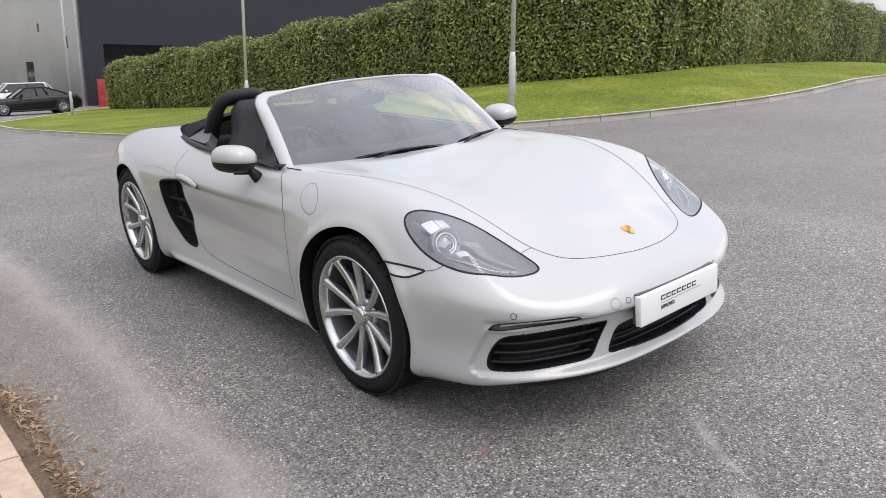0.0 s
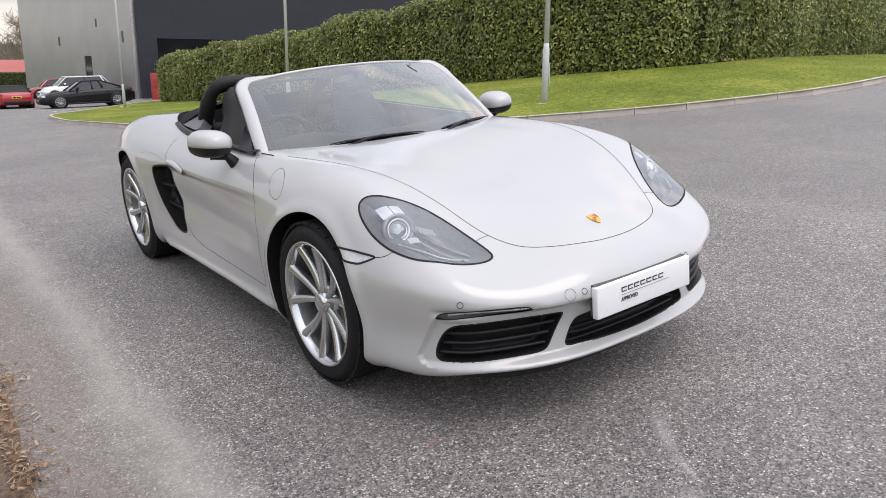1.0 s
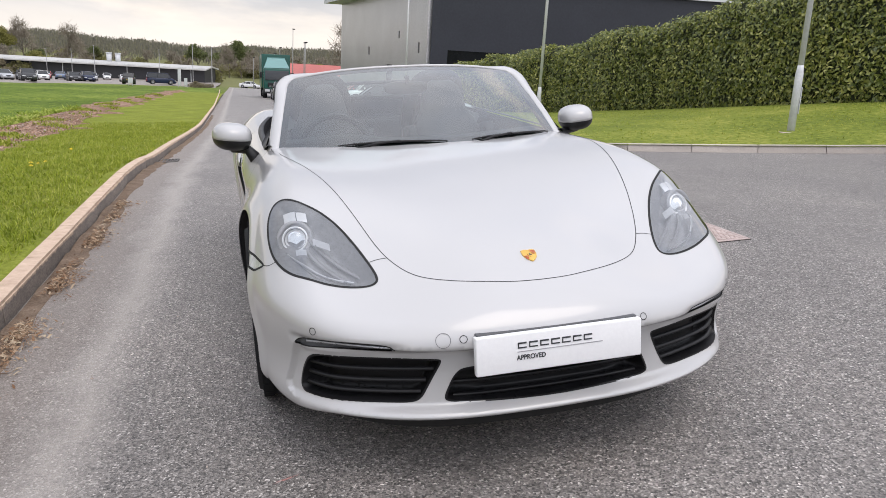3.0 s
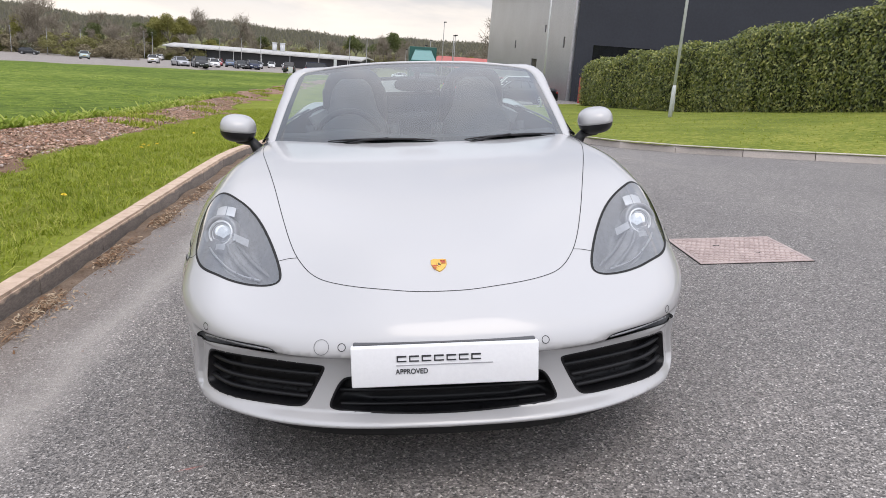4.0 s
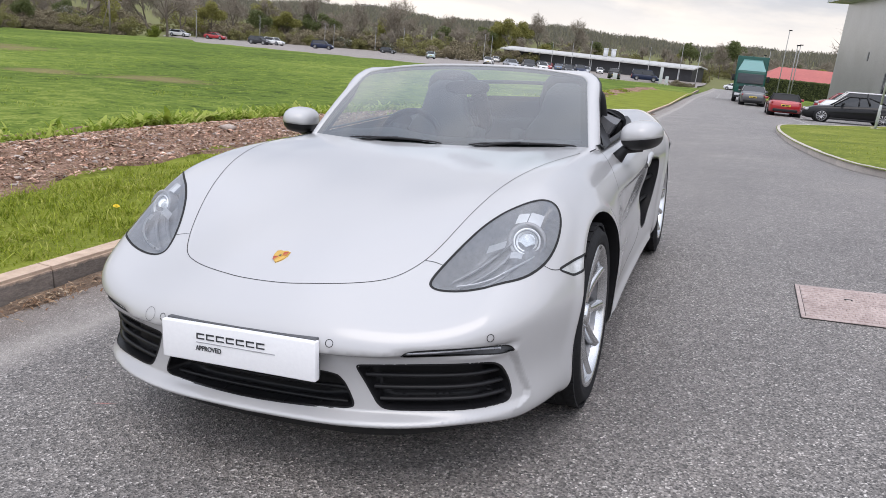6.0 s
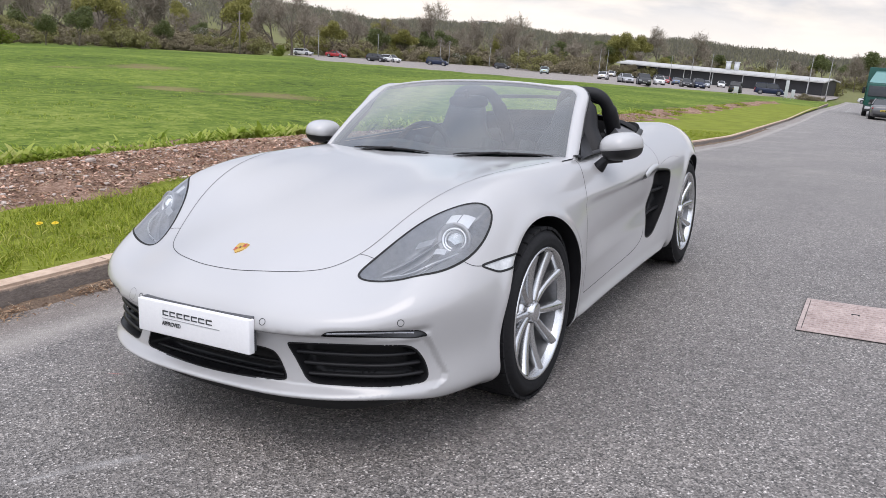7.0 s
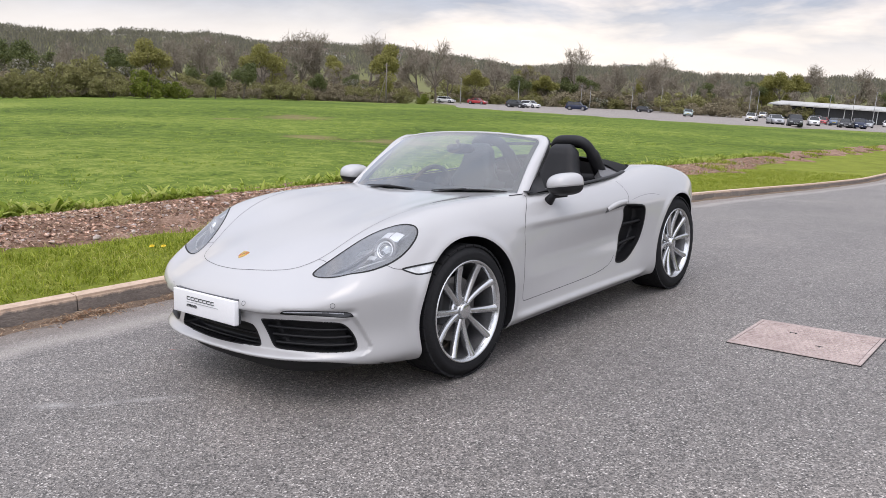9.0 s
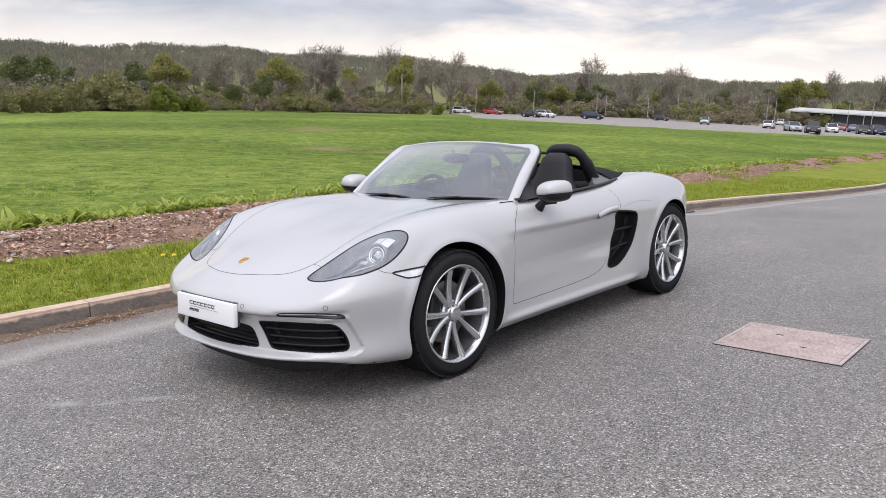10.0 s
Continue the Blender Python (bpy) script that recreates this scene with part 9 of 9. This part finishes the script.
        box(bm, s * half * 0.70, -L * 0.462, 0.66, half * 0.42, 0.20, 0.13, 0.03)
        part("headlamp", bm, LAMP_CLEAR, car)
        bm = bmesh.new()
        box(bm, s * half * 0.66, L * 0.481, 0.78, half * 0.40, 0.13, 0.12 if form != "van" else 0.5, 0.03)
        part("tail_lamp", bm, TAIL_RED, car)
        bm = bmesh.new()
        for yy in (0.40, 0.64):
            box(bm, s * (half * 0.995 + 0.003), (yy - 0.5) * L + 0.3, zbelt - 0.17, 0.02, 0.16, 0.03, 0.006)
        part("door_handles", bm, paint, car)
        bm = bmesh.new()
        box(bm, s * (half * 0.95), 0.0, 0.235, 0.06, L * 0.46, 0.10, 0.02)
        part("sill", bm, BLACK_PLASTIC, car)
    # crowned roof
    bm = bmesh.new()
    nx, ny = 7, 6
    grid = []
    for i in range(nx):
        a = -1 + 2 * i / (nx - 1)
        for j in range(ny):
            b = j / (ny - 1)
            grid.append(bm.verts.new((a * (tw + 0.02), y1 - 0.05 + (y2 - y1 + 0.1) * b, zr + 0.055 * (1 - a ** 4) * (1 - (2 * b - 1) ** 4 * 0.7))))
    for f in grid_faces(nx, ny):
        bm.faces.new([grid[k] for k in f])
    part("roof", bm, paint if roof is None else roof, car)
    # wheels in dark arches
    rw = 0.34 if form not in ("suv", "van") else 0.36
    for yy in (-L * 0.305, L * 0.295):
        for s in (-1, 1):
            bm = bmesh.new()
            tube(bm, [(s * (half * 0.55), yy, rw + 0.02), (s * (half * 0.992), yy, rw + 0.02)], rw + 0.055, 20)
            part("wheel_arch", bm, BLACK_PLASTIC, car)
            x0, x1 = s * (half * 0.60), s * (half * 1.005)
            bm = bmesh.new()
            tube(bm, [(x0, yy, rw), (x0 + s * 0.02, yy, rw), (x1 - s * 0.03, yy, rw), (x1, yy, rw)], [rw - 0.03, rw, rw, rw - 0.035], 22)
            wheel = part("wheel", bm, RUBBER, car)
            bm = bmesh.new()
            tube(bm, [(x1 - s * 0.02, yy, rw), (x1 + s * 0.006, yy, rw)], 0.06, 10)
            for k in range(10):
                a = k * math.tau / 10
                u = Vector((0, math.cos(a), math.sin(a)))
                c = Vector((x1 + s * 0.004, yy, rw))
                w2 = Vector((0, -u.z, u.y)) * 0.022
                q = [c + u * 0.04 - w2, c + u * 0.04 + w2, c + u * rw * 0.72 + w2 * 0.8, c + u * rw * 0.72 - w2 * 0.8]
                lo_ = [bm.verts.new(p) for p in q]
                hi_ = [bm.verts.new(p + Vector((s * 0.012, 0, 0))) for p in q]
                bm.faces.new(hi_)
                for e in range(4):
                    bm.faces.new((lo_[e], lo_[(e + 1) % 4], hi_[(e + 1) % 4], hi_[e]))
            rim_n = 22
            for k in range(rim_n):
                a, b = k * math.tau / rim_n, (k + 1) * math.tau / rim_n
                c = Vector((x1 + s * 0.008, yy, rw))
                q = [c + Vector((0, math.cos(t), math.sin(t))) * r for t, r in ((a, rw * 0.70), (b, rw * 0.70), (b, rw * 0.77), (a, rw * 0.77))]
                bm.faces.new([bm.verts.new(p) for p in q])
            bmesh.ops.remove_doubles(bm, verts=bm.verts, dist=0.0005)
            part("rim", bm, RIM_ALLOY, wheel)
    # grille, bumpers and plates
    bm = bmesh.new()
    box(bm, 0, -L * 0.488, 0.55, half * 0.7, 0.12, 0.16, 0.03)
    box(bm, 0, -L * 0.478, 0.30, half * 1.2, 0.12, 0.12, 0.03)
    part("grille", bm, BLACK_PLASTIC, car)
    bm = bmesh.new()
    box(bm, 0, L * 0.486, 0.36, half * 1.45, 0.16, 0.16, 0.03)
    part("rear_valance", bm, BLACK_PLASTIC, car)
    bm = bmesh.new()
    box(bm, 0, L * 0.5 + 0.006, 0.64, 0.52, 0.03, 0.115, 0.004)
    pl = part("rear_plate", bm, PLATE_YELLOW, car)
    bm = bmesh.new()
    box(bm, -0.09, L * 0.5 + 0.023, 0.64, 0.2, 0.004, 0.06)
    box(bm, 0.13, L * 0.5 + 0.023, 0.64, 0.16, 0.004, 0.06)
    part("plate_bars", bm, BLACK_PLASTIC, pl)
    bm = bmesh.new()
    box(bm, 0, -L * 0.5 - 0.004, 0.46, 0.52, 0.03, 0.115, 0.004)
    pl = part("front_plate", bm, ROOF_EDGE, car)
    bm = bmesh.new()
    box(bm, 0, -L * 0.5 - 0.021, 0.46, 0.40, 0.004, 0.06)
    part("plate_bars", bm, BLACK_PLASTIC, pl)
    return car


def stand(car, x, y, turn, z=None, lift=0.0):
    """Stands the car on the ground with its nose turned from -y by the given degrees."""
    car.matrix_basis = ground_pose(x, y, turn, lift)


def ground_pose(x, y, turn, lift=0.0):
    m = pose(x, y, 0, 0, 0, turn)
    f, s = m.to_3x3() @ Vector((0, 1, 0)), m.to_3x3() @ Vector((1, 0, 0))
    dz_f = (ht(x + f.x, y + f.y) - ht(x - f.x, y - f.y)) / 2
    dz_s = (ht(x + s.x, y + s.y) - ht(x - s.x, y - s.y)) / 2
    a, b = Vector((f.x, f.y, dz_f)).normalized(), Vector((s.x, s.y, dz_s)).normalized()
    c = b.cross(a).normalized()
    a = c.cross(b)
    return Matrix(((b.x, a.x, c.x, x), (b.y, a.y, c.y, y), (b.z, a.z, c.z, ht(x, y) + lift), (0, 0, 0, 1)))


# on the road below the showroom
stand(road_car("roadster", "roadster", CAR_RED, "red two-seat roadster with a black soft top, seen driving away", roof=SOFT_TOP), 4.35, 48.3, 180)
stand(road_car("saloon_car", "saloon", CAR_GREY, "dark grey saloon waiting behind the green lorry"), 2.85, 61.5, 180)
stand(road_car("saloon_car", "saloon", CAR_BLACK, "long glossy black saloon parked by the showroom"), 7.5, 43.9, -91)
stand(road_car("estate_car", "suv", CAR_WHITE, "white estate car parked behind the black saloon"), 9.2, 55.5, -91)
stand(road_car("saloon_car", "hatch", CAR_RED, "bright red car parked behind the white estate"), 9.7, 65.5, -91)

# in the car park: one of each form and colour, then copies
LOT_CARS = [("estate", CAR_WHITE, "white estate car", [(-113.3, 137.2, 100), (-84, 129, 80)]),
            ("saloon", CAR_RED, "red saloon car", [(-106, 140, 100)]),
            ("hatch", CAR_DARK, "dark grey hatchback", [(-82, 121, 95), (-80, 174, 100), (-46, 198, 90), (-32, 126, 15), (-29, 156, 10), (-27, 137, 20)]),
            ("suv", CAR_NAVY, "navy blue off-road car", [(-76, 134, 110), (-25, 138, 20)]),
            ("hatch", CAR_MINT, "pale green hatchback", [(-57, 145, 200)]),
            ("hatch", CAR_WHITE, "white hatchback", [(-43, 140, 190), (-58, 195, 190), (-31, 134, 20), (-30, 192, 10)]),
            ("saloon", CAR_SILVER, "silver saloon car", [(-33, 120, 30), (-35, 127, 200), (-28, 161, 10)]),
            ("saloon", CAR_BLUE, "silver-blue saloon car", [(-32.5, 155, 190)]),
            ("suv", CAR_DARK, "dark off-road car", [(-28, 112, 20), (-17, 126, 185)]),
            ("hatch", CAR_RED, "red hatchback", [(-37, 165, 10)]),
            ("van", CAR_NAVY, "dark blue van", [(-13.5, 140, 100)]),
            ("saloon", CAR_WHITE, "white saloon car", [(-22, 160, 190), (-18, 175, 190), (2.2, 172, 60)])]
for form, paint, label, spots in LOT_CARS:
    first = road_car(form + "_car" if form != "van" else "van", form, paint, label + " standing in the car park", "car" if form != "van" else "van", "cars in the car park")
    for k, (x, y, turn) in enumerate(spots):
        m = ground_pose(x, y, turn, LOT if x < 0 else 0.0)
        if k:
            copy_thing(first, m)
        else:
            first.matrix_basis = m


# ---- green lorry facing up the road ----
def lorry():
    truck = thing("lorry", ground_pose(2.6, 71.0, 0))
    tagged(truck, "dark green box lorry with a pale wind deflector", "lorry")
    bm = bmesh.new()
    box(bm, 0, -3.9, 1.55, 2.3, 1.7, 2.1, 0.12)
    for v in bm.verts:
        if v.co.y < -4.3 and v.co.z > 1.5:
            v.co.y += (v.co.z - 1.5) * 0.16
    cab = part("cab", bm, LORRY_GREEN, truck)
    bm = bmesh.new()
    box(bm, 0, -4.70, 1.98, 2.05, 0.05, 0.80, 0.02, Matrix.Rotation(0.0, 4, "X"))
    for v in bm.verts:
        v.co.y += (v.co.z - 1.5) * 0.16 - 0.06
    part("windscreen", bm, CAR_GLASS, cab)
    bm = bmesh.new()
    lo = [bm.verts.new(v) for v in ((-1.1, -4.45, 2.62), (1.1, -4.45, 2.62), (1.1, -3.1, 2.62), (-1.1, -3.1, 2.62))]
    hi = [bm.verts.new(v) for v in ((-0.75, -3.5, 3.45), (0.75, -3.5, 3.45), (0.75, -3.1, 3.55), (-0.75, -3.1, 3.55))]
    bm.faces.new(hi)
    for k in range(4):
        bm.faces.new((lo[k], lo[(k + 1) % 4], hi[(k + 1) % 4], hi[k]))
    bmesh.ops.recalc_face_normals(bm, faces=bm.faces)
    part("wind_deflector", bm, LORRY_PALE, cab, "pale green wind deflector", smooth=False)
    bm = bmesh.new()
    box(bm, 0, 0.6, 2.35, 2.5, 7.0, 2.95, 0.05)
    part("box_body", bm, LORRY_GREEN, truck)
    bm = bmesh.new()
    box(bm, 0, -4.74, 0.62, 2.3, 0.22, 0.42, 0.05)
    bumper = part("bumper", bm, CAR_DARK, truck)
    bm = bmesh.new()
    box(bm, 0, -4.78, 1.18, 1.6, 0.06, 0.35, 0.02)
    part("grille", bm, BLACK_PLASTIC, cab)
    bm = bmesh.new()
    box(bm, 0, -4.862, 0.60, 0.52, 0.012, 0.11)
    part("front_plate", bm, ROOF_EDGE, bumper)
    bm = bmesh.new()
    box(bm, 0, 0.3, 0.75, 0.9, 8.0, 0.25, 0.03)
    part("chassis", bm, BLACK_PLASTIC, truck)
    for s in (-1, 1):
        bm = bmesh.new()
        box(bm, s * 0.85, -4.84, 0.66, 0.42, 0.06, 0.2, 0.03)
        part("headlamp", bm, LAMP_CLEAR, bumper)
        bm = bmesh.new()
        box(bm, s * 1.36, -4.5, 2.0, 0.2, 0.12, 0.5, 0.04)
        tube(bm, [(s * 1.12, -4.4, 2.2), (s * 1.36, -4.48, 2.2)], 0.02, 6)
        part("door_mirror", bm, BLACK_PLASTIC, cab)
        bm = bmesh.new()
        box(bm, s * 1.155, -3.95, 2.0, 0.02, 0.9, 0.6, 0.01)
        part("side_window", bm, CAR_GLASS, cab)
        for yy in (-3.7, 2.4):
            bm = bmesh.new()
            tube(bm, [(s * 0.85, yy, 0.46), (s * 0.88, yy, 0.46), (s * 1.16, yy, 0.46), (s * 1.19, yy, 0.46)], [0.42, 0.46, 0.46, 0.42], 22)
            wheel = part("wheel", bm, RUBBER, truck)
            bm = bmesh.new()
            tube(bm, [(s * 1.17, yy, 0.46), (s * 1.20, yy, 0.46)], [0.26, 0.22], 14)
            part("rim", bm, RIM_ALLOY, wheel)


lorry()


# ---- white lines on the road below ----
def painted_dash(x0, y0, x1, y1, width):
    d = Vector((x1 - x0, y1 - y0)).normalized()
    s = Vector((-d.y, d.x)) * width / 2
    n = max(2, int(math.hypot(x1 - x0, y1 - y0) / 0.6))
    vs = []
    for i in range(n + 1):
        p = Vector((x0, y0)) + (Vector((x1, y1)) - Vector((x0, y0))) * i / n
        for k in (-1, 1):
            vs.append((p.x + s.x * k, p.y + s.y * k, ht(p.x + s.x * k, p.y + s.y * k) + 0.006))
    return part("dash", mesh_of("dash", vs, grid_faces(n + 1, 2)), WHITE_LINE, road)


for k in range(9):
    u = k / 9
    painted_dash(4.95 - 0.5 * u, 33.9 + 11 * u, 4.92 - 0.5 * u, 34.55 + 11 * u, 0.10)
for x0, y0, x1, y1 in ((5.3, 39.0, 6.6, 41.6), (4.7, 45.6, 10.6, 45.5), (4.7, 49.0, 10.6, 48.9), (9.6, 42.3, 11.2, 44.6)):
    painted_dash(x0, y0, x1, y1, 0.11)
for k in range(4):
    painted_dash(0.15 - k * 0.05, 74 + 9 * k, 0.12 - k * 0.05, 77 + 9 * k, 0.12)
